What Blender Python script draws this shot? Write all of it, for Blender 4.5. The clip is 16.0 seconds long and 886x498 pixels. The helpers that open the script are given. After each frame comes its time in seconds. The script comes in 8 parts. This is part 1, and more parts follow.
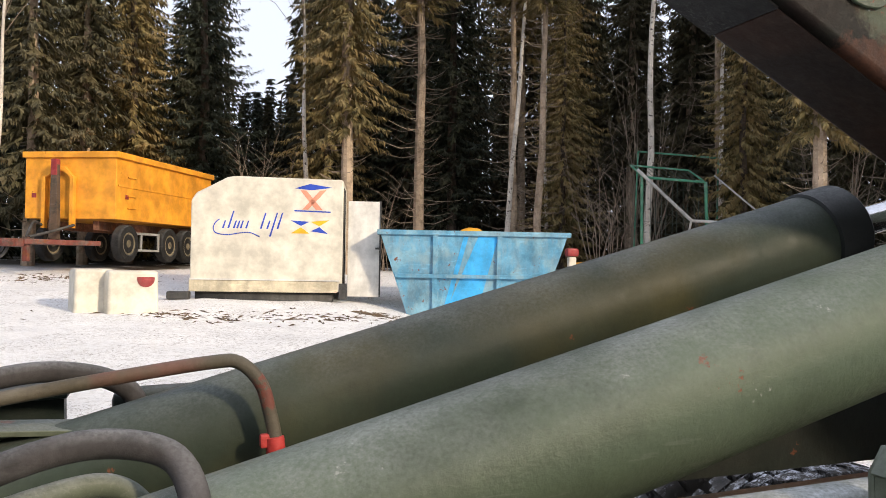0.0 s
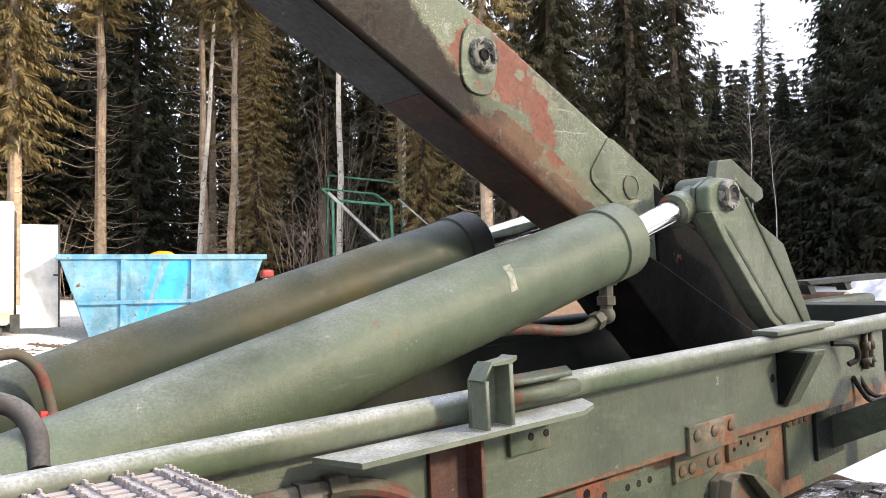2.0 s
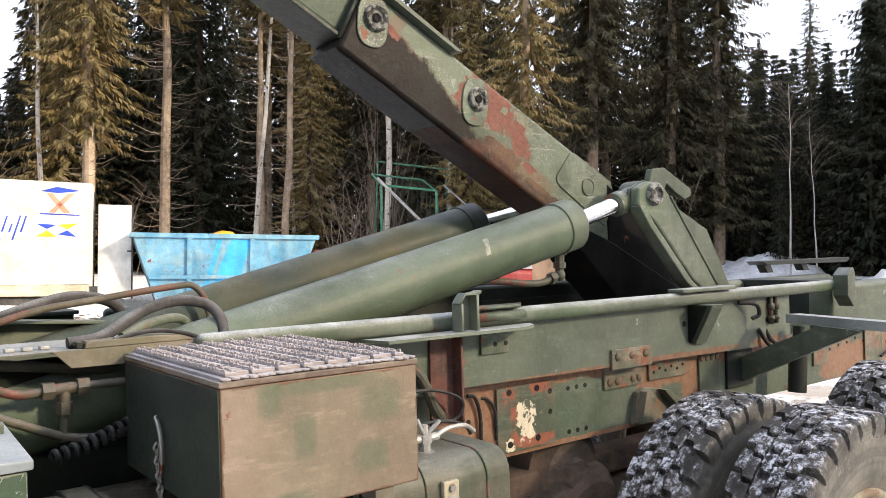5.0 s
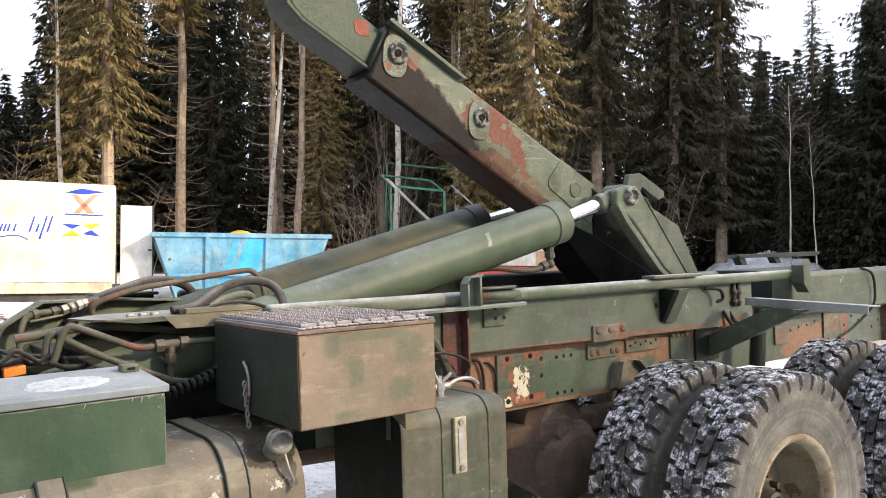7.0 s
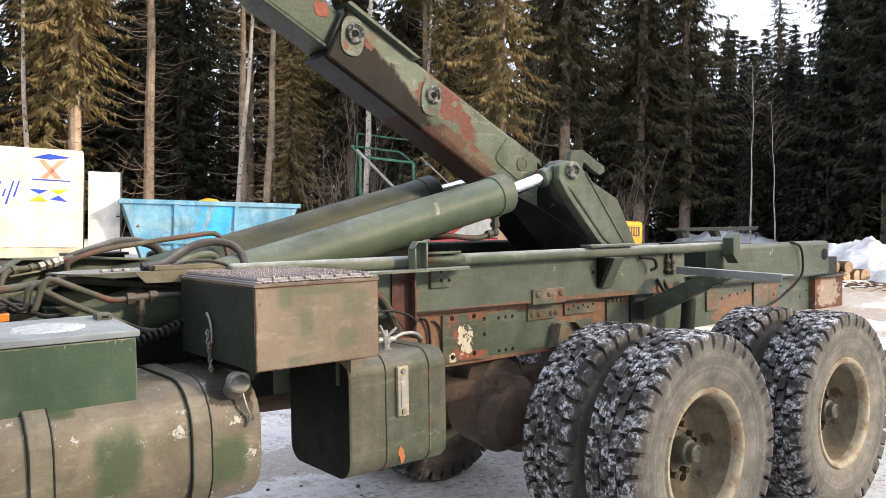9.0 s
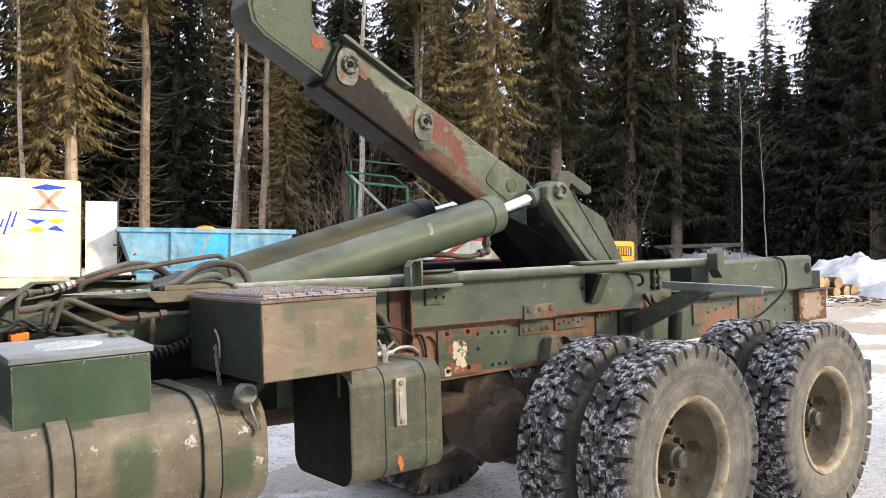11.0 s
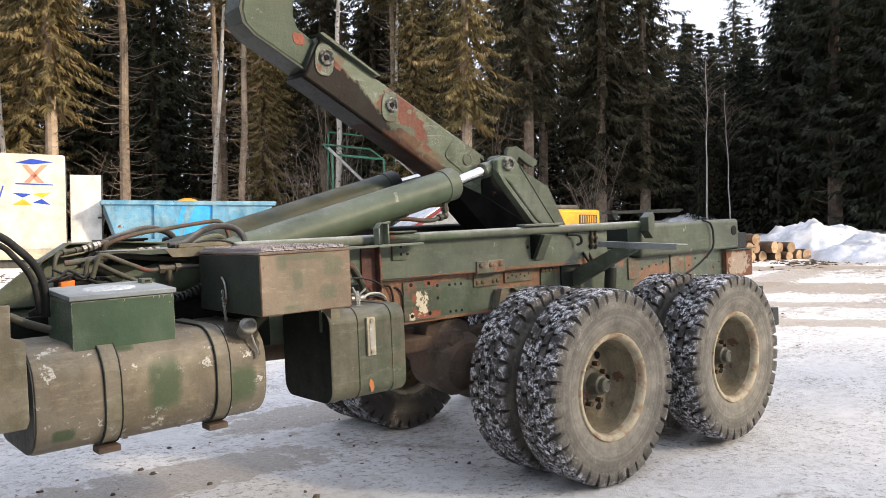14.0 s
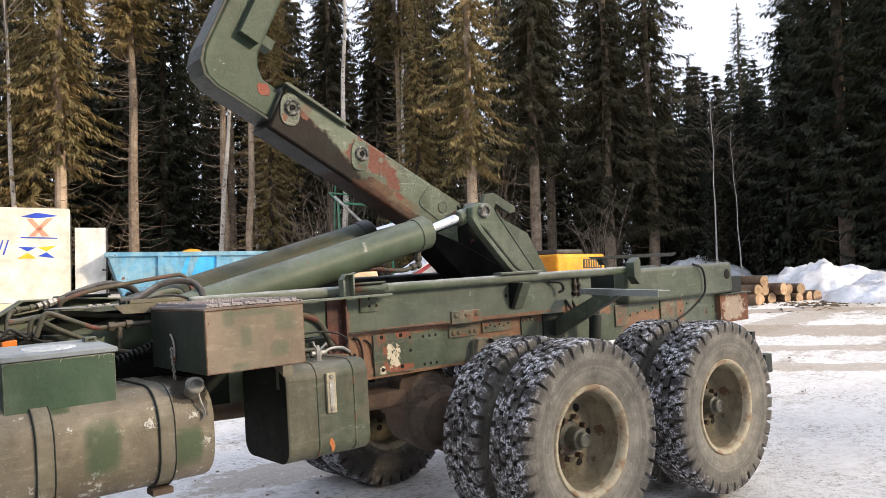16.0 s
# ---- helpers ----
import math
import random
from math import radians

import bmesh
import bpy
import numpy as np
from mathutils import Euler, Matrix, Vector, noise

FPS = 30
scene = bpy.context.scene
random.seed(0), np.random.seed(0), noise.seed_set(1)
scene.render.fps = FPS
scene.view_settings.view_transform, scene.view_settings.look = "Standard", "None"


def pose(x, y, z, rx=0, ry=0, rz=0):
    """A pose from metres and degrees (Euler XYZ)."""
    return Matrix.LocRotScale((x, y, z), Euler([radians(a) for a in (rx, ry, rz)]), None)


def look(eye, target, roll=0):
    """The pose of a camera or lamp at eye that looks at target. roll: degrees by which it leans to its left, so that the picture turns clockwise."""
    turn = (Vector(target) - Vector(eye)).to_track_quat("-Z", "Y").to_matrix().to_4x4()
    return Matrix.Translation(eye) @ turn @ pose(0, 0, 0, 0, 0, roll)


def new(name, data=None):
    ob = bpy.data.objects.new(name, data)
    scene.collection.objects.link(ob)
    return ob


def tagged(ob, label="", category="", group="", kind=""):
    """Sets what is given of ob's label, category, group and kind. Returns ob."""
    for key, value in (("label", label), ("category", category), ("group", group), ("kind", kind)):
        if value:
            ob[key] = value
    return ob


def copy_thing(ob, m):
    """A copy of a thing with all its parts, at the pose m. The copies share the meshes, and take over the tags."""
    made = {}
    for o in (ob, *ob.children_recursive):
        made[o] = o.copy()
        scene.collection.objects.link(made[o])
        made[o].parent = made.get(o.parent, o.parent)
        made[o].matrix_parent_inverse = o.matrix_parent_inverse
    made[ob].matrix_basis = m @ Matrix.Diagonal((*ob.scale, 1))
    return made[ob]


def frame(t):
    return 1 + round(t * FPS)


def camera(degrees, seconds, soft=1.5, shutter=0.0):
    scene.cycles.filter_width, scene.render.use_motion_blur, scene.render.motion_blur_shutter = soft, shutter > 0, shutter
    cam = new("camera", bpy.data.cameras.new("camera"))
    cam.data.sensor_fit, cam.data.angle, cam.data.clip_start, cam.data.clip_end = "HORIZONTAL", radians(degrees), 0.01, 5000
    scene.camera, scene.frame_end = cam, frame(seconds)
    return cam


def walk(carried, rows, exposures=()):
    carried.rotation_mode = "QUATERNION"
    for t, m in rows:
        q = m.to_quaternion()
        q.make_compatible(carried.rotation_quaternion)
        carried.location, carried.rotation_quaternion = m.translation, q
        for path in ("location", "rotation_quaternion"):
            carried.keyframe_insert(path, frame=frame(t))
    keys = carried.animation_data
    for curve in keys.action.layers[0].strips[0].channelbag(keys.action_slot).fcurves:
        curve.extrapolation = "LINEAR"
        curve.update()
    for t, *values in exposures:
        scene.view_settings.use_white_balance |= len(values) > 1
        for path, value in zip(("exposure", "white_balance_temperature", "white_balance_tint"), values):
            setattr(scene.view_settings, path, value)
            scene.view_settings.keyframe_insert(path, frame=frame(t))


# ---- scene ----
cam = camera(58.24, 16.0, soft=0.9)
ROWS = [
    (0.0, -1.998, -1.044, 1.792, -17.71, 0.99, -0.96),
    (0.5, -2.034, -1.164, 1.786, -25.36, 2.36, -0.53),
    (1.0, -2.129, -1.230, 1.782, -33.72, 2.90, 0.10),
    (1.5, -2.232, -1.304, 1.774, -38.96, 3.01, 1.32),
    (2.0, -2.284, -1.501, 1.751, -39.49, 2.55, 1.01),
    (2.5, -2.353, -1.663, 1.742, -38.90, 2.15, 0.88),
    (3.0, -2.478, -1.795, 1.710, -38.77, 1.90, 1.25),
    (3.5, -2.579, -1.934, 1.724, -39.41, 1.90, 0.99),
    (4.0, -2.639, -2.127, 1.700, -38.51, 1.95, -0.08),
    (4.5, -2.733, -2.296, 1.689, -36.60, 1.49, -0.14),
    (7.0, -3.246, -2.983, 1.629, -35.53, 1.46, 0.06),
    (7.5, -3.291, -3.092, 1.625, -37.40, 0.72, -0.36),
    (8.0, -3.308, -3.227, 1.606, -37.70, -0.43, -1.04),
    (8.5, -3.336, -3.297, 1.592, -37.46, -0.75, -0.66),
    (9.0, -3.348, -3.298, 1.601, -37.58, -0.53, -0.78),
    (11.5, -3.529, -3.518, 1.570, -38.24, 1.26, 0.56),
    (12.0, -3.612, -3.622, 1.579, -39.58, 0.64, 0.67),
    (12.5, -3.649, -3.803, 1.568, -40.17, 0.43, 0.38),
    (13.0, -3.710, -3.947, 1.554, -39.87, 0.04, 0.37),
    (13.5, -3.790, -4.053, 1.531, -39.34, -0.41, 0.85),
    (14.0, -3.867, -4.124, 1.515, -39.45, -0.87, 0.71),
    (14.5, -3.805, -4.138, 1.526, -39.45, -1.42, 0.40),
    (15.0, -3.696, -4.197, 1.517, -38.99, -0.31, 0.95),
    (15.5, -3.636, -4.200, 1.534, -38.74, 1.28, 1.42),
    (16.0, -3.570, -4.192, 1.536, -38.32, 2.44, 1.64),
]
walk(cam, [(t, pose(x, y, z, 90 + pitch, roll, yaw)) for t, x, y, z, yaw, pitch, roll in ROWS],
     exposures=[(0.0, 0.37), (0.6, 0.58), (1.1, 1.0), (1.7, 1.24), (3.0, 1.16), (4.5, 1.04), (7.0, 0.97), (9.0, 0.92), (12.0, 0.84), (14.0, 0.74), (16.0, 0.65)])

# ---- light ----
SUN_EL, SUN_AZ = 24.0, 148.0      # height, and compass bearing (0 = +y, 90 = +x) from which the sun shines
world = bpy.data.worlds.new("sky")
scene.world = world
world.use_nodes = True
wn = world.node_tree.nodes
sky = wn.new("ShaderNodeTexSky")
sky.sky_type = "NISHITA"
sky.sun_disc = False
sky.sun_elevation = radians(SUN_EL)
sky.sun_rotation = radians(SUN_AZ)
sky.air_density, sky.dust_density, sky.ozone_density = 1.0, 5.0, 0.6
haze = wn.new("ShaderNodeMix")
haze.data_type = "RGBA"
haze.inputs["Factor"].default_value = 0.65
haze.inputs["B"].default_value = (11.5, 12.1, 14.1, 1)
world.node_tree.links.new(sky.outputs[0], haze.inputs["A"])
world.node_tree.links.new(haze.outputs["Result"], wn["Background"].inputs[0])
wn["Background"].inputs[1].default_value = 0.09
sun = new("sun", bpy.data.lights.new("sun", "SUN"))
sun.data.energy, sun.data.angle, sun.data.color = 3.0, radians(5), (1.0, 0.82, 0.60)
az = radians(SUN_AZ)
sun.matrix_world = look((math.sin(az) * 60, math.cos(az) * 60, 60 * math.tan(radians(SUN_EL))), (0, 0, 0))

# ---- mesh helpers ----
def part(name, bm, material, parent=None, label="", smooth=True, crease=35):
    """Link a bmesh as one mesh object under a thing or part."""
    if smooth:
        bm.normal_update()
        for f in bm.faces:
            f.smooth = True
        lim = radians(crease)
        for e in bm.edges:
            if len(e.link_faces) == 2 and e.calc_face_angle(0) > lim:
                e.smooth = False
        # broad flat faces stay flat beside their narrow bevels
        big = [f for f in bm.faces if all(g is f or g.calc_area() < 0.4 * f.calc_area() for e in f.edges for g in e.link_faces)]
        for f in big:
            f.smooth = False
    me = bpy.data.meshes.new(name)
    bm.to_mesh(me)
    bm.free()
    me.materials.append(material)
    ob = new(name, me)
    if parent:
        ob.parent = parent
    if label:
        tagged(ob, label)
    return ob


def thing(name, label, category, group="", m=None, kind=""):
    ob = new(name)
    ob.empty_display_size = 0.2
    if m is not None:
        ob.matrix_world = m
    return tagged(ob, label, category, group, kind)


def add_verts(bm, verts, faces):
    vs = [bm.verts.new(v) for v in verts]
    out = []
    for f in faces:
        try:
            out.append(bm.faces.new([vs[i] for i in f]))
        except ValueError:
            pass
    return vs, out


def add_box(bm, x0, x1, y0, y1, z0, z1, bev=0.0, seg=2, m=None):
    v = [(x, y, z) for z in (z0, z1) for y in (y0, y1) for x in (x0, x1)]
    f = [(0, 2, 3, 1), (4, 5, 7, 6), (0, 1, 5, 4), (2, 6, 7, 3), (0, 4, 6, 2), (1, 3, 7, 5)]
    vs, fs = add_verts(bm, v, f)
    if bev:
        es = list({e for f_ in fs for e in f_.edges})
        r = bmesh.ops.bevel(bm, geom=es, offset=bev, segments=seg, profile=0.5, affect="EDGES")
        vs = list({v_ for f_ in r["faces"] for v_ in f_.verts} | {v_ for v_ in vs if v_.is_valid})
    if m is not None:
        bmesh.ops.transform(bm, matrix=m, verts=vs)
    return vs


def add_prism(bm, pts, a, b, axis="y", bev=0.0, seg=2):
    """Extrude a polygon along an axis from a to b. pts: (x, z) for y, (y, z) for x, (x, y) for z."""
    def put(p, h):
        return {"y": (p[0], h, p[1]), "x": (h, p[0], p[1]), "z": (p[0], p[1], h)}[axis]
    n = len(pts)
    v = [put(p, a) for p in pts] + [put(p, b) for p in pts]
    f = [tuple(range(n)), tuple(range(2 * n - 1, n - 1, -1))]
    f += [(i, i + n, (i + 1) % n + n, (i + 1) % n) for i in range(n)]
    vs, fs = add_verts(bm, v, f)
    bmesh.ops.recalc_face_normals(bm, faces=fs)
    if bev:
        es = list({e for f_ in fs for e in f_.edges})
        bmesh.ops.bevel(bm, geom=es, offset=bev, segments=seg, profile=0.5, affect="EDGES")
    return vs


def frame_of(d):
    d = Vector(d).normalized()
    up = Vector((0, 0, 1)) if abs(d.z) < 0.95 else Vector((0, 1, 0))
    s = d.cross(up).normalized()
    return d, s, s.cross(d)


def add_cyl(bm, a, b, r, r2=None, seg=20):
    r2 = r if r2 is None else r2
    a, b = Vector(a), Vector(b)
    _, s, u = frame_of(b - a)
    v = []
    for c, q in ((a, r), (b, r2)):
        v += [c + q * (math.cos(t) * s + math.sin(t) * u) for t in (2 * math.pi * i / seg for i in range(seg))]
    f = [(i, (i + 1) % seg, (i + 1) % seg + seg, i + seg) for i in range(seg)]
    f += [tuple(range(seg - 1, -1, -1)), tuple(range(seg, 2 * seg))]
    vs, fs = add_verts(bm, v, f)
    return vs


def add_turned(bm, a, b, profile, seg=28, caps=(True, True)):
    """Turn a profile of (part of the way from a to b in metres, radius) round the line from a to b."""
    a = Vector(a)
    d, s, u = frame_of(Vector(b) - a)
    v = []
    for h, r in profile:
        v += [a + d * h + r * (math.cos(t) * s + math.sin(t) * u) for t in (2 * math.pi * i / seg for i in range(seg))]
    f = []
    for k in range(len(profile) - 1):
        f += [(k * seg + i, k * seg + (i + 1) % seg, (k + 1) * seg + (i + 1) % seg, (k + 1) * seg + i) for i in range(seg)]
    n = len(profile) - 1
    f += [tuple(range(seg - 1, -1, -1))] * caps[0] + [tuple(n * seg + i for i in range(seg))] * caps[1]
    vs, fs = add_verts(bm, v, f)
    return vs


def smooth_path(pts, n=6):
    p = [Vector(q) for q in pts]
    p = [2 * p[0] - p[1]] + p + [2 * p[-1] - p[-2]]
    out = []
    for i in range(1, len(p) - 2):
        for k in range(n):
            t = k / n
            a, b, c, d = p[i - 1], p[i], p[i + 1], p[i + 2]
            out.append(0.5 * ((2 * b) + (c - a) * t + (2 * a - 5 * b + 4 * c - d) * t * t + (3 * b - a - 3 * c + d) * t ** 3))
    out.append(p[-2])
    return out


def add_tube(bm, pts, r, seg=10, n=6, taper=1.0):
    p = smooth_path(pts, n) if n > 1 else [Vector(q) for q in pts]
    v, side = [], None
    for i, c in enumerate(p):
        d = (p[min(i + 1, len(p) - 1)] - p[max(i - 1, 0)]).normalized()
        if side is None:
            _, side, _ = frame_of(d)
        side = (side - d * side.dot(d)).normalized()
        u = d.cross(side)
        q = r * (1 + (taper - 1) * i / max(1, len(p) - 1))
        v += [c + q * (math.cos(t) * side + math.sin(t) * u) for t in (2 * math.pi * k / seg for k in range(seg))]
    f = []
    for k in range(len(p) - 1):
        f += [(k * seg + i, k * seg + (i + 1) % seg, (k + 1) * seg + (i + 1) % seg, (k + 1) * seg + i) for i in range(seg)]
    e = (len(p) - 1) * seg
    f += [tuple(range(seg - 1, -1, -1)), tuple(e + i for i in range(seg))]
    return add_verts(bm, v, f)[0]


def B():
    return bmesh.new()


def from_lists(name, v, f, material, parent=None, smooth=False):
    me = bpy.data.meshes.new(name)
    me.from_pydata([tuple(q) for q in v], [], f)
    me.materials.append(material)
    if smooth:
        me.shade_smooth()
    ob = new(name, me)
    if parent:
        ob.parent = parent
    return ob


# ---- materials ----
def nodes_of(name):
    m = bpy.data.materials.new(name)
    m.use_nodes = True
    return m, m.node_tree.nodes, m.node_tree.links, m.node_tree.nodes["Principled BSDF"]


def noise_node(nd, ln, vec, scale, detail=6, rough=0.6, lo=0.0, hi=1.0, stretch=None):
    n = nd.new("ShaderNodeTexNoise")
    n.inputs["Scale"].default_value, n.inputs["Detail"].default_value, n.inputs["Roughness"].default_value = scale, detail, rough
    if stretch:
        mp = nd.new("ShaderNodeMapping")
        mp.inputs["Scale"].default_value = stretch
        ln.new(vec, mp.inputs[0])
        vec = mp.outputs[0]
    ln.new(vec, n.inputs["Vector"])
    r = nd.new("ShaderNodeMapRange")
    r.inputs["From Min"].default_value, r.inputs["From Max"].default_value = lo, hi
    ln.new(n.outputs[0], r.inputs["Value"])
    return r.outputs[0]


def mix_node(nd, ln, fac, a, b):
    x = nd.new("ShaderNodeMix")
    x.data_type = "RGBA"
    for val, key in ((fac, "Factor"), (a, "A"), (b, "B")):
        sock = x.inputs[key]
        if hasattr(val, "is_linked"):
            ln.new(val, sock)
        elif isinstance(val, (int, float)):
            sock.default_value = val
        else:
            sock.default_value = (*val, 1)
    return x.outputs["Result"]


def times_node(nd, ln, a, b, op="MULTIPLY"):
    x = nd.new("ShaderNodeMath")
    x.operation = op
    for val, sock in ((a, x.inputs[0]), (b, x.inputs[1])):
        if hasattr(val, "is_linked"):
            ln.new(val, sock)
        else:
            sock.default_value = val
    return x.outputs[0]


def surface(name, base, second=None, patch=2.0, patch_lo=0.5, patch_hi=0.58, dust=0.25, dust_col=(0.20, 0.195, 0.17), rust=0.0,
            rust_col=(0.22, 0.075, 0.035), rust_scale=7.0, frost=0.0, rough=0.45, metal=0.0, bump=0.25, fine=60.0, chips=0.0,
            chip_col=(0.24, 0.255, 0.22), streak=True, spread=0.0, grime=0.45, scuff=0.3, specks=0.0):
    """Painted or worn solid surface: two tones, dust, rust, chips, frost on upward faces, and fine relief."""
    m, nd, ln, bs = nodes_of(name)
    tc = nd.new("ShaderNodeTexCoord").outputs["Object"]
    col = base
    if second:
        col = mix_node(nd, ln, noise_node(nd, ln, tc, patch, 3, 0.5, patch_lo, patch_hi), base, second)
    # broad tone and grain
    tone = noise_node(nd, ln, tc, 1.7, 7, 0.65, 0.38, 0.62)
    hsv = nd.new("ShaderNodeHueSaturation")
    hsv.inputs["Saturation"].default_value = 1.0
    vr = nd.new("ShaderNodeMapRange")
    vr.inputs["To Min"].default_value, vr.inputs["To Max"].default_value = 0.78, 1.22
    ln.new(tone, vr.inputs["Value"])
    ln.new(vr.outputs[0], hsv.inputs["Value"])
    if hasattr(col, "is_linked"):
        ln.new(col, hsv.inputs["Color"])
    else:
        hsv.inputs["Color"].default_value = (*col, 1)
    col = hsv.outputs[0]
    grain = noise_node(nd, ln, tc, fine, 8, 0.7, 0.3, 0.75)
    if dust:
        d = noise_node(nd, ln, tc, 5.0, 10, 0.7, 0.44, 0.62, (1, 1, 0.35) if streak else None)
        col = mix_node(nd, ln, times_node(nd, ln, d, dust), col, dust_col)
    if scuff:
        d = noise_node(nd, ln, tc, 7.0, 10, 0.75, 0.54, 0.64, (0.4, 1, 1.6))
        col = mix_node(nd, ln, times_node(nd, ln, d, scuff * 1.5), col, tuple(min(1, 0.05 + 1.5 * c_) for c_ in base))
        d = noise_node(nd, ln, tc, 26.0, 9, 0.8, 0.53, 0.62, (0.5, 1, 1))
        col = mix_node(nd, ln, times_node(nd, ln, d, scuff * 0.45), col, tuple(min(1, 0.06 + 1.5 * c_) for c_ in base))
    if grime:
        d = noise_node(nd, ln, tc, 2.6, 12, 0.76, 0.49, 0.62, (1, 1, 0.5) if streak else None)
        col = mix_node(nd, ln, times_node(nd, ln, d, grime), col, tuple(0.28 * c_ + 0.004 for c_ in base))
        d = noise_node(nd, ln, tc, 42.0, 10, 0.8, 0.51, 0.60)
        col = mix_node(nd, ln, times_node(nd, ln, d, grime * 0.4), col, tuple(0.35 * c_ + 0.003 for c_ in base))
    if chips:
        c = noise_node(nd, ln, tc, 9.0, 12, 0.78, 0.655 - 0.04 * chips, 0.665 - 0.04 * chips)
        col = mix_node(nd, ln, c, col, chip_col)
    if specks:
        # tiny pale dots and scratches in loose fields
        d = times_node(nd, ln, noise_node(nd, ln, tc, 230.0, 2, 0.5, 0.58, 0.64), noise_node(nd, ln, tc, 3.3, 6, 0.7, 0.45, 0.58))
        col = mix_node(nd, ln, times_node(nd, ln, d, specks), col, (0.42, 0.43, 0.38))
        d = noise_node(nd, ln, tc, 14.0, 6, 0.6, 0.635, 0.65, (0.25, 1, 3.0))
        col = mix_node(nd, ln, times_node(nd, ln, d, min(1.0, specks)), col, (0.30, 0.31, 0.27))
    rf = None
    if rust:
        rf = noise_node(nd, ln, tc, rust_scale, 9, 0.68, 0.685 - 0.25 * rust, 0.705 - 0.25 * rust)
        rc = mix_node(nd, ln, grain, rust_col, (rust_col[0] * 0.45, rust_col[1] * 0.5, rust_col[2] * 0.6))
        col = mix_node(nd, ln, rf, col, rc)
    if frost:
        g = nd.new("ShaderNodeNewGeometry")
        sx = nd.new("ShaderNodeSeparateXYZ")
        ln.new(g.outputs["Normal"], sx.inputs[0])
        up = nd.new("ShaderNodeMapRange")
        up.inputs["From Min"].default_value, up.inputs["From Max"].default_value = 0.25, 0.95
        ln.new(sx.outputs["Z"], up.inputs["Value"])
        fr = noise_node(nd, ln, tc, 9.0, 5, 0.6, 0.2, 0.75)
        sp = noise_node(nd, ln, tc, 170.0, 3, 0.6, 0.10, 0.85)
        fac = times_node(nd, ln, times_node(nd, ln, up.outputs[0], times_node(nd, ln, fr, sp)), frost)
        col = mix_node(nd, ln, fac, col, (0.62, 0.64, 0.66))
    if spread:
        oi = nd.new("ShaderNodeObjectInfo")
        h2 = nd.new("ShaderNodeHueSaturation")
        v2 = nd.new("ShaderNodeMapRange")
        v2.inputs["To Min"].default_value, v2.inputs["To Max"].default_value = 1 - spread, 1 + spread
        ln.new(oi.outputs["Random"], v2.inputs["Value"])
        ln.new(v2.outputs[0], h2.inputs["Value"])
        ln.new(col, h2.inputs["Color"])
        col = h2.outputs[0]
    ln.new(col, bs.inputs["Base Color"])
    rr = nd.new("ShaderNodeMapRange")
    rr.inputs["To Min"].default_value, rr.inputs["To Max"].default_value = max(0.05, rough - 0.12), min(1, rough + 0.15)
    ln.new(grain, rr.inputs["Value"])
    ln.new(rr.outputs[0], bs.inputs["Roughness"])
    bs.inputs["Metallic"].default_value = metal
    bs.inputs["Specular IOR Level"].default_value = 0.5 if metal else 0.25
    if bump:
        bp = nd.new("ShaderNodeBump")
        bp.inputs["Strength"].default_value, bp.inputs["Distance"].default_value = bump, 0.004
        h = grain if rf is None else times_node(nd, ln, grain, rf, "SUBTRACT")
        ln.new(h, bp.inputs["Height"])
        ln.new(bp.outputs[0], bs.inputs["Normal"])
    return m


def camouflage(m, patches, colour, axes=((1, 0, 0), (0, 0, 1)), zero=(0, 0, 0), second=None, strength=0.92, scale=11.0, rag=3.4, soft=0.10):
    """Patches of another paint, primer or rust with ragged borders, each (along, up, half width, half height) on two axes."""
    nd, ln = m.node_tree.nodes, m.node_tree.links
    bs = nd["Principled BSDF"]
    tc = nd.new("ShaderNodeTexCoord").outputs["Object"]
    col = bs.inputs["Base Color"].links[0].from_socket
    n1 = noise_node(nd, ln, tc, scale, 9, 0.72, 0.0, 1.0)
    n2 = noise_node(nd, ln, tc, 40.0, 8, 0.75, 0.35, 0.65)
    at = []
    for ax in axes:
        dot = nd.new("ShaderNodeVectorMath")
        dot.operation = "DOT_PRODUCT"
        dot.inputs[1].default_value = ax
        ln.new(tc, dot.inputs[0])
        at.append(times_node(nd, ln, dot.outputs["Value"], Vector(ax).dot(Vector(zero)), "SUBTRACT"))
    paint = mix_node(nd, ln, n2, colour, second or tuple(c * 1.5 for c in colour))
    for x, z, w, h in patches:
        q = []
        for k, c, r in ((0, x, w), (1, z, h)):
            e = times_node(nd, ln, times_node(nd, ln, at[k], c, "SUBTRACT"), 1 / r)
            e = times_node(nd, ln, e, e)
            q.append(times_node(nd, ln, e, e))
        d = times_node(nd, ln, times_node(nd, ln, q[0], q[1], "ADD"), times_node(nd, ln, n1, rag), "ADD")
        r = nd.new("ShaderNodeMapRange")
        r.inputs["From Min"].default_value, r.inputs["From Max"].default_value = 0.5 * rag + 0.50 + soft, 0.5 * rag + 0.50 - soft
        ln.new(d, r.inputs["Value"])
        col = mix_node(nd, ln, times_node(nd, ln, r.outputs[0], strength), col, paint)
    ln.new(col, bs.inputs["Base Color"])
    return m


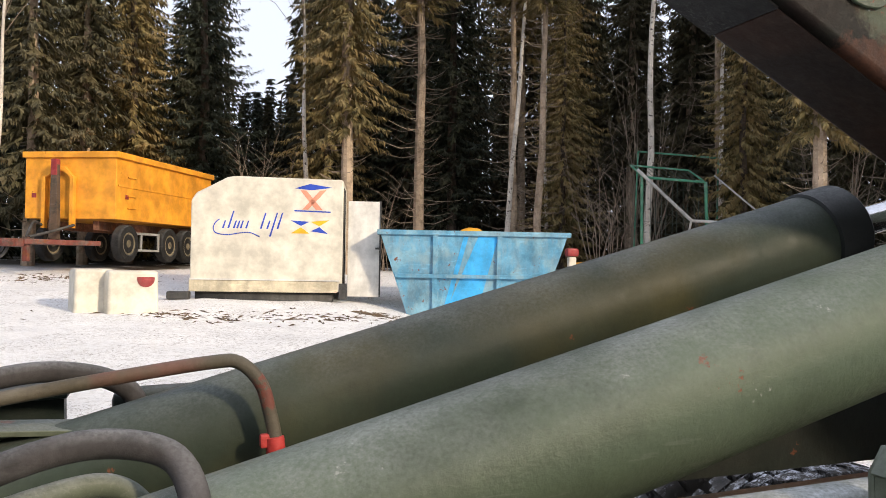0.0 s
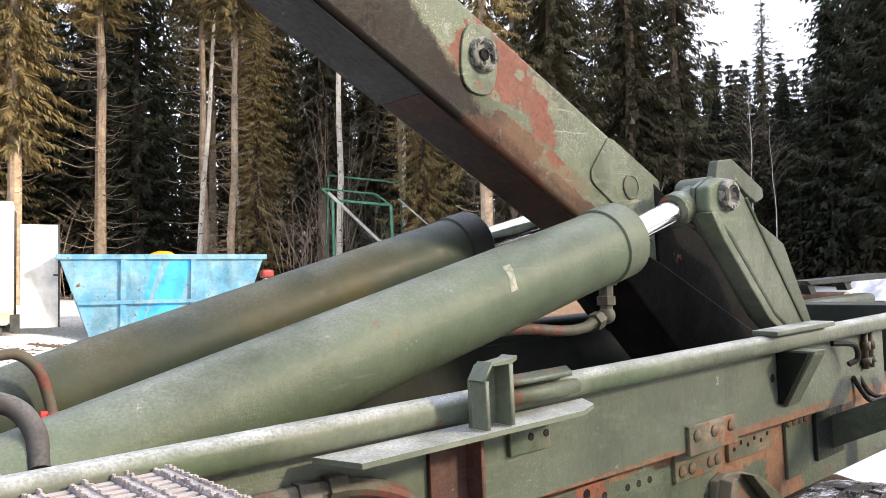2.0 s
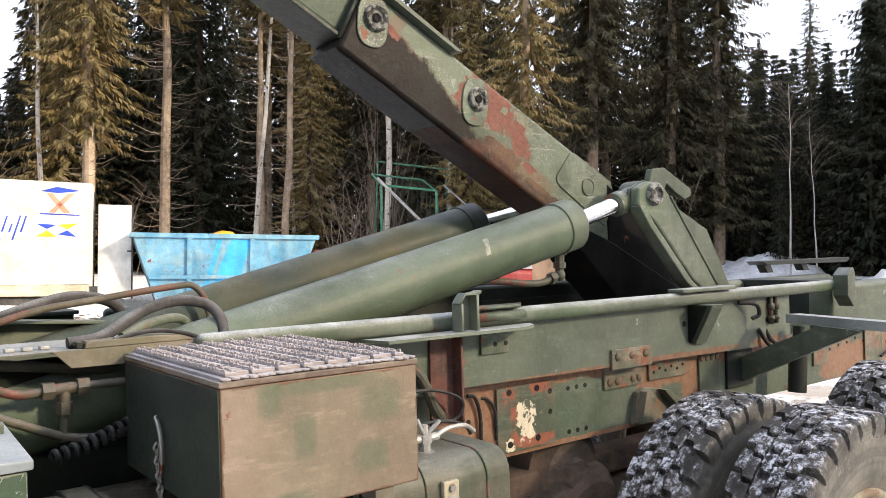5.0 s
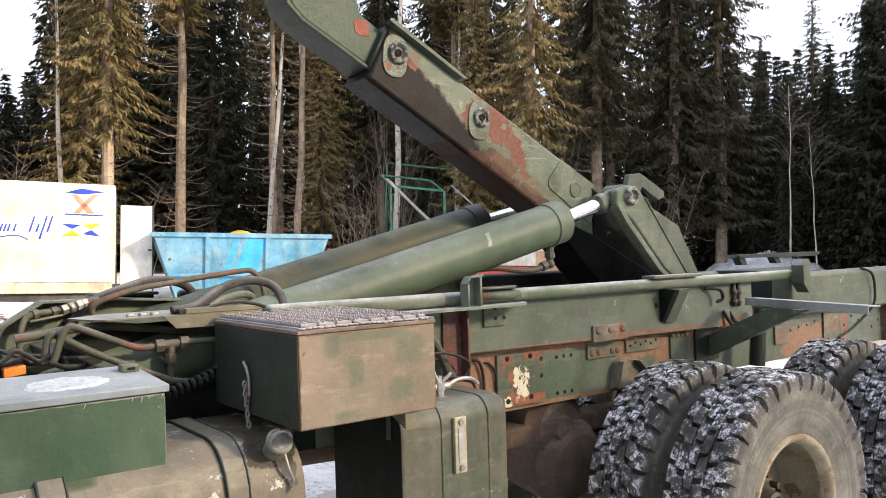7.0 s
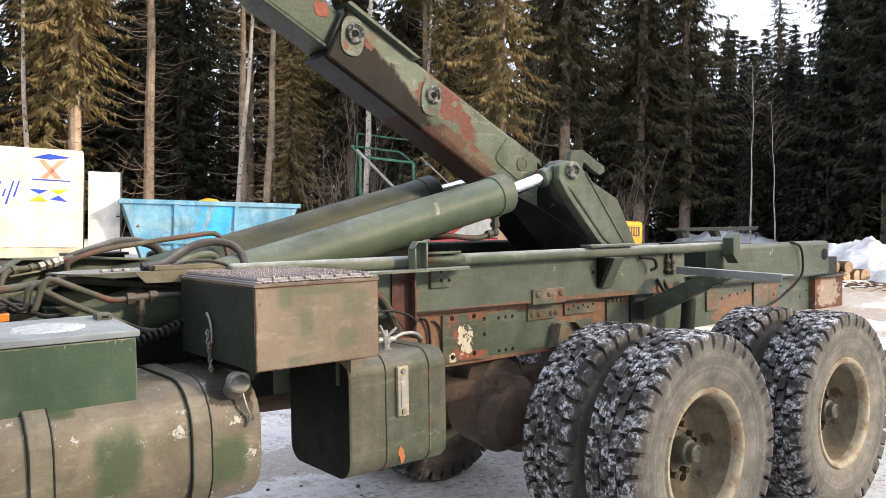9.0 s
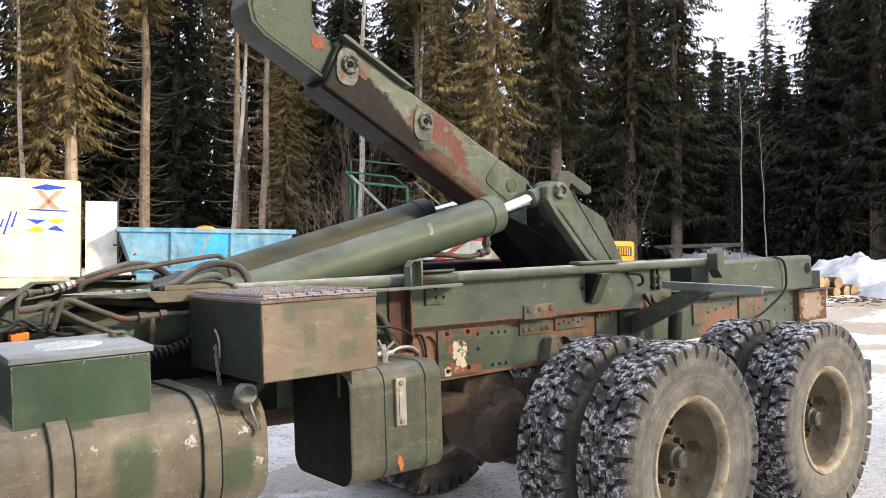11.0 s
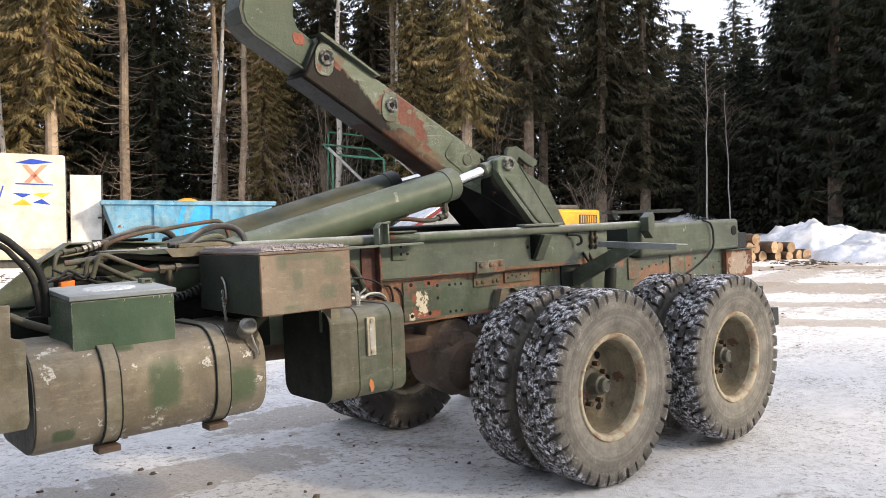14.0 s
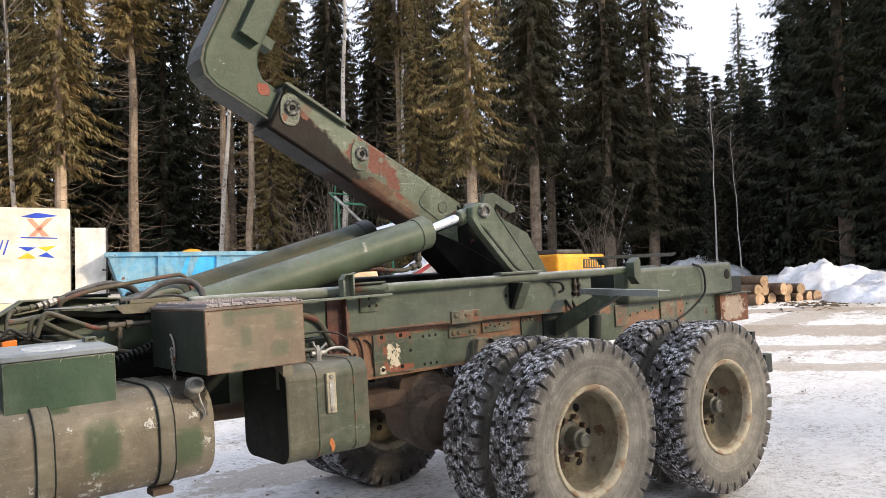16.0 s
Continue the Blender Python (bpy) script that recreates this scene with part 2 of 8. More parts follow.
def worn_edges(m, lo, hi, colour, width=0.012):
    """Paint rubbed off along the edges of a box that spans lo to hi."""
    nd, ln = m.node_tree.nodes, m.node_tree.links
    bs = nd["Principled BSDF"]
    tc = nd.new("ShaderNodeTexCoord").outputs["Object"]
    col = bs.inputs["Base Color"].links[0].from_socket
    sx = nd.new("ShaderNodeSeparateXYZ")
    ln.new(tc, sx.inputs[0])
    d = []
    for k, ax in enumerate("XYZ"):
        off = times_node(nd, ln, times_node(nd, ln, sx.outputs[ax], (lo[k] + hi[k]) / 2, "SUBTRACT"), 0.0, "ABSOLUTE")
        d.append(times_node(nd, ln, (hi[k] - lo[k]) / 2, off, "SUBTRACT"))
    a = times_node(nd, ln, d[0], d[1], "MINIMUM")
    b = times_node(nd, ln, d[0], d[1], "MAXIMUM")
    e = times_node(nd, ln, a, times_node(nd, ln, b, d[2], "MINIMUM"), "MAXIMUM")
    e = times_node(nd, ln, e, times_node(nd, ln, noise_node(nd, ln, tc, 16.0, 9, 0.75, 0.3, 0.75), width * 1.6), "SUBTRACT")
    r = nd.new("ShaderNodeMapRange")
    r.inputs["From Min"].default_value, r.inputs["From Max"].default_value = 0.0, -0.002
    ln.new(e, r.inputs["Value"])
    ln.new(mix_node(nd, ln, times_node(nd, ln, r.outputs[0], 0.85), col, colour), bs.inputs["Base Color"])
    return m


LIGHTGREEN = (0.112, 0.130, 0.096)
TAN = (0.165, 0.145, 0.106)
M = {}
M["green"] = surface("army_green_paint", (0.074, 0.091, 0.063), (0.088, 0.104, 0.073), 2.2, 0.42, 0.66, dust=0.14, rust=0.22, frost=0.5, chips=0.5, scuff=0.28, grime=0.42, specks=0.12)
M["pale_green"] = surface("pale_green_paint", LIGHTGREEN, (0.085, 0.115, 0.07), 2.5, dust=0.22, rust=0.03, frost=0.55, rough=0.45, chips=0.5, scuff=0.3, grime=0.5, specks=0.08)
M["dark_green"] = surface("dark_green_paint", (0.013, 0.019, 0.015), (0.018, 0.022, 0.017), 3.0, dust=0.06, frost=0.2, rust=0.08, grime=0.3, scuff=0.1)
# dirty green darkened further, so its colour holds the shade on these parts
M["shaded_green"] = surface("oil_blackened_green_steel", (0.011, 0.015, 0.011), (0.008, 0.009, 0.008), 5.0, dust=0.10, dust_col=(0.05, 0.05, 0.04), rough=0.7, scuff=0.1)
M["shaded_green"].node_tree.nodes["Principled BSDF"].inputs["Specular IOR Level"].default_value = 0.10
M["mid_green"] = surface("deep_green_paint", (0.038, 0.070, 0.040), (0.058, 0.092, 0.058), 2.4, dust=0.10, frost=0.3, rough=0.4, chips=0.8, scuff=0.1, grime=0.2)
M["rusty_green"] = surface("rusty_green_paint", (0.050, 0.072, 0.044), (0.12, 0.112, 0.078), 3.5, 0.52, 0.56, dust=0.2, rust=0.55, rust_col=(0.19, 0.085, 0.05), rust_scale=4.0, frost=0.3, chips=0.9, scuff=0.6, grime=0.7, specks=0.12)
# chassis paint: green, with brown and tan where it has rubbed through along the joints
M["chassis"] = camouflage(surface("chassis_rail_paint", (0.094, 0.115, 0.083), (0.070, 0.092, 0.064), 3.0, dust=0.2, rust=0.22, rust_col=(0.20, 0.085, 0.05), frost=0.3, rough=0.38, chips=0.8, scuff=0.35, grime=0.45, specks=0.1),
                          [(-1.02, 1.14, 0.20, 0.17), (-0.35, 1.275, 0.95, 0.035), (0.33, 1.215, 0.30, 0.07), (0.95, 1.245, 0.55, 0.045), (-0.45, 1.005, 0.85, 0.02), (0.40, 1.10, 0.16, 0.13), (0.05, 1.17, 0.10, 0.09), (-0.95, 1.10, 0.035, 0.18), (1.9, 1.1, 0.4, 0.12), (2.35, 1.15, 0.06, 0.14)],
                          (0.27, 0.165, 0.10), second=(0.19, 0.085, 0.05), strength=0.92, scale=9.0)
M["web"] = camouflage(surface("subframe_web_paint", (0.104, 0.122, 0.092), (0.084, 0.104, 0.075), 1.8, 0.40, 0.66, dust=0.12, rust=0.16, frost=0.4, rough=0.42, chips=0.55, scuff=0.22, grime=0.32, specks=0.14),
                      [(-0.2, 1.292, 1.0, 0.016), (-1.08, 1.33, 0.03, 0.10), (0.95, 1.29, 0.22, 0.03), (-0.92, 1.455, 0.05, 0.05), (0.93, 1.45, 0.05, 0.07)], (0.24, 0.14, 0.085), second=(0.15, 0.065, 0.04), strength=0.9, scale=14.0, rag=5.0)
M["plate"] = surface("brown_green_plate_paint", (0.155, 0.130, 0.090), (0.095, 0.104, 0.070), 6.0, dust=0.2, rust=0.48, rust_col=(0.27, 0.115, 0.065), rust_scale=9.0, frost=0.3, chips=0.8, scuff=0.5, grime=0.6)
M["patched_plate"] = surface("flaking_plate_paint", (0.075, 0.092, 0.06), (0.13, 0.105, 0.07), 5.0, dust=0.2, rust=0.2, chips=0.8, scuff=0.4, grime=0.5)
camouflage(M["patched_plate"], [(-0.80, 1.24, 0.035, 0.04), (-0.64, 1.25, 0.06, 0.03), (-0.66, 1.05, 0.11, 0.025), (-0.78, 1.12, 0.02, 0.10)], (0.30, 0.105, 0.065), second=(0.20, 0.07, 0.04), scale=16.0, rag=7.0)
camouflage(M["patched_plate"], [(-0.715, 1.125, 0.050, 0.085), (-0.80, 1.05, 0.025, 0.025)], (0.66, 0.60, 0.46), second=(0.52, 0.45, 0.32), scale=22.0, strength=1.0, rag=9.0)
M["tan"] = surface("tan_truck_paint", TAN, (0.13, 0.118, 0.075), 5.0, 0.45, 0.60, dust=0.3, rust=0.10, frost=0.15, chips=1.0)
M["tan_tank"] = camouflage(surface("tan_and_green_camouflage", (0.180, 0.150, 0.108), (0.145, 0.125, 0.085), 5.0, 0.45, 0.60, dust=0.3, rust=0.0, frost=0.15, chips=1.8, chip_col=(0.40, 0.40, 0.37), grime=0.45, specks=0.15),
                           [(-2.595, 1.00, 0.085, 0.13), (-2.24, 0.94, 0.075, 0.10), (-3.0, 0.86, 0.05, 0.03), (-2.74, 1.18, 0.05, 0.03)], (0.050, 0.075, 0.038), second=(0.058, 0.082, 0.043), scale=6.0, rag=1.4, soft=0.35)
camouflage(M["tan_tank"], [(-2.215, 1.17, 0.085, 0.06), (-2.17, 1.10, 0.03, 0.05)], (0.016, 0.014, 0.012), second=(0.04, 0.034, 0.026), scale=14.0, strength=0.85)
M["tan_box"] = camouflage(surface("tan_box_paint", (0.225, 0.172, 0.125), (0.165, 0.142, 0.102), 2.2, 0.40, 0.70, dust=0.1, rust=0.05, frost=0.3, chips=0.1, grime=0.28),
                          [(-1.83, 1.45, 0.06, 0.05), (-2.10, 1.49, 0.03, 0.05), (-1.97, 1.51, 0.17, 0.025), (-2.02, 1.40, 0.03, 0.05), (-1.86, 1.33, 0.05, 0.04), (-2.05, 1.27, 0.05, 0.02)], (0.075, 0.098, 0.062), second=(0.10, 0.115, 0.075), strength=0.65, scale=5.0, rag=1.6, soft=0.55)
worn_edges(M["tan_box"], (-2.205, -0.94, 1.250), (-1.73, -0.315, 1.520), (0.12, 0.062, 0.036), 0.008)
M["frosted_green"] = surface("frosted_green_paint", LIGHTGREEN, (0.085, 0.115, 0.07), 2.5, dust=0.15, rust=0.12, frost=1.7, rough=0.45, chips=0.4)
M["rust"] = surface("bare_rust", (0.17, 0.075, 0.045), (0.26, 0.12, 0.07), 6.0, dust=0.3, rough=0.85, bump=0.5)
M["dark_rust"] = surface("dark_rust_primer", (0.115, 0.048, 0.038), (0.07, 0.032, 0.026), 6.0, dust=0.25, rough=0.8, bump=0.5, chips=0.3)
M["red_primer"] = surface("red_primer_paint", (0.27, 0.090, 0.060), (0.19, 0.06, 0.04), 9.0, dust=0.35, rough=0.8, bump=0.5, chips=0.8, chip_col=(0.20, 0.23, 0.16))
M["chrome"] = surface("chromed_steel", (0.72, 0.72, 0.74), dust=0.08, rough=0.16, metal=1.0, bump=0.02)
M["steel"] = surface("worn_steel", (0.30, 0.29, 0.27), dust=0.3, rust=0.3, rough=0.45, metal=0.7)
M["black"] = surface("black_rubber_hose", (0.012, 0.012, 0.012), dust=0.2, dust_col=(0.08, 0.075, 0.07), rough=0.7, frost=0.25)
M["pipe"] = surface("olive_steel_pipe", (0.060, 0.060, 0.042), (0.075, 0.064, 0.046), 9.0, dust=0.25, rust=0.50, rust_col=(0.17, 0.065, 0.045), rust_scale=6.0, rough=0.5, frost=0.3)
M["hole"] = surface("open_hole_shadow", (0.012, 0.011, 0.010), dust=0.0, rough=0.9, bump=0.0)
M["rim_lip"] = surface("pale_rusty_rim_lip", (0.42, 0.37, 0.26), (0.26, 0.17, 0.10), 7.0, dust=0.4, dust_col=(0.42, 0.35, 0.25), rust=0.3, rust_col=(0.22, 0.11, 0.06), grime=0.4)
M["rim"] = surface("dusty_beige_rim", (0.205, 0.176, 0.118), (0.125, 0.11, 0.074), 4.0, dust=0.5, dust_col=(0.30, 0.25, 0.17), rust=0.34, rust_col=(0.13, 0.075, 0.04), grime=0.7)
M["grate"] = surface("frosted_step_grating", (0.34, 0.305, 0.305), dust=0.2, dust_col=(0.35, 0.3, 0.27), frost=1.0, rough=0.85, bump=0.4, rust=0.12, grime=0.3)
M["axle"] = surface("muddy_brown_axle", (0.090, 0.060, 0.042), (0.055, 0.045, 0.035), 4.0, dust=0.4, dust_col=(0.13, 0.10, 0.075), rough=0.85, bump=0.5)
M["glass_strip"] = surface("aged_sight_glass", (0.45, 0.40, 0.28), dust=0.4, rough=0.3)
M["zinc"] = surface("dull_zinc", (0.42, 0.42, 0.40), dust=0.3, rough=0.5, metal=0.4)
M["orange_lens"] = surface("orange_lamp_lens", (0.75, 0.20, 0.03), dust=0.2, rough=0.25, bump=0.05)


def tyre_material(name, side_a, side_b):
    m, nd, ln, bs = nodes_of(name)
    tc = nd.new("ShaderNodeTexCoord").outputs["Object"]
    g = nd.new("ShaderNodeTexCoord")
    sx = nd.new("ShaderNodeSeparateXYZ")
    ln.new(tc, sx.inputs[0])
    r2 = times_node(nd, ln, times_node(nd, ln, sx.outputs["X"], sx.outputs["X"]), times_node(nd, ln, sx.outputs["Z"], sx.outputs["Z"]), "ADD")
    tread = nd.new("ShaderNodeMapRange")
    tread.inputs["From Min"].default_value, tread.inputs["From Max"].default_value = 0.548 ** 2, 0.585 ** 2
    ln.new(r2, tread.inputs["Value"])
    side = mix_node(nd, ln, noise_node(nd, ln, tc, 4.0, 10, 0.74, 0.38, 0.62), side_a, side_b)
    rub = mix_node(nd, ln, noise_node(nd, ln, tc, 12.0, 6, 0.6, 0.4, 0.7), (0.022, 0.020, 0.019), (0.095, 0.084, 0.074))
    ring = nd.new("ShaderNodeTexNoise")
    ring.noise_dimensions = "1D"
    ring.inputs["Scale"].default_value, ring.inputs["Detail"].default_value = 22.0, 3.0
    ln.new(r2, ring.inputs["W"])
    rr = nd.new("ShaderNodeMapRange")
    rr.inputs["From Min"].default_value, rr.inputs["From Max"].default_value, rr.inputs["To Max"].default_value = 0.45, 0.60, 0.45
    ln.new(ring.outputs[0], rr.inputs["Value"])
    side = mix_node(nd, ln, rr.outputs[0], side, (0.06, 0.056, 0.05))
    # darker scuffed shoulder, pale dusty bead by the rim
    for lo, hi, c_, k_ in ((0.42, 0.53, (0.062, 0.057, 0.051), 1.0), (0.375, 0.335, (0.33, 0.295, 0.225), 0.6)):
        band = nd.new("ShaderNodeMapRange")
        band.inputs["From Min"].default_value, band.inputs["From Max"].default_value = lo ** 2, hi ** 2
        ln.new(r2, band.inputs["Value"])
        side = mix_node(nd, ln, times_node(nd, ln, times_node(nd, ln, band.outputs[0], noise_node(nd, ln, tc, 9.0, 9, 0.75, 0.36, 0.6)), k_), side, c_)
    # pale scuffs
    side = mix_node(nd, ln, times_node(nd, ln, noise_node(nd, ln, tc, 11.0, 12, 0.84, 0.56, 0.63), 0.55), side, (0.36, 0.35, 0.32))
    snow = noise_node(nd, ln, tc, 44.0, 9, 0.80, 0.485, 0.555)
    big = noise_node(nd, ln, tc, 7.0, 7, 0.78, 0.435, 0.545)
    crest = nd.new("ShaderNodeMapRange")
    crest.inputs["From Min"].default_value, crest.inputs["From Max"].default_value, crest.inputs["To Min"].default_value = 0.550 ** 2, 0.586 ** 2, 0.35
    ln.new(r2, crest.inputs["Value"])
    fac = times_node(nd, ln, times_node(nd, ln, times_node(nd, ln, snow, big), crest.outputs[0]), 0.95)
    tr = mix_node(nd, ln, fac, rub, (0.70, 0.72, 0.78))
    col = mix_node(nd, ln, tread.outputs[0], side, tr)
    ln.new(col, bs.inputs["Base Color"])
    bs.inputs["Roughness"].default_value = 0.8
    bp = nd.new("ShaderNodeBump")
    bp.inputs["Strength"].default_value, bp.inputs["Distance"].default_value = 0.6, 0.008
    ln.new(noise_node(nd, ln, tc, 40.0, 8, 0.7), bp.inputs["Height"])
    ln.new(bp.outputs[0], bs.inputs["Normal"])
    return m


M["tyre"] = tyre_material("snowy_tyre_rubber", (0.115, 0.108, 0.090), (0.265, 0.246, 0.205))
# darker copy of the tyre: mud plus the shade on the far wheels
M["shaded_tyre"] = tyre_material("muddy_inner_tyre_rubber", (0.028, 0.025, 0.021), (0.055, 0.047, 0.038))


def ground_material():
    m, nd, ln, bs = nodes_of("trampled_snow_and_dirt")
    tc = nd.new("ShaderNodeTexCoord").outputs["Object"]
    snow = mix_node(nd, ln, noise_node(nd, ln, tc, 1.3, 8, 0.65, 0.35, 0.65), (0.76, 0.76, 0.765), (0.89, 0.885, 0.88))
    dirt = mix_node(nd, ln, noise_node(nd, ln, tc, 6.0, 8, 0.7, 0.35, 0.65), (0.15, 0.112, 0.078), (0.42, 0.35, 0.275))
    ice = mix_node(nd, ln, noise_node(nd, ln, tc, 3.0, 8, 0.7, 0.40, 0.62), dirt, (0.74, 0.725, 0.70))
    # worn yard near the truck, clean snow farther out
    sx = nd.new("ShaderNodeSeparateXYZ")
    ln.new(tc, sx.inputs[0])
    far = nd.new("ShaderNodeMapRange")
    far.inputs["From Min"].default_value, far.inputs["From Max"].default_value = 3.0, 7.0
    ln.new(sx.outputs["Y"], far.inputs["Value"])
    clump = noise_node(nd, ln, tc, 0.5, 6, 0.6, 0.0, 1.0, (0.45, 1.3, 1))
    fine = noise_node(nd, ln, tc, 4.2, 12, 0.82, 0.0, 1.0)
    s = times_node(nd, ln, times_node(nd, ln, clump, 0.55), times_node(nd, ln, fine, 0.45), "ADD")
    s = times_node(nd, ln, s, times_node(nd, ln, far.outputs[0], 0.10), "ADD")
    r = nd.new("ShaderNodeMapRange")
    r.inputs["From Min"].default_value, r.inputs["From Max"].default_value = 0.412, 0.468
    ln.new(s, r.inputs["Value"])
    col = mix_node(nd, ln, r.outputs[0], ice, snow)
    # uneven, compacted crust
    col = mix_node(nd, ln, times_node(nd, ln, noise_node(nd, ln, tc, 9.0, 12, 0.84, 0.49, 0.57), 0.36), col, (0.46, 0.43, 0.395))
    # trodden grit and clods
    grit = times_node(nd, ln, noise_node(nd, ln, tc, 20.0, 10, 0.82, 0.535, 0.58), noise_node(nd, ln, tc, 1.1, 7, 0.7, 0.40, 0.54))
    col = mix_node(nd, ln, times_node(nd, ln, grit, 0.75), col, (0.13, 0.10, 0.075))
    # forest floor under the trees
    d2 = times_node(nd, ln, times_node(nd, ln, sx.outputs["X"], sx.outputs["X"]), times_node(nd, ln, sx.outputs["Y"], sx.outputs["Y"]), "ADD")
    wood = nd.new("ShaderNodeMapRange")
    wood.inputs["From Min"].default_value, wood.inputs["From Max"].default_value = 23.0 ** 2, 28.0 ** 2
    ln.new(d2, wood.inputs["Value"])
    floor = mix_node(nd, ln, noise_node(nd, ln, tc, 0.9, 8, 0.7, 0.56, 0.62), (0.045, 0.035, 0.022), (0.65, 0.66, 0.70))
    col = mix_node(nd, ln, wood.outputs[0], col, floor)
    ln.new(col, bs.inputs["Base Color"])
    bs.inputs["Roughness"].default_value = 0.75
    bp = nd.new("ShaderNodeBump")
    bp.inputs["Strength"].default_value, bp.inputs["Distance"].default_value = 0.9, 0.036
    ln.new(times_node(nd, ln, noise_node(nd, ln, tc, 5.0, 12, 0.82), times_node(nd, ln, noise_node(nd, ln, tc, 28.0, 7, 0.75), 0.45), "ADD"), bp.inputs["Height"])
    ln.new(bp.outputs[0], bs.inputs["Normal"])
    return m


M["ground"] = ground_material()
# brown trodden tracks
camouflage(M["ground"], [(-1.9, 0.85, 1.1, 0.40), (-0.3, 1.9, 1.1, 0.45), (12.0, 3.4, 6.0, 0.5)], (0.25, 0.20, 0.155), ((1, 0, 0), (0, 1, 0)), second=(0.60, 0.56, 0.50), strength=0.75, scale=7.0)
camouflage(M["ground"], [(2.0, 9.7, 5.0, 0.75), (0.5, 12.3, 6.0, 0.35)], (0.27, 0.205, 0.145), ((0.44, -0.9, 0), (0.9, 0.44, 0)), second=(0.48, 0.42, 0.35), strength=0.8, scale=3.0)
camouflage(M["ground"], [(1.5, 6.4, 4.0, 0.35), (2.5, 7.9, 4.0, 0.30)], (0.29, 0.23, 0.175), ((0.44, -0.9, 0), (0.9, 0.44, 0)), second=(0.58, 0.53, 0.47), strength=0.75, scale=6.0)
M["snow"] = surface("heaped_snow", (0.74, 0.76, 0.80), (0.62, 0.63, 0.66), 3.0, 0.4, 0.7, dust=0.25, dust_col=(0.4, 0.36, 0.3), rough=0.8, bump=0.6, fine=30, streak=False, grime=0.08, scuff=0)

# ---- ground ----
def sstep(a, b, x):
    t = min(1.0, max(0.0, (x - a) / (b - a)))
    return t * t * (3 - 2 * t)


def ground_z(x, y):
    """The yard is level round the truck and climbs gently towards the wood."""
    d = math.hypot(x + 2.0, y + 1.5)
    rise = 0.078 * max(0, min(d, 17) - 5) + 0.065 * max(0, min(d, 24) - 17) + 0.03 * max(0, min(d, 60) - 24)
    return rise * sstep(-7, 0.5, y) - 0.42 * math.exp(-((x - 3.7) ** 2 + (y - 14.4) ** 2) / 3.6)


def make_ground():
    n, k = 230, 7.0
    c = [math.sinh(k * (i / n * 2 - 1)) / math.sinh(k) * 900 for i in range(n + 1)]
    v, f = [], []
    for yy in c:
        for xx in c:
            x, y = xx + 1.0, yy + 1.5
            z = ground_z(x, y)
            d = math.hypot(x - 1, y - 1)
            if d < 60:
                z += 0.020 * noise.noise(Vector((x * 1.6, y * 1.6, 0))) + 0.012 * noise.noise(Vector((x * 5, y * 5, 3)))
                if d > 4.5:
                    z += 0.09 * sstep(4.5, 11, d) * noise.noise(Vector((x * 0.45, y * 0.45, 7)))
            v.append((x, y, z))
    w = n + 1
    for j in range(n):
        for i in range(n):
            f.append((j * w + i, j * w + i + 1, (j + 1) * w + i + 1, (j + 1) * w + i))
    ob = from_lists("ground", v, f, M["ground"], smooth=True)
    return tagged(ob, "trampled snow and icy brown dirt over the yard", "ground", kind="structure")


make_ground()

# ---- the truck ----
P0 = Vector((0, 0, 0.6))
YARD = Vector((-2.8, -2.5, 0))
TRUCK_M = Matrix.Translation(YARD) @ Matrix.Rotation(radians(1.5), 4, "Z") @ Matrix.Translation(P0 - YARD) @ Matrix.Rotation(radians(-2.0), 4, "Y") @ Matrix.Translation(-P0)
# frozen clods of dirt trodden into the snow round the truck
random.seed(61)
cv, cf = [], []
for i in range(150):
    if i % 3:
        x, y = random.uniform(-3.6, 1.2), random.uniform(-0.2, 2.6)
    else:
        x, y = random.uniform(1.5, 9.0), random.uniform(-2.2, 2.5)
    r, b = 0.005 + 0.022 * random.random() ** 4, len(cv)
    z = ground_z(x, y)
    cv += [(x + r * 1.3 * math.cos(k * 1.047) * random.uniform(.7, 1.2), y + r * math.sin(k * 1.047) * random.uniform(.7, 1.2), z - 0.004) for k in range(6)]
    cv += [(x + r * 0.8 * math.cos(k * 1.047 + .4) * random.uniform(.6, 1.2), y + r * 0.7 * math.sin(k * 1.047 + .4) * random.uniform(.6, 1.2), z + r * random.uniform(.4, .8)) for k in range(6)]
    cf += [(b + k, b + (k + 1) % 6, b + 6 + (k + 1) % 6, b + 6 + k) for k in range(6)] + [tuple(b + 6 + k for k in range(6))]
clods = from_lists("dirt_clods", cv, cf, surface("frozen_brown_dirt", (0.15, 0.115, 0.085), (0.09, 0.07, 0.052), 20.0, dust=0.3, rough=0.9))
tagged(clods, "frozen brown dirt clods scattered on trodden snow", "dirt", kind="stuff")

truck = thing("hook_lift_truck", "army green hook lift truck with raised arm parked on snow", "truck", m=TRUCK_M)
YC = 0.15          # the truck's middle line


def mirror_y(y):
    return 2 * YC - y


def hole_disc(x, y, z, r=0.008, seg=10):
    """A bolt hole: a shallow dark plug on a face that looks towards -y."""
    bm = B()
    add_cyl(bm, (x, y - 0.0015, z), (x, y + 0.004, z), r, seg=seg)
    return part("bolt_hole", bm, M["hole"], truck)


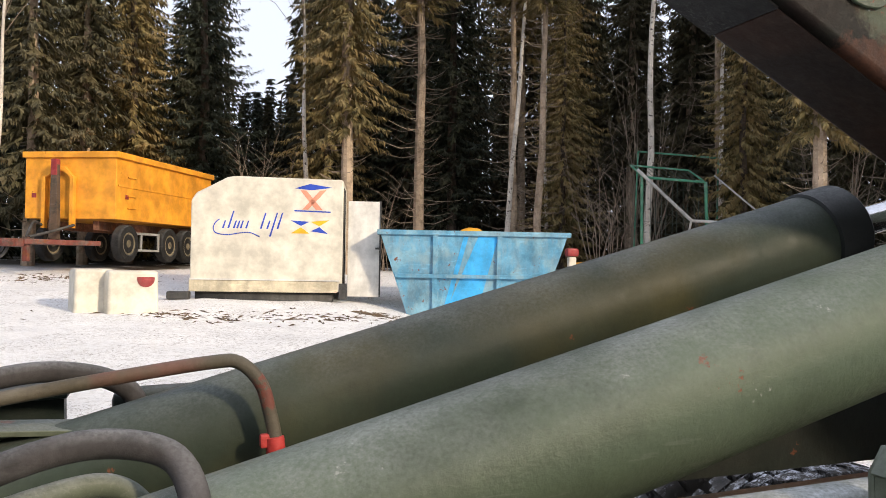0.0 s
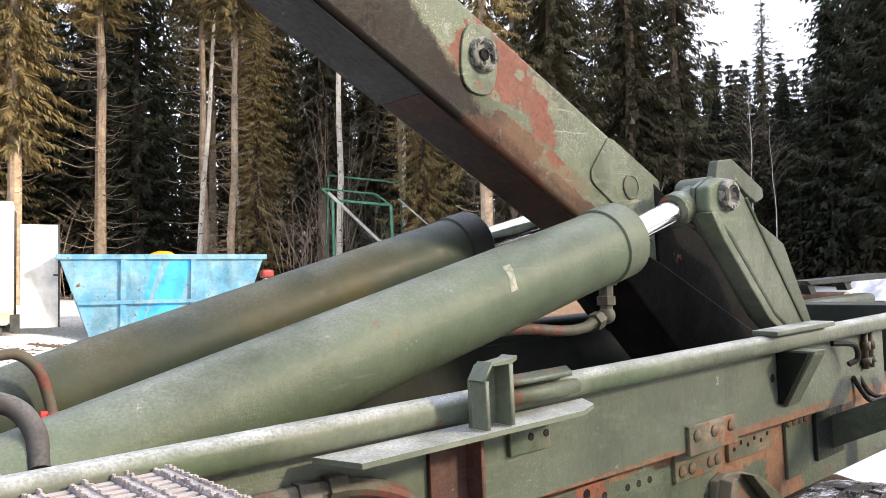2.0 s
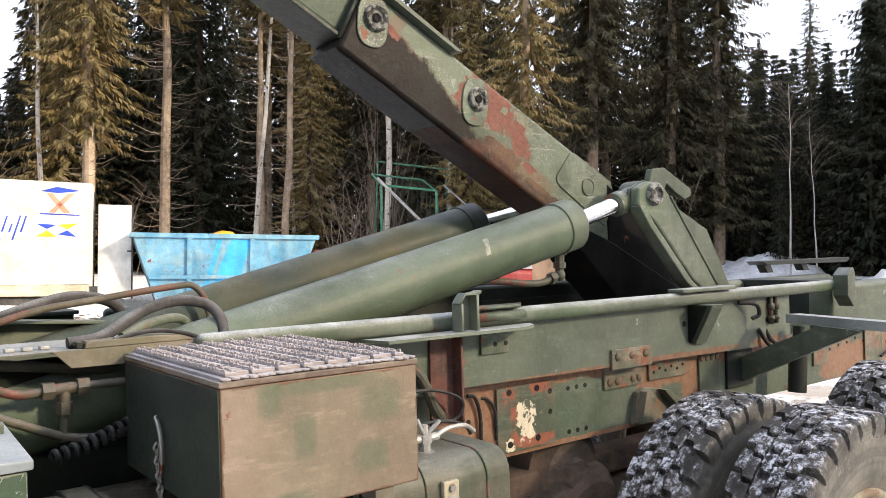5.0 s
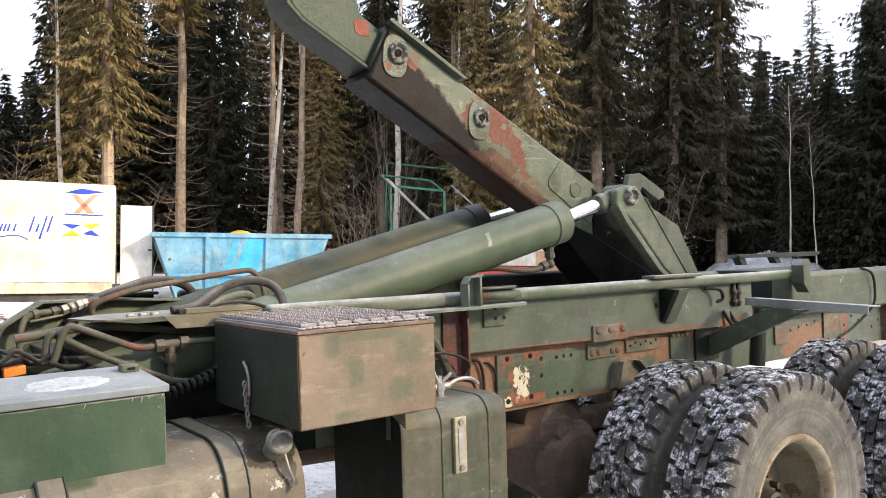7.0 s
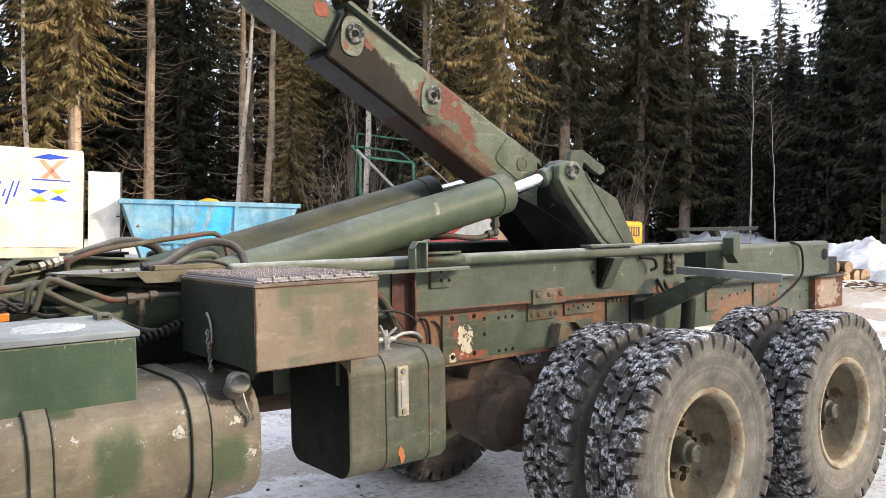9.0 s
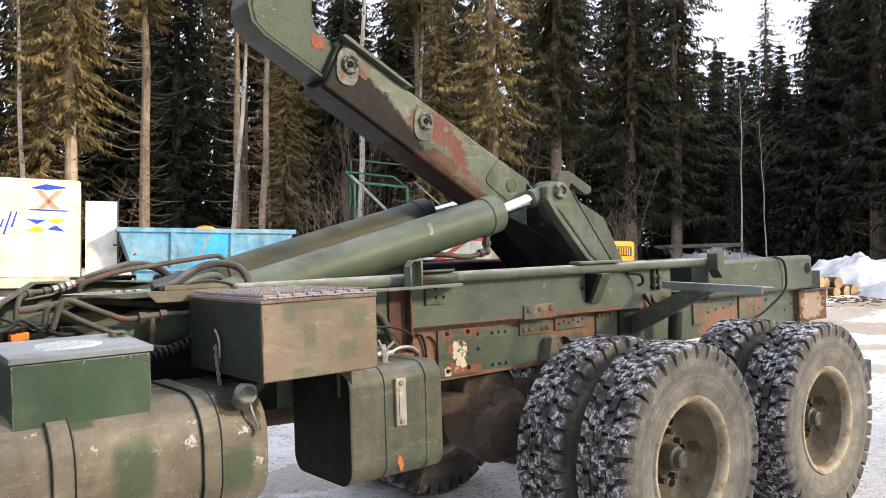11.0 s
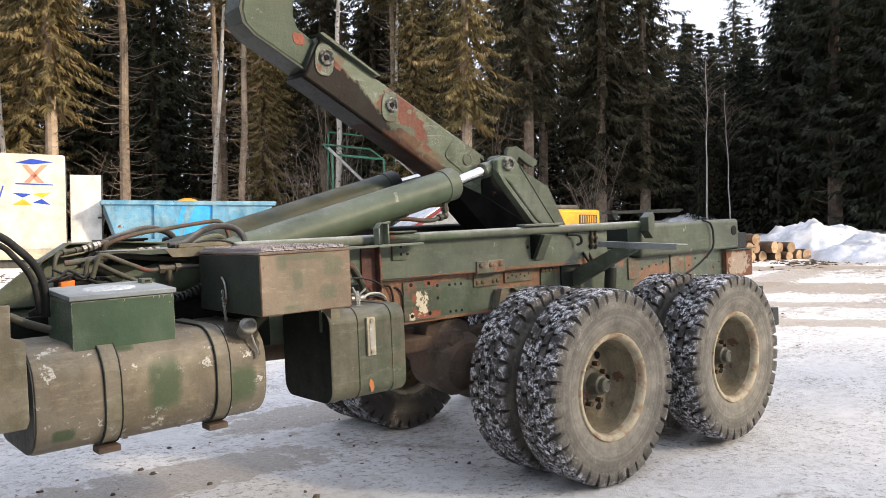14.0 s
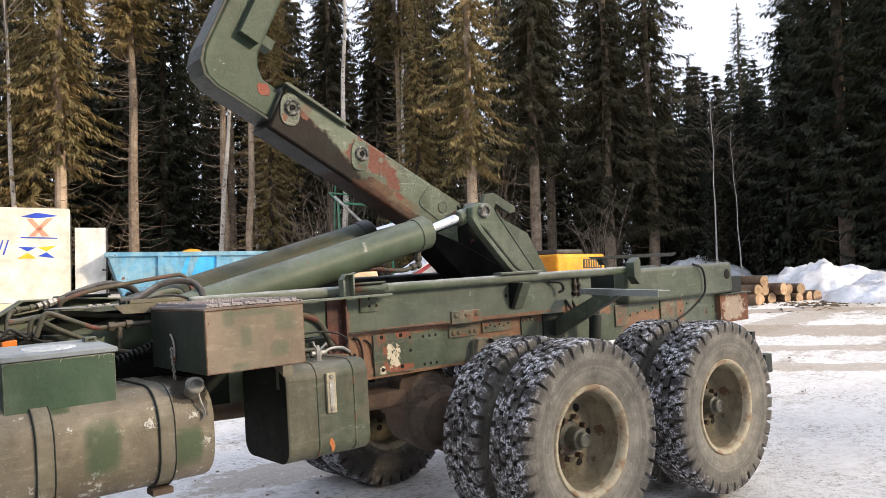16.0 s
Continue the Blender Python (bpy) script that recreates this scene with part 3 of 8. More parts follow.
# chassis rails: channel section
for side in (0, 1):
    bm = B()
    yw = -0.215 if not side else mirror_y(-0.215)
    s = 1 if not side else -1
    k = [(yw, 1.003), (yw + s * 0.09, 1.003), (yw + s * 0.09, 1.015), (yw + s * 0.012, 1.017), (yw + s * 0.012, 1.267), (yw + s * 0.09, 1.269), (yw + s * 0.09, 1.280), (yw, 1.280)]
    add_prism(bm, k, -1.78, 3.36, "x")
    part("chassis_rail", bm, M["chassis"], truck, "green chassis rail with rust showing through the paint")
    # front length takes the darkened green for the shade inside the bay
    bm = B()
    add_prism(bm, k, -3.9, -1.781, "x")
    part("front_chassis_rail", bm, M["shaded_green"], truck)

# hook lift subframe rails
for side in (0, 1):
    bm = B()
    yw = -0.288 if not side else mirror_y(-0.288)
    s = 1 if not side else -1
    y1 = yw + s * 0.014
    add_prism(bm, [(-2.1, 1.282), (-1.15, 1.306), (1.10, 1.268), (1.10, 1.53), (-2.1, 1.535)], min(yw, y1), max(yw, y1))
    # far rail and chord get a darker green for the shade between the rails
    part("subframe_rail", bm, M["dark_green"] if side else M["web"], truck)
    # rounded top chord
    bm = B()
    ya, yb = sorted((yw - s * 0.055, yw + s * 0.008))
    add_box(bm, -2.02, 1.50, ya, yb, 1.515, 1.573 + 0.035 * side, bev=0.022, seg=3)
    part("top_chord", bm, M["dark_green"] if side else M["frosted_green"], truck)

# near-side fittings of the subframe
bm = B()
add_prism(bm, [(-1.50, -0.33), (-1.47, -0.435), (-0.90, -0.435), (-0.825, -0.40), (-0.785, -0.335)], 1.503, 1.513, "z")
part("lip_plate", bm, M["frosted_green"], truck)
bm = B()
add_prism(bm, [(-1.180, 1.516), (-1.104, 1.516), (-1.104, 1.616), (-1.120, 1.636), (-1.160, 1.636), (-1.180, 1.608)], -0.388, -0.380)
lb = part("locating_bracket", bm, M["pale_green"], truck)
for pts in ([(-1.115, 1.516), (-1.104, 1.516), (-1.104, 1.634), (-1.115, 1.634)], [(-1.180, 1.516), (-1.171, 1.516), (-1.171, 1.608), (-1.180, 1.608)],
            [(-1.163, 1.635), (-1.155, 1.639), (-1.104, 1.644), (-1.092, 1.649), (-1.092, 1.641), (-1.106, 1.635)], [(-1.181, 1.606), (-1.160, 1.635), (-1.160, 1.643), (-1.186, 1.610)]):
    bm = B()
    add_prism(bm, pts, -0.43, -0.389)
    part("plate", bm, M["pale_green"], lb)
bm = B()
add_prism(bm, [(-1.09, -0.372), (-0.86, -0.372), (-0.795, -0.30), (-1.09, -0.30)], 1.577, 1.587, "z")
add_cyl(bm, (-1.08, -0.355, 1.550), (-0.83, -0.355, 1.550), 0.017, seg=10)
part("guide_plate", bm, M["rusty_green"], truck)
# gusset and seat plate by the tilt frame
bm = B()
add_prism(bm, [(-0.289, 1.514), (-0.40, 1.514), (-0.395, 1.50), (-0.305, 1.335), (-0.289, 1.335)], 0.262, 0.345, "x", bev=0.003)
gus = part("gusset", bm, M["web"], truck)
# dark wedge: the shade on the gusset's front-facing side, as colour
bm = B()
add_prism(bm, [(-0.2895, 1.512), (-0.392, 1.512), (-0.387, 1.50), (-0.305, 1.345), (-0.2895, 1.345)], 0.232, 0.261, "x", bev=0.002)
part("gusset_core", bm, M["shaded_green"], gus, "gusset side with its shade in the colour")
bm = B()
add_box(bm, 0.10, 0.50, -0.366, -0.282, 1.574, 1.590, bev=0.004)
part("seat_plate", bm, M["frosted_green"], truck)
# upright stop at the end of the near rail
for yy in (-0.40, mirror_y(-0.40)):
    bm = B()
    add_prism(bm, [(1.475, 1.49), (1.535, 1.43), (1.560, 1.43), (1.560, 1.615), (1.540, 1.640), (1.475, 1.60)], yy - 0.01, yy + 0.07, bev=0.003)
    part("end_stop", bm, M["green"], truck)

# red oxide post between rail and lower chassis
bm = B()
add_box(bm, -1.215, -1.118, -0.30, -0.288, 1.19, 1.50)
add_box(bm, -1.120, -1.110, -0.345, -0.297, 1.19, 1.50)
part("rail_post", bm, M["dark_rust"], truck, "rust red web post")

# mounting plates with bolts
M["bolt_m"] = surface("rust_rimmed_bolt", (0.13, 0.085, 0.055), (0.085, 0.088, 0.06), 30.0, dust=0.2, rough=0.6)


def bolted_plate(x0, x1, z0, z1, y, mat, bolts, label=""):
    bm = B()
    add_box(bm, x0, x1, y - 0.012, y, z0, z1, bev=0.003)
    pl = part("mounting_plate", bm, mat, truck, label)
    for bx, bz in bolts:
        bm = B()
        add_turned(bm, (bx, y - 0.012, bz), (bx, y - 0.03, bz), [(0, 0.017), (0.004, 0.017), (0.008, 0.012), (0.0095, 0.001)], 12)
        part("bolt", bm, M["bolt_m"], pl)
    return pl


bolted_plate(-0.297, -0.040, 1.279, 1.361, -0.2885, M["plate"], [(-0.262, 1.332), (-0.172, 1.332), (-0.082, 1.332)])
bolted_plate(-0.262, -0.015, 1.185, 1.272, -0.2155, M["plate"], [(-0.23, 1.215), (-0.18, 1.215), (-0.08, 1.215), (-0.04, 1.215)])
bolted_plate(-0.86, -0.56, 1.018, 1.265, -0.2155, M["patched_plate"], [], "plate with flaking paint and rust round its holes")
bolted_plate(-0.99, -0.86, 1.41, 1.50, -0.2885, M["rusty_green"], [])
bolted_plate(0.03, 0.30, 1.19, 1.265, -0.2155, M["plate"], [])
bolted_plate(0.40, 0.56, 1.06, 1.27, -0.2155, M["green"], [(0.42, 1.25), (0.46, 1.25), (0.50, 1.25), (0.54, 1.25)])
bolted_plate(1.45, 1.60, 1.10, 1.27, -0.2155, M["plate"], [])
bolted_plate(2.05, 2.25, 1.03, 1.27, -0.2155, M["plate"], [])
# bolt holes in one row after another along the chassis
random.seed(5)
for x, z in [(-0.80, 1.245), (-0.655, 1.245), (-0.655, 1.055), (-0.80, 1.05)]:
    hole_disc(x, -0.228, z, 0.013)
for x, z in [(-0.585, 1.225), (-0.585, 1.145)]:
    hole_disc(x, -0.2275, z, 0.011)
for x, z in [(-0.875, 1.40), (-0.925, 1.40), (-0.925, 1.445)]:
    hole_disc(x + 0.0, -0.301, z + 0.045, 0.009)
for x in (-0.47, -0.42, -0.37):
    hole_disc(x, -0.215, 1.22, 0.010)
    hole_disc(x, -0.215, 1.045, 0.010)
for i in range(6):
    hole_disc(0.06 + 0.042 * i, -0.2275, 1.225 + 0.014 * (i % 2), 0.007)
for i in range(14):
    hole_disc(1.65 + 0.1 * i, -0.215, 1.10 + 0.12 * random.random(), 0.009)
for x, z in ((0.205, 1.430), (0.885, 1.402)):
    hole_disc(x, -0.288, z, 0.013)
hole_disc(-0.99, -0.215, 1.16, 0.011)
# spring hanger
bm = B()
add_prism(bm, [(-0.07, 1.155), (-0.02, 1.17), (0.10, 1.15), (0.27, 1.035), (0.26, 1.00), (-0.10, 1.02)], -0.245, -0.216, bev=0.004)
add_prism(bm, [(-0.06, 1.16), (-0.03, 1.165), (-0.02, 1.03), (-0.10, 1.03)], -0.285, -0.245, bev=0.003)
add_prism(bm, [(0.06, 1.155), (0.095, 1.15), (0.26, 1.04), (0.21, 1.02)], -0.285, -0.245, bev=0.003)
part("spring_hanger", bm, M["plate"], truck)
for x in (-1.50, -1.44):
    bm = B()
    add_cyl(bm, (x - 0.02, -0.30, 1.443), (x + 0.02, -0.30, 1.440), 0.027, seg=6)
    part("pipe_union", bm, M["pipe"], truck)
# thick hose and thin wires that come out by the oil tank
bm = B()
add_tube(bm, [(-1.76, -0.30, 1.445), (-1.55, -0.30, 1.445), (-1.40, -0.30, 1.435), (-1.307, -0.30, 1.405), (-1.267, -0.30, 1.375), (-1.234, -0.30, 1.323), (-1.201, -0.30, 1.252), (-1.17, -0.30, 1.215)], 0.019, 10)
part("hose", bm, M["pipe"], truck)
for pts in ([(-1.40, -0.35, 1.33), (-1.333, -0.36, 1.333), (-1.254, -0.36, 1.328), (-1.17, -0.36, 1.303), (-1.128, -0.36, 1.27), (-1.144, -0.36, 1.23), (-1.188, -0.36, 1.217), (-1.258, -0.36, 1.23)],
            [(-1.36, -0.42, 1.235), (-1.299, -0.42, 1.24), (-1.223, -0.42, 1.231), (-1.167, -0.42, 1.208), (-1.132, -0.40, 1.175)],
            [(-0.925, -0.215, 1.24), (-0.904, -0.222, 1.235), (-0.874, -0.226, 1.198), (-0.865, -0.226, 1.134), (-0.863, -0.222, 1.08)]):
    bm = B()
    add_tube(bm, pts, 0.006, 6)
    part("wire", bm, M["black"], truck)

M["end_m"] = camouflage(surface("rusted_end_plate", (0.22, 0.095, 0.05), (0.16, 0.06, 0.035), 5.0, dust=0.3, rough=0.8, bump=0.5, chips=1.6, chip_col=(0.45, 0.40, 0.32)), [(3.12, 1.13, 0.20, 0.12)], (0.40, 0.33, 0.25), scale=20.0, strength=0.7)
# rear block with the pivot, both sides, and the end plates
for side in (0, 1):
    ya, yb = (-0.30, -0.16) if not side else sorted((mirror_y(-0.30), mirror_y(-0.16)))
    bm = B()
    add_box(bm, 1.52, 3.07, ya, yb, 1.272, 1.546, bev=0.03, seg=3)
    blk = part("rear_beam", bm, M["green"], truck)
    bm = B()
    add_cyl(bm, (2.975, ya - 0.004, 1.440), (2.975, ya + 0.01, 1.440), 0.045, seg=20)
    part("pivot_hole", bm, M["hole"], blk)
    bm = B()
    add_box(bm, 2.91, 3.38, ya + 0.04, yb + 0.04, 1.00, 1.25, bev=0.004)
    part("end_plate", bm, M["end_m"], truck, "rusted end plate with chipped paint")
    bm = B()
    add_box(bm, 2.90, 3.40, ya + 0.01, yb + 0.05, 1.252, 1.262)
    part("end_shelf", bm, M["green"], truck)
    bm = B()
    add_box(bm, 3.09, 3.28, ya + 0.04, yb, 1.263, 1.41, bev=0.004)
    part("end_lug", bm, M["dark_green"], truck)
bm = B()
add_tube(bm, [(2.46, -0.29, 1.552), (2.54, -0.325, 1.51), (2.58, -0.325, 1.40), (2.55, -0.32, 1.28), (2.38, -0.26, 1.14), (2.22, -0.24, 1.08)], 0.009, 6)
part("cable", bm, M["black"], truck)
# cross members
for x, z0, z1, w in ((-2.6, 1.30, 1.44, 0.12), (-1.0, 1.02, 1.26, 0.10), (0.65, 1.30, 1.46, 0.14), (2.0, 1.32, 1.55, 0.2), (3.16, 1.03, 1.27, 0.05)):
    bm = B()
    add_box(bm, x - w / 2, x + w / 2, -0.2, mirror_y(-0.2), z0, z1, bev=0.006)
    part("cross_member", bm, M["dark_green"], truck)
# guide channel with turned-down ends on the far beam
bm = B()
add_prism(bm, [(2.15, 1.66), (2.20, 1.635), (3.30, 1.625), (3.36, 1.645), (3.36, 1.66)], 0.47, 0.60, bev=0.003)
part("guide_channel", bm, M["dark_green"], truck)
for x in (2.24, 2.72):
    bm = B()
    add_prism(bm, [(x + 0.02, 1.58), (x + 0.09, 1.58), (x + 0.05, 1.64), (x - 0.03, 1.64)], 0.50, 0.56)
    part("channel_bracket", bm, M["dark_green"], truck)

# ---- hook arm: u runs along it towards the rear, w across it ----
ANG = radians(27.65)
UX, UZ = math.cos(ANG), -math.sin(ANG)
A0 = Vector((-0.042, 0.0, 2.061))       # the round boss by the ram


def arm(s, n):
    """A point of the arm's side: s metres to the rear of A0 along it, n metres above the axis."""
    return (A0.x + s * UX + n * (-UZ), A0.z + s * UZ + n * UX)


AY0, AY1 = 0.04, 0.250


def grimy(m, axis, level, along, start):
    """Black grease and soot up from a beam's lower edge, ragged; the black also paints underside shade."""
    nd, ln = m.node_tree.nodes, m.node_tree.links
    bs = nd["Principled BSDF"]
    was = bs.inputs["Base Color"].links[0].from_socket
    tc = nd.new("ShaderNodeTexCoord").outputs["Object"]
    dot = nd.new("ShaderNodeVectorMath")
    dot.operation = "DOT_PRODUCT"
    dot.inputs[1].default_value = axis
    ln.new(tc, dot.inputs[0])
    h = times_node(nd, ln, dot.outputs["Value"], level, "SUBTRACT")
    run = nd.new("ShaderNodeVectorMath")
    run.operation = "DOT_PRODUCT"
    run.inputs[1].default_value = along
    ln.new(tc, run.inputs[0])
    run = times_node(nd, ln, run.outputs["Value"], start, "SUBTRACT")
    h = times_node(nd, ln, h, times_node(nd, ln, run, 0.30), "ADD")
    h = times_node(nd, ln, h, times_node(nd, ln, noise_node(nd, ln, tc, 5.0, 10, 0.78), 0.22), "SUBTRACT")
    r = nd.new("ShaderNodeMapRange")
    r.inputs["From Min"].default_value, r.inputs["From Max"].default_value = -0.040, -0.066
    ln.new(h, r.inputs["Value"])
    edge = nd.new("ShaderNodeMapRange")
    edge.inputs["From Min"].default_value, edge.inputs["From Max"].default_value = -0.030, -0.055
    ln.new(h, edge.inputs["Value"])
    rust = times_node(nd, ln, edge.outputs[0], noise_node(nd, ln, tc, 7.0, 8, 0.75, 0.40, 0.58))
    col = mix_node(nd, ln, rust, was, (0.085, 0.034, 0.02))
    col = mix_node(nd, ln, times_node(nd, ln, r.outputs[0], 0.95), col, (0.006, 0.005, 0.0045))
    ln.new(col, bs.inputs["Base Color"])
    return m


bm = B()
add_prism(bm, [arm(-1.37, -0.190), arm(-1.37, 0.095), arm(0.10, 0.105), arm(0.26, 0.02), arm(0.26, -0.215), arm(-0.1, -0.215)], AY0, AY1, bev=0.020, seg=4)
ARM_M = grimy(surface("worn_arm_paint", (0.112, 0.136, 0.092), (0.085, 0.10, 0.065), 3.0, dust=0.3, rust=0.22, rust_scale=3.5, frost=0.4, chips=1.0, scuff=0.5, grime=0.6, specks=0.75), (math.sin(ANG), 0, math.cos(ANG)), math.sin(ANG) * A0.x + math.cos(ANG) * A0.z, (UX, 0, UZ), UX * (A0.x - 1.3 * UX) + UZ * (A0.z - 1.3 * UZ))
ARM_M.node_tree.nodes["Principled BSDF"].inputs["Specular IOR Level"].default_value = 0.12
AXES = ((UX, 0, UZ), (-UZ, 0, UX))
camouflage(ARM_M, [(-0.40, -0.19, 0.36, 0.055), (-0.52, -0.13, 0.14, 0.05)], (0.085, 0.036, 0.02), AXES, A0, (0.045, 0.022, 0.016), 0.85, 9.0)
camouflage(ARM_M, [(-0.38, -0.125, 0.22, 0.045)], (0.19, 0.105, 0.055), AXES, A0, (0.13, 0.085, 0.05), 0.6, 8.0, 2.4, 0.5)
camouflage(ARM_M, [(-0.60, 0.01, 0.075, 0.085), (-0.51, 0.015, 0.085, 0.070), (-0.43, -0.03, 0.07, 0.06), (-0.735, 0.0, 0.105, 0.105), (-1.19, 0.03, 0.04, 0.05), (-0.36, -0.11, 0.05, 0.025)], (0.205, 0.085, 0.060), AXES, A0, (0.130, 0.050, 0.036), 0.95, 13.0, 7.0)
camouflage(ARM_M, [(-0.585, 0.04, 0.020, 0.018), (-0.49, 0.06, 0.055, 0.022), (-0.42, 0.03, 0.025, 0.03), (-0.64, -0.07, 0.02, 0.015)], (0.20, 0.205, 0.15), AXES, A0, (0.12, 0.14, 0.10), 0.9, 24.0, 8.0)
camouflage(ARM_M, [(-1.05, 0.06, 0.25, 0.06)], (0.12, 0.145, 0.10), AXES, A0, (0.16, 0.18, 0.135), 0.6, 6.0)
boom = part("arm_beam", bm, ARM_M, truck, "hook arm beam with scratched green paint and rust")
# underside: greasy doubler at the mouth, rust-brown sheet behind, both darkened for shade
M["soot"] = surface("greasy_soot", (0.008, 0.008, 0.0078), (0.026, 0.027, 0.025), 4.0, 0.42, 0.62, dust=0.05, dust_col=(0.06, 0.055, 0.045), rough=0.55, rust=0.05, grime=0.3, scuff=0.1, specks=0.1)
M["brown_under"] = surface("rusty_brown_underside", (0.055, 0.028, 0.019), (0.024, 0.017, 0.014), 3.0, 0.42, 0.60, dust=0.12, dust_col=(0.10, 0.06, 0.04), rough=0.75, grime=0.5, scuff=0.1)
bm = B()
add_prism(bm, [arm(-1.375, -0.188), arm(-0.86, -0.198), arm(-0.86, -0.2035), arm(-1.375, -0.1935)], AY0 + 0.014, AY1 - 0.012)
part("underside_doubler", bm, M["soot"], boom, "greasy doubler plate, blackened for underside shade")
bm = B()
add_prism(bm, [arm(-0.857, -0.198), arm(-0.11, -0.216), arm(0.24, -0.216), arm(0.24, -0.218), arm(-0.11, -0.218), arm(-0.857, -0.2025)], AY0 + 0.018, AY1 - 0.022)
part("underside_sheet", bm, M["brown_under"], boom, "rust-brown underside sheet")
# top flange strip at the mouth
bm = B()
add_prism(bm, [arm(-1.40, 0.096), arm(-0.93, 0.098), arm(-0.90, 0.112), arm(-1.38, 0.115)], AY0 - 0.035, AY1 + 0.035)
part("flange", bm, M["green"], boom)
# mouth of the beam
bm = B()
add_prism(bm, [arm(-1.385, -0.145), arm(-1.385, 0.09), arm(-1.369, 0.09), arm(-1.369, -0.145)], AY0 + 0.005, AY1 - 0.005)
part("beam_mouth", bm, M["dark_green"], boom)


def boss(s, n, r, y):
    bm = B()
    cx, cz = arm(s, n)
    # worn plate, long and rounded, set askew on the beam
    k = []
    for i in range(24):
        t = 2 * math.pi * i / 24
        a, b = (abs(math.cos(t)) ** 0.75) * math.copysign(0.068, math.cos(t)), (abs(math.sin(t)) ** 0.75) * math.copysign(0.098, math.sin(t)) - 0.018
        k.append(arm(s + 0.93 * a - 0.36 * b - 0.01, n + 0.36 * a + 0.93 * b))
    add_prism(bm, k, y - 0.008, y, bev=0.002, seg=1)
    pl = part("boss_plate", bm, M["boss_m"], boom)
    bm = B()
    add_turned(bm, (cx, y - 0.008, cz), (cx, y - 0.10, cz), [(0, r), (0.008, r), (0.016, r * 0.93), (0.019, r * 0.82), (0.016, r * 0.68), (0.004, r * 0.62), (0.004, 0.001)], 28)
    part("pin", bm, M["pin_m"], pl)
    bm = B()
    add_turned(bm, (cx, y - 0.012, cz), (cx, y - 0.10, cz), [(0, r * 0.34), (0.006, r * 0.34), (0.008, r * 0.25), (0.004, r * 0.16), (0.004, 0.001)], 14)
    part("pin_bolt", bm, M["hole"], pl)
    return pl


M["boss_m"] = surface("frosted_boss_plate", (0.098, 0.122, 0.082), (0.065, 0.08, 0.052), 6.0, dust=0.2, rust=0.26, rust_scale=9.0, frost=0.6, chips=1.0, scuff=0.5, grime=0.7, specks=0.8)
M["pin_m"] = surface("frosted_grey_pin", (0.24, 0.235, 0.21), (0.035, 0.036, 0.03), 55, 0.47, 0.53, dust=0.3, frost=1.0, rust=0.15, rough=0.8, bump=0.9)
boss(-1.285, 0.0, 0.052, AY0)
boss(-0.735, 0.0, 0.050, AY0)
bm = B()
cx, cz = arm(0, 0)
add_turned(bm, (cx, AY0 - 0.004, cz), (cx, AY0 - 0.022, cz), [(0, 0.041), (0.008, 0.041), (0.009, 0.036), (0.006, 0.034), (0.007, 0.001)], 28)
part("round_boss", bm, M["green"], boom)
bm = B()
add_prism(bm, [arm(-0.165, 0.088), arm(-0.14, 0.096), arm(0.13, 0.10), arm(0.20, 0.02), arm(0.18, -0.11), arm(-0.16, -0.085), arm(-0.185, -0.075), arm(-0.197, -0.05)], AY0 - 0.006, AY0 - 0.001, bev=0.002, seg=2)
part("doubler_plate", bm, M["boss_m"], boom)
# sliding inner boom and upright hook mast
bm = B()
outer = [arm(-1.36, -0.125), arm(-1.72, -0.125), arm(-1.80, -0.105), arm(-1.855, -0.05), arm(-1.88, 0.03), arm(-1.885, 0.14), arm(-1.88, 0.95), arm(-1.60, 0.95), arm(-1.59, 0.20), arm(-1.56, 0.13), arm(-1.50, 0.075), arm(-1.36, 0.07)]
add_prism(bm, outer, AY0 + 0.04, AY1 - 0.04, bev=0.018, seg=3)
M["mast_edge"] = surface("greasy_mast_edge", (0.030, 0.036, 0.026), (0.02, 0.02, 0.017), 4.0, dust=0.1, rust=0.42, rust_col=(0.13, 0.045, 0.03), rust_scale=4.0)
M["mast"] = surface("mast_green_paint", (0.050, 0.074, 0.046), (0.062, 0.084, 0.052), 2.0, dust=0.1, rust=0.10, frost=0.3, rough=0.5, chips=0.4, scuff=0.12, grime=0.35)
mast = part("hook_mast", bm, M["mast"], truck, "green L-shaped hook mast with worn paint")
bm = B()
add_prism(bm, [arm(-1.36, -0.145), arm(-1.74, -0.145), arm(-1.83, -0.12), arm(-1.885, -0.055), arm(-1.905, 0.03), arm(-1.91, 0.6), arm(-1.895, 0.6), arm(-1.885, 0.03), arm(-1.865, -0.045), arm(-1.815, -0.105), arm(-1.735, -0.128), arm(-1.36, -0.128)], AY0 + 0.012, AY1 - 0.012, bev=0.004)
part("wear_strip", bm, M["mast_edge"], mast)
bm = B()
add_prism(bm, [arm(-1.76, 0.22), arm(-1.63, 0.22), arm(-1.63, 0.75), arm(-1.76, 0.75)], AY0 - 0.02, AY0 + 0.038, bev=0.004)
part("side_box", bm, M["mast"], mast)
bm = B()
add_prism(bm, [arm(-1.60, 0.27), arm(-1.52, 0.27), arm(-1.52, 0.34), arm(-1.60, 0.34)], AY0 + 0.06, AY1 - 0.06, bev=0.004)
part("stop_block", bm, M["mast"], mast)
bm = B()
random.seed(3)
c = (-1.47, 0.02)
add_prism(bm, [arm(c[0] + 0.05 * math.cos(t) * random.uniform(.7, 1.1), c[1] + 0.04 * math.sin(t) * random.uniform(.7, 1.1)) for t in [i * 0.52 for i in range(12)]], AY0 + 0.0375, AY0 + 0.0395)
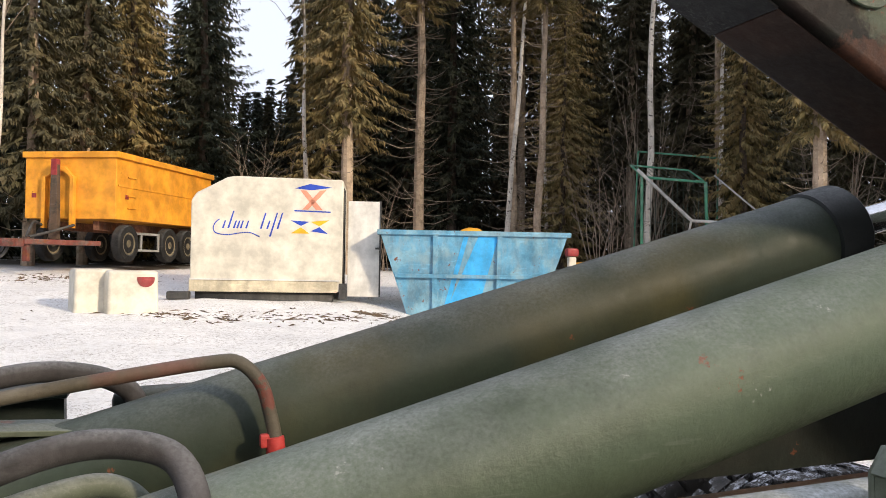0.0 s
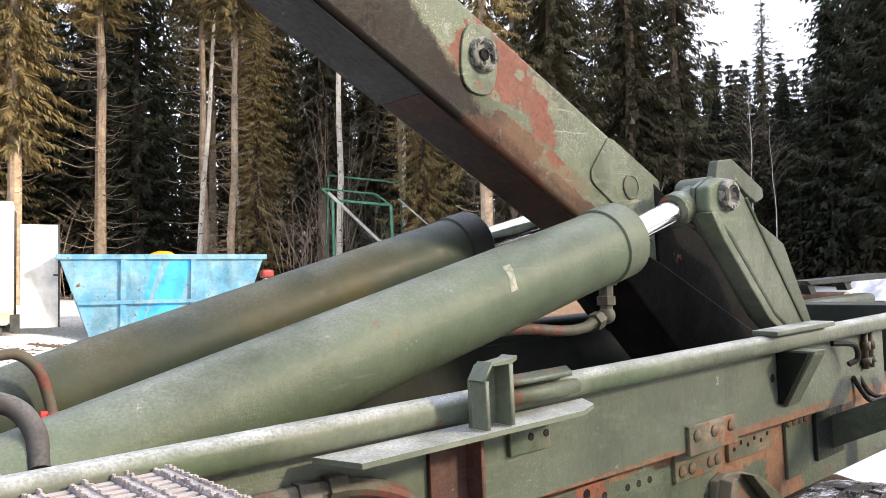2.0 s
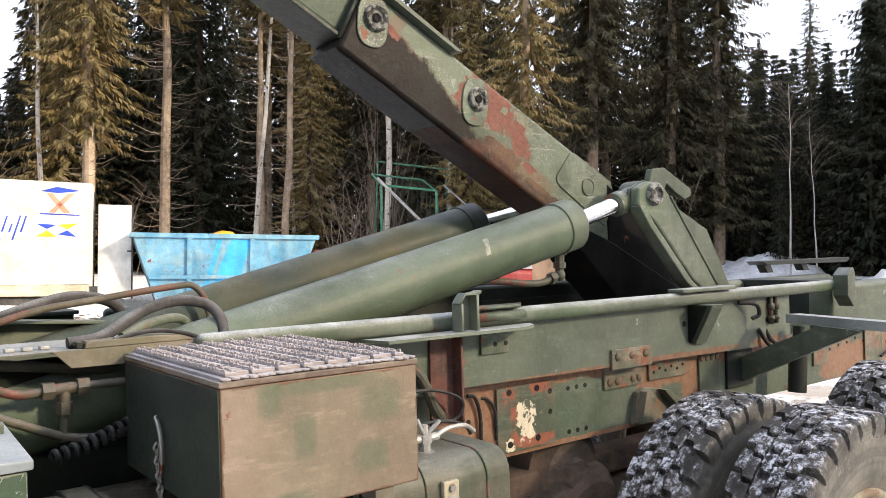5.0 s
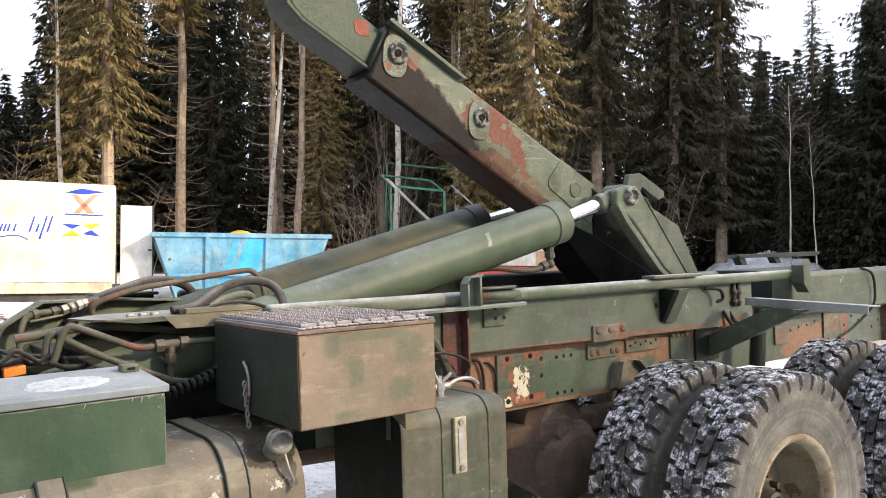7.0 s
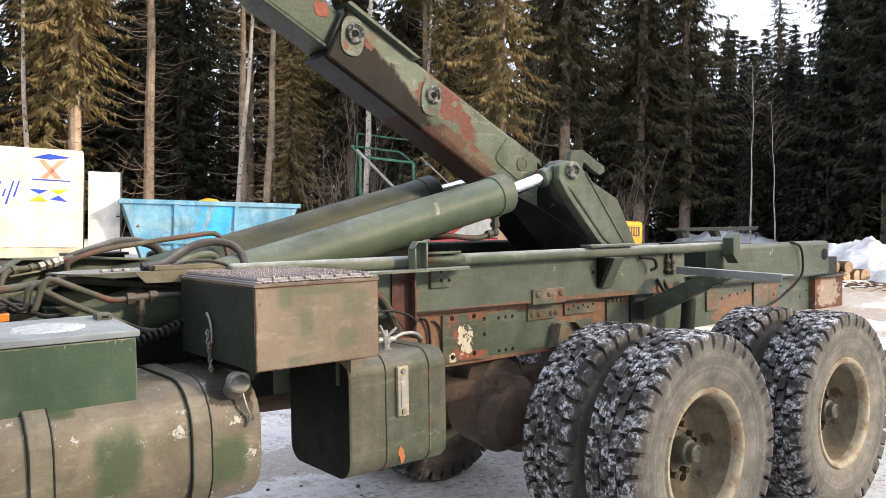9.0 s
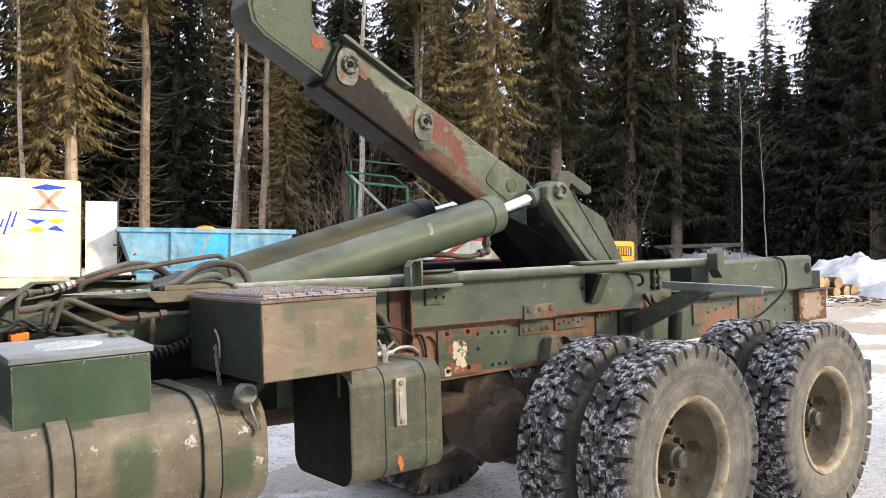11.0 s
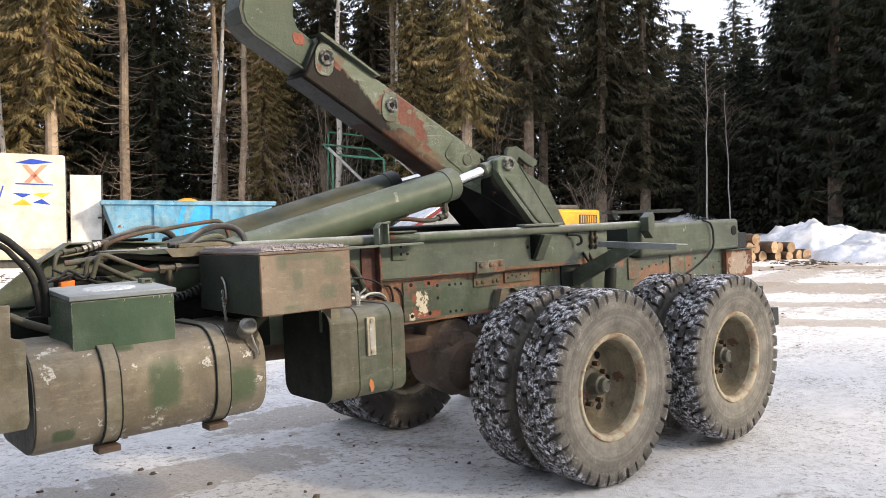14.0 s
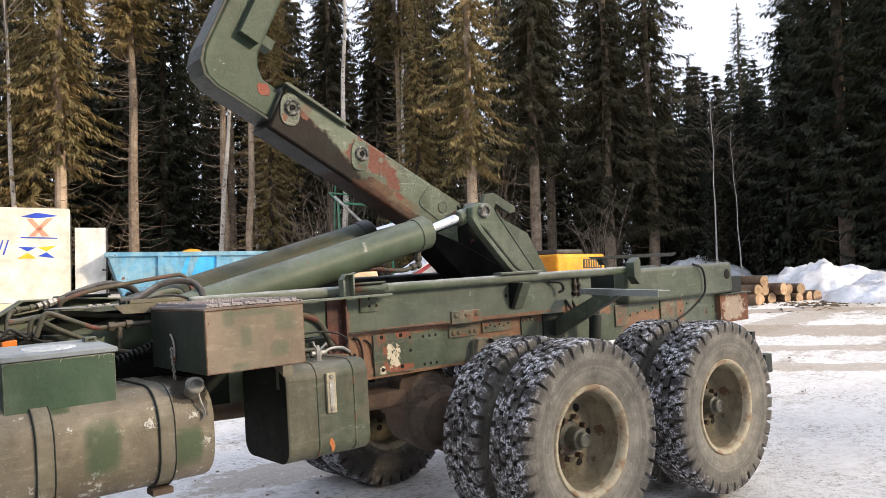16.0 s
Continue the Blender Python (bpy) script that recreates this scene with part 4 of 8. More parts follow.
part("primer_patch", bm, M["red_primer"], mast)
bm = B()
hk = [arm(-1.88, 0.95), arm(-1.86, 1.15), arm(-1.72, 1.28), arm(-1.52, 1.28), arm(-1.40, 1.15), arm(-1.40, 1.02), arm(-1.47, 1.02), arm(-1.50, 1.13), arm(-1.60, 1.15), arm(-1.66, 1.06), arm(-1.62, 0.95)]
add_prism(bm, hk, AY0 + 0.10, AY1 - 0.10, bev=0.012)
part("hook", bm, M["rusty_green"], mast)

# lower boom and tilt frame, near-black to carry the shade underneath
bm = B()
add_prism(bm, [arm(-0.10, -0.205), arm(0.24, -0.155), arm(1.02, -0.12), arm(1.02, -0.42), arm(0.55, -0.42), arm(0.06, -0.285)], AY0 - 0.015, AY1 + 0.015, bev=0.01)
M["shaded_grimy_black"] = surface("grimy_black_steel", (0.006, 0.006, 0.006), (0.011, 0.010, 0.009), 5.0, dust=0.08, dust_col=(0.03, 0.025, 0.02), rough=0.6, rust=0.05, grime=0.2, scuff=0)
M["shaded_grimy_black"].node_tree.nodes["Principled BSDF"].inputs["Specular IOR Level"].default_value = 0.06
part("lower_boom", bm, M["shaded_grimy_black"], truck, "grimy lift frame, blackened for its underside shade")
bm = B()
add_prism(bm, [arm(0.10, 0.08), arm(0.27, 0.06), arm(1.05, -0.02), arm(1.05, -0.15), arm(0.24, -0.165)], AY0 - 0.008, AY1 + 0.008, bev=0.008)
part("tilt_beam", bm, M["shaded_grimy_black"], truck)


def ear(y, s, paint, edge):
    """The lift frame's ear: a folded plate from the ram's pin down to the rail, with its claw, swung about its foot."""
    c_, s_ = math.cos(radians(4.7)), math.sin(radians(4.7))

    def swing(pts):
        return [(0.78 + (x - 0.78) * c_ - (z - 1.56) * s_, 1.56 + (x - 0.78) * s_ + (z - 1.56) * c_) for x, z in pts]

    bm = B()
    ya, yb = sorted((y, y + s * 0.016))
    add_prism(bm, swing([(0.031, 2.026), (0.046, 2.101), (0.116, 2.126), (0.206, 2.116), (0.271, 2.051), (0.600, 1.872), (0.766, 1.561), (0.446, 1.561), (0.326, 1.651), (0.086, 1.941)]), ya, yb, bev=0.004)
    e = part("ear_plate", bm, paint, truck)
    # box-shaped strip from the pin to the rail, with a raised rim along its front edge
    bm = B()
    yc, yd = sorted((y - s * 0.05, y - s * 0.001))
    add_prism(bm, swing([(0.031, 2.026), (0.046, 2.101), (0.116, 2.126), (0.206, 2.116), (0.262, 2.056), (0.610, 1.561), (0.506, 1.561), (0.386, 1.651), (0.150, 1.935), (0.085, 1.985)]), yc, yd, bev=0.012, seg=3)
    part("strip", bm, edge, e)
    bm = B()
    add_tube(bm, [(x, y - s * 0.052, z) for x, z in swing([(0.262, 2.050), (0.436, 1.803), (0.607, 1.563)])], 0.006, 6, 1)
    part("weld_bead", bm, edge, e)
    bm = B()
    yc, yd = sorted((y - s * 0.062, y - s * 0.001))
    add_prism(bm, swing([(0.029, 2.021), (0.084, 1.931), (0.324, 1.646), (0.446, 1.558), (0.488, 1.558), (0.362, 1.653), (0.118, 1.941), (0.062, 2.021)]), yc, yd, bev=0.005)
    part("rim", bm, edge, e)
    bm = B()
    yc, yd = sorted((y + s * 0.02, y + s * 0.055))
    add_prism(bm, swing([(0.201, 2.099), (0.240, 2.183), (0.330, 2.186), (0.524, 2.076), (0.522, 2.042), (0.470, 2.028), (0.400, 2.066), (0.340, 2.110), (0.311, 2.068), (0.337, 1.988), (0.241, 1.979)]), yc, yd, bev=0.005)
    part("claw", bm, paint, e)
    bm = B()
    yc = y - s * 0.05
    px, pz = swing([(0.145, 2.066)])[0]
    add_turned(bm, (px, yc, pz), (px, yc - s * 0.1, pz), [(0, 0.050), (0.014, 0.050), (0.024, 0.044), (0.026, 0.033), (0.014, 0.026), (0.006, 0.022), (0.006, 0.001)], 24)
    part("pin", bm, M["pin_m"], e)
    return e


ear(-0.17, 1, M["green"], M["pale_green"])
# the far ear's green is darkened for the shade behind the boom
ear(mirror_y(-0.17), -1, M["shaded_green"], M["shaded_green"])


def ram(y, mat, lab, base, end, pin, gland):
    """A lift ram with its gland ring, chromed rod and eye."""
    a, b, c = Vector((base[0], y, base[1])), Vector((end[0], y, end[1])), Vector((pin[0], y, pin[1]))
    d = (b - a).normalized()
    L = (b - a).length
    bm = B()
    add_turned(bm, a, b, [(0, 0.06), (0.02, 0.095), (0.06, 0.103), (L - 0.09, 0.103), (L - 0.02, 0.100)], 40)
    body = part("lift_ram", bm, mat, truck, lab)
    bm = B()
    add_turned(bm, b - d * 0.105, b, [(0, 0.104), (0.004, 0.1095), (0.093, 0.1095), (0.105, 0.100), (0.105, 0.001)], 40)
    part("gland", bm, gland, body)
    bm = B()
    add_cyl(bm, b - d * 0.05, c - (c - b).normalized() * 0.05, 0.036, seg=24)
    part("rod", bm, M["chrome"], body, "chromed ram rod")
    bm = B()
    q = c - (c - b).normalized() * 0.17
    add_turned(bm, q, c, [(0, 0.040), (0.012, 0.054), (0.06, 0.054), (0.075, 0.046), (0.15, 0.055)], 20)
    add_cyl(bm, c + Vector((0, -0.05, 0)), c + Vector((0, 0.05, 0)), 0.065, seg=20)
    part("rod_eye", bm, M["rusty_green"], body)
    # oil port under the gland
    bm = B()
    g = b - d * 0.075
    add_turned(bm, g + Vector((0, 0, -0.09)), g + Vector((-0.004, 0, -0.19)), [(0, 0.030), (0.02, 0.030), (0.022, 0.020), (0.050, 0.020), (0.052, 0.026), (0.076, 0.026), (0.078, 0.018), (0.10, 0.018)], 8)
    bmesh.ops.create_uvsphere(bm, u_segments=12, v_segments=8, radius=0.025, matrix=Matrix.Translation(g + Vector((-0.004, 0, -0.195))))
    add_turned(bm, g + Vector((-0.005, 0, -0.195)), g + Vector((-0.08, 0, -0.215)), [(0, 0.016), (0.028, 0.016), (0.030, 0.025), (0.058, 0.025), (0.060, 0.016), (0.078, 0.014)], 6)
    port = part("oil_port", bm, M["pipe"], body)
    bm = B()
    add_tube(bm, [g + Vector(v) for v in ((-0.06, 0, -0.209), (-0.11, 0, -0.222), (-0.20, 0, -0.222), (-0.40, 0.02, -0.205), (-0.80, 0.03, -0.24), (-1.2, 0.03, -0.36))], 0.0145, 12)
    part("oil_pipe", bm, M["pipe"], port)
    return body


M["gland_green"] = surface("gland_green_paint", (0.088, 0.108, 0.075), (0.098, 0.118, 0.082), 3.0, dust=0.08, frost=0.3, rough=0.5, bump=0.12, grime=0.25, scuff=0.08)
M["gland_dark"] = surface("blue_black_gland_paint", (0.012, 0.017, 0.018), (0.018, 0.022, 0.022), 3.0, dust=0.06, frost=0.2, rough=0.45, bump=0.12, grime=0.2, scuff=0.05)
near_ram = ram(-0.125, surface("ram_green_paint", (0.090, 0.116, 0.077), (0.070, 0.096, 0.060), 2.0, 0.38, 0.64, dust=0.05, dust_col=(0.17, 0.18, 0.14), rust=0.07, frost=0.45, rough=0.40, chips=0.4, bump=0.22, fine=110.0, grime=0.34, scuff=0.06, specks=0.10), "frosted green hydraulic lift ram", (-2.75, 1.291), (-0.330, 1.884), (0.100, 2.013), M["gland_green"])
# the far ram and its gland are darker in colour than the near ones
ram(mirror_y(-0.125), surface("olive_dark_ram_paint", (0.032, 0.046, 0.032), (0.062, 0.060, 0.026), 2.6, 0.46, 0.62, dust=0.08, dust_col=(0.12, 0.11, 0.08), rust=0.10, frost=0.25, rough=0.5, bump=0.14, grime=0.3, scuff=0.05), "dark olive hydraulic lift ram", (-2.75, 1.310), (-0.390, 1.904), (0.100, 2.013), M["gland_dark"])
# torn sticker on the near ram
bm = B()
random.seed(12)
a_, d_ = Vector((-2.75, -0.125, 1.291)), Vector((2.42, 0, 0.593)).normalized()
up = Vector((-d_.z, 0, d_.x))
rows_ = []
for k in range(5):
    th = radians(8 + 9 * k)
    n_ = Vector((0, -math.cos(th), 0)) + up * math.sin(th)
    c_ = a_ + d_ * (1.93 + 0.0045 * k) + n_ * 0.1038
    rows_ += [c_ - d_ * random.uniform(0.009, 0.014), c_ + d_ * random.uniform(0.009, 0.014)]
add_verts(bm, rows_, [(2 * k, 2 * k + 1, 2 * k + 3, 2 * k + 2) for k in range(4)])
part("sticker", bm, surface("torn_pale_sticker", (0.30, 0.31, 0.25), (0.17, 0.19, 0.14), 60.0, dust=0.2), near_ram, "torn pale sticker")

# ---- wheels ----
def build_wheel(parent):
    """Tyre turned round y with chunky shoulder lugs and zigzag blocks, dished rim, hub and nuts; the outer face looks to -y."""
    bm = B()
    prof = [(-0.115, 0.315), (-0.135, 0.335), (-0.152, 0.40), (-0.158, 0.46), (-0.158, 0.510), (-0.146, 0.538), (-0.10, 0.556), (0.0, 0.560),
            (0.10, 0.556), (0.146, 0.538), (0.158, 0.510), (0.158, 0.46), (0.150, 0.40), (0.135, 0.335), (0.115, 0.315)]
    prof = [(-0.155 + (h + 0.155) * 0.87, r) for h, r in prof]
    seg = 64
    v, f = [], []
    for h, r in prof:
        v += [(r * math.cos(t), h, r * math.sin(t)) for t in (2 * math.pi * i / seg for i in range(seg))]
    for k in range(len(prof) - 1):
        f += [(k * seg + i, k * seg + (i + 1) % seg, (k + 1) * seg + (i + 1) % seg, (k + 1) * seg + i) for i in range(seg)]
    add_verts(bm, v, f)
    rnd = random.Random(8)
    n = 36
    pitch = 2 * math.pi / n

    def lug(a0, side, path, half):
        """A block that follows a path of (distance across, radius, shift along); its foot lies on the carcass."""
        top, bot = [], []
        wear = rnd.uniform(-0.004, 0.002)
        skew = rnd.uniform(-0.05, 0.05) * pitch
        for h, r, da in path:
            foot = 0.525 if abs(h) < 0.14 else r - 0.045
            for lst, rr, grow in ((top, r + wear, 1.0), (bot, foot, 1.14)):
                for sgn in (-1, 1):
                    ang = a0 + da * pitch + skew + sgn * half * pitch * grow * rnd.uniform(0.90, 1.08)
                    hh = side * (h - (0.0 if grow == 1.0 else (0.012 if h > 0.14 else 0.0)))
                    lst.append((rr * math.cos(ang), -0.155 + (hh + 0.155) * 0.87, rr * math.sin(ang)))
        m, o = len(path), 2 * len(path)
        ff = []
        for k in range(m - 1):
            t0, t1, t2, t3 = 2 * k, 2 * k + 1, 2 * k + 2, 2 * k + 3
            ff += [(t0, t1, t3, t2), (t0, t2, o + t2, o + t0), (t1, o + t1, o + t3, t3)]
        ff += [(0, o, o + 1, 1), (2 * m - 2, 2 * m - 1, 4 * m - 1, 4 * m - 2)]
        _, fs = add_verts(bm, top + bot, ff)
        bmesh.ops.recalc_face_normals(bm, faces=fs)

    for side in (-1, 1):
        for i in range(n):
            a0 = pitch * (i + (0.5 if side > 0 else 0))
            # shoulder lug, down over the edge of the tread
            lug(a0, side, [(0.157, 0.500, 0.02), (0.166, 0.540, 0.0), (0.161, 0.574, 0.0), (0.150, 0.587, 0.0), (0.108, 0.591, 0.05), (0.096, 0.592, 0.32), (0.058, 0.593, 0.38)], rnd.uniform(0.34, 0.40))
            # zigzag block of the middle ribs
            lug(a0, side, [(0.050, 0.593, 0.72), (0.042, 0.593, 1.02), (0.004, 0.594, 1.08)], rnd.uniform(0.34, 0.41))
    tyre = part("tyre", bm, M["tyre"], parent, "big off-road tyre with snow packed in its lugs", crease=40)
    # rim: lip, well and dished disc
    bm = B()
    add_turned(bm, (0, -0.145, 0), (0, 0.2, 0), [(0.052, 0.284), (0.034, 0.286), (0.016, 0.292), (0.004, 0.302), (0.0, 0.312), (0.0, 0.322), (0.012, 0.328), (0.03, 0.318), (0.06, 0.325), (0.28, 0.325)], 48, (False, False))
    lip = bm
    bm = B()
    prof = [(0.050, 0.285), (0.06, 0.282), (0.12, 0.278), (0.19, 0.268), (0.215, 0.245), (0.205, 0.18), (0.19, 0.13), (0.19, 0.001)]
    add_turned(bm, (0, -0.145, 0), (0, 0.2, 0), prof, 48, (False, True))
    rim = part("rim", bm, M["rim"], parent, "dusty beige dished steel rim")
    part("rim_lip", lip, M["rim_lip"], rim, "pale rusty rim lip")
    for i in range(6):
        t = i * math.pi / 3 + 0.3
        bm = B()
        add_cyl(bm, (0.185 * math.cos(t), 0.054, 0.185 * math.sin(t)), (0.185 * math.cos(t), 0.075, 0.185 * math.sin(t)), 0.024, seg=12)
        part("hand_hole", bm, M["hole"], rim)
    bm = B()
    add_turned(bm, (0, 0.05, 0), (0, -0.2, 0), [(0, 0.105), (0.02, 0.10), (0.03, 0.070), (0.095, 0.062), (0.103, 0.048), (0.132, 0.044), (0.138, 0.034), (0.132, 0.028), (0.132, 0.001)], 24)
    part("hub", bm, surface("dusty_green_hub", (0.085, 0.082, 0.060), (0.045, 0.04, 0.03), 9.0, dust=0.4, rust=0.2, rust_col=(0.14, 0.07, 0.04)), parent)
    for i in range(8):
        t = i * math.pi / 4
        bm = B()
        add_cyl(bm, (0.125 * math.cos(t), 0.05, 0.125 * math.sin(t)), (0.125 * math.cos(t), 0.005, 0.125 * math.sin(t)), 0.017, seg=6)
        part("wheel_nut", bm, M["axle"], parent)


def copy_part(ob, m):
    made = {}
    for o in (ob, *ob.children_recursive):
        made[o] = o.copy()
        scene.collection.objects.link(made[o])
        made[o].parent = made.get(o.parent, o.parent)
    made[ob].matrix_basis = m
    return made[ob]


first = new("wheel")
first.parent = truck
build_wheel(first)
OUT = -1.02            # middle of the outer tyres on the near side
WZ = 0.598
first.matrix_basis = pose(-0.01, OUT, WZ, 0, 17, 0)
for x, spin, dz in ((-0.01, 40, 0.0), (1.42, 5, -0.022)):
    for y, flip in ((OUT, 0), (OUT + 0.36, 1), (mirror_y(OUT), 1), (mirror_y(OUT + 0.36), 0)):
        if x < 0 and y == OUT:
            continue
        w = copy_part(first, pose(x, y, WZ + dz, 0, spin + 31 * flip, 180 * flip))
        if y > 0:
            # the far pairs show only inner walls: mud, darkened for shade under the truck
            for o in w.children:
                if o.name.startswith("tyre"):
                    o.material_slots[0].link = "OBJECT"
                    o.material_slots[0].material = M["shaded_tyre"]
    bm = B()
    add_turned(bm, (x, OUT + 0.5, WZ + dz), (x, mirror_y(OUT + 0.5), WZ + dz), [(0, 0.10), (0.3, 0.12), (0.42, 0.21), (0.60, 0.24), (0.78, 0.21), (0.92, 0.12), (1.5, 0.10)], 24)
    part("axle", bm, M["axle"], truck, "muddy drive axle")
bm = B()
add_box(bm, -0.9, 0.5, -0.15, 0.0, 0.80, 0.90, bev=0.02)
add_box(bm, 0.3, 1.0, -0.16, 0.0, 0.70, 0.86, bev=0.02)
part("leaf_spring", bm, M["axle"], truck)
bm = B()
add_turned(bm, (-0.42, 0.15, 0.86), (-0.42, -0.4, 0.86), [(0, 0.20), (0.28, 0.20), (0.30, 0.16), (0.33, 0.14), (0.34, 0.07), (0.37, 0.06)], 28)
add_cyl(bm, (-2.0, 0.08, 0.93), (-0.45, 0.02, 0.88), 0.055, seg=16)
add_turned(bm, (-0.35, 0.1, 0.72), (-0.35, -0.28, 0.66), [(0, 0.22), (0.25, 0.22), (0.33, 0.16), (0.36, 0.05)], 24)
part("gearbox", bm, M["axle"], truck, "muddy transfer gearbox and prop shaft")

# mudguard bracket: folded bar with its slanting stay
bm = B()
ends = []
for y_, x_, z_ in ((-0.44, 0.79, 1.442), (-1.13, 0.742, 1.424)):
    ends += [(x_, y_, z_), (x_ + 0.13, y_, z_ - 0.006), (x_ + 0.13, y_, z_ - 0.012), (x_ + 0.006, y_, z_ - 0.006), (x_ + 0.006, y_, z_ - 0.042), (x_, y_, z_ - 0.042)]
_, fs = add_verts(bm, ends, [(i, (i + 1) % 6, (i + 1) % 6 + 6, i + 6) for i in range(6)] + [(5, 4, 3, 0), (3, 2, 1, 0), (6, 9, 10, 11), (6, 7, 8, 9)])
bmesh.ops.recalc_face_normals(bm, faces=fs)
mg = part("mudguard_bar", bm, surface("frosted_bar_paint", (0.24, 0.26, 0.25), dust=0.2, frost=1.0, rough=0.5), truck, "frosted mudguard carrier bar without its mudguard")
bm = B()
add_prism(bm, [(-0.222, 1.10), (-0.222, 1.22), (-0.62, 1.398), (-0.80, 1.388)], 0.745, 0.757, "x")
add_prism(bm, [(-0.222, 1.10), (-0.80, 1.384), (-0.79, 1.391), (-0.222, 1.112)], 0.757, 0.81, "x")
part("stay", bm, M["green"], mg)
bm = B()
add_box(bm, 0.62, 0.84, -0.232, -0.217, 1.08, 1.27, bev=0.003)
part("stay_plate", bm, M["dark_green"], mg)
bm = B()
add_turned(bm, (1.02, -0.36, 1.03), (1.06, -0.36, 1.36), [(0, 0.045), (0.2, 0.045), (0.21, 0.03), (0.33, 0.03)], 14)
part("shock_absorber", bm, M["dark_green"], truck)
for pts in ([(0.86, -0.25, 1.44), (0.90, -0.30, 1.30), (0.98, -0.34, 1.25), (1.02, -0.35, 1.12)], [(0.80, -0.29, 1.36), (0.86, -0.33, 1.27), (1.0, -0.37, 1.30), (1.1, -0.34, 1.33)], [(0.62, -0.30, 1.50), (0.70, -0.34, 1.49), (0.73, -0.34, 1.44), (0.70, -0.32, 1.42)]):
    bm = B()
    add_tube(bm, pts, 0.010, 8)
    part("brake_hose", bm, M["black"], truck)
for x in (0.90, 0.95):
    bm = B()
    add_cyl(bm, (x, -0.30, 1.38), (x, -0.30, 1.52), 0.012, seg=8)
    add_cyl(bm, (x, -0.30, 1.45), (x, -0.30, 1.48), 0.020, seg=6)
    add_cyl(bm, (x, -0.30, 1.40), (x, -0.30, 1.42), 0.020, seg=6)
    part("pipe_union", bm, M["pipe"], truck)
# lamp bracket behind the rear wheel
bm = B()
add_box(bm, 2.05, 2.15, -1.12, -0.98, 0.72, 0.86, bev=0.006)
add_box(bm, 2.12, 2.16, -0.95, -0.2, 0.98, 1.02)
add_box(bm, 2.12, 2.16, -0.99, -0.95, 0.8, 1.02)
part("rear_lamp_bracket", bm, M["dark_green"], truck)

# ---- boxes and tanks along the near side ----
# dark green that paints in the shade on the tool box's front end
M["shaded_box_end"] = surface("dark_green_box_end", (0.030, 0.038, 0.029), (0.020, 0.026, 0.020), 3.0, dust=0.12, dust_col=(0.08, 0.08, 0.06), rust=0.05, rough=0.6, scuff=0.1)
bm = B()
add_box(bm, -2.205, -1.73, -0.94, -0.315, 1.250, 1.520, bev=0.004)
box = part("tool_box", bm, M["tan_box"], truck, "tan and green steel box with a frosted step grating on top")
bm = B()
add_box(bm, -2.208, -1.727, -0.943, -0.312, 1.521, 1.534, bev=0.003)
part("rim_plate", bm, surface("brown_rim_plate", (0.20, 0.155, 0.12), (0.12, 0.08, 0.06), 12.0, dust=0.2, rust=0.2, frost=0.8), box)
# step grating: seven toothed ridges with slots between
random.seed(21)
gv, gf = [], []


def knob(x, y, z, r, h):
    b = len(gv)
    for k in range(5):
        t = 2 * math.pi * k / 5 + random.random()
        gv.append((x + r * math.cos(t), y + r * math.sin(t), z))
    for k in range(5):
        t = 2 * math.pi * k / 5 + random.random()
        gv.append((x + 0.6 * r * math.cos(t), y + 0.6 * r * math.sin(t), z + h))
    for k in range(5):
        gf.append((b + k, b + (k + 1) % 5, b + 5 + (k + 1) % 5, b + 5 + k))
    gf.append(tuple(b + 5 + k for k in range(5)))


bm = B()
add_box(bm, -2.20, -1.735, -0.93, -0.320, 1.534, 1.540)
for i in range(8):
    x = -2.175 + i * 0.0585
    add_box(bm, x - 0.013, x + 0.013, -0.925, -0.325, 1.540, 1.549, bev=0.003)
    if i < 7:
        for j in range(20):
            y = -0.915 + j * 0.0288
            add_prism(bm, [(x + 0.014, 1.540), (x + 0.044, 1.540), (x + 0.042, 1.548), (x + 0.016, 1.548)], y, y + 0.017)
    for j in range(62):
        y = -0.918 + j * 0.0095
        for dx in (-0.009, 0.009):
            knob(x + dx + random.uniform(-.0015, .0015), y + (0.005 if dx > 0 else 0), 1.547, 0.0044 + 0.0012 * random.random(), 0.005 + 0.004 * random.random())
part("step_grating", bm, M["grate"], box, "frosted steel step grating")
tagged(from_lists("grating_tooth", gv, gf, M["grate"], box), kind="stuff")
# frayed rust edge along the front of the grating
bm = B()
for i in range(24):
    x = -2.20 + i * 0.0195
    add_box(bm, x, x + random.uniform(0.015, 0.0195), -0.9455 + random.uniform(-.002, .002), -0.925, 1.5365 + random.uniform(-.002, .001), 1.5405 + random.uniform(-.001, .002))
tagged(part("frayed_edge", bm, M["grate"], box), kind="stuff")
# thin sheet over the box end that carries its shade as colour
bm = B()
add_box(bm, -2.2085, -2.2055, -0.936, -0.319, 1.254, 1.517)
part("end_panel", bm, M["shaded_box_end"], box, "end panel, its green darkened for shade")
# chain and hook on the end of the box
random.seed(31)
bm = B()
for i in range(9):
    z, yy = 1.345 - i * 0.0155, -0.578 - 0.003 * i + random.uniform(-.004, .004)
    if i % 2:
        ring = [(-2.216, yy - 0.007, z), (-2.216, yy, z + 0.011), (-2.216, yy + 0.007, z), (-2.216, yy, z - 0.011), (-2.216, yy - 0.007, z)]
    else:
        ring = [(-2.223, yy, z), (-2.216, yy, z + 0.011), (-2.211, yy, z), (-2.216, yy, z - 0.011), (-2.223, yy, z)]
    add_tube(bm, ring, 0.0034, 6, 4)
part("chain", bm, M["steel"], box, "grimy chain with hook")
bm = B()
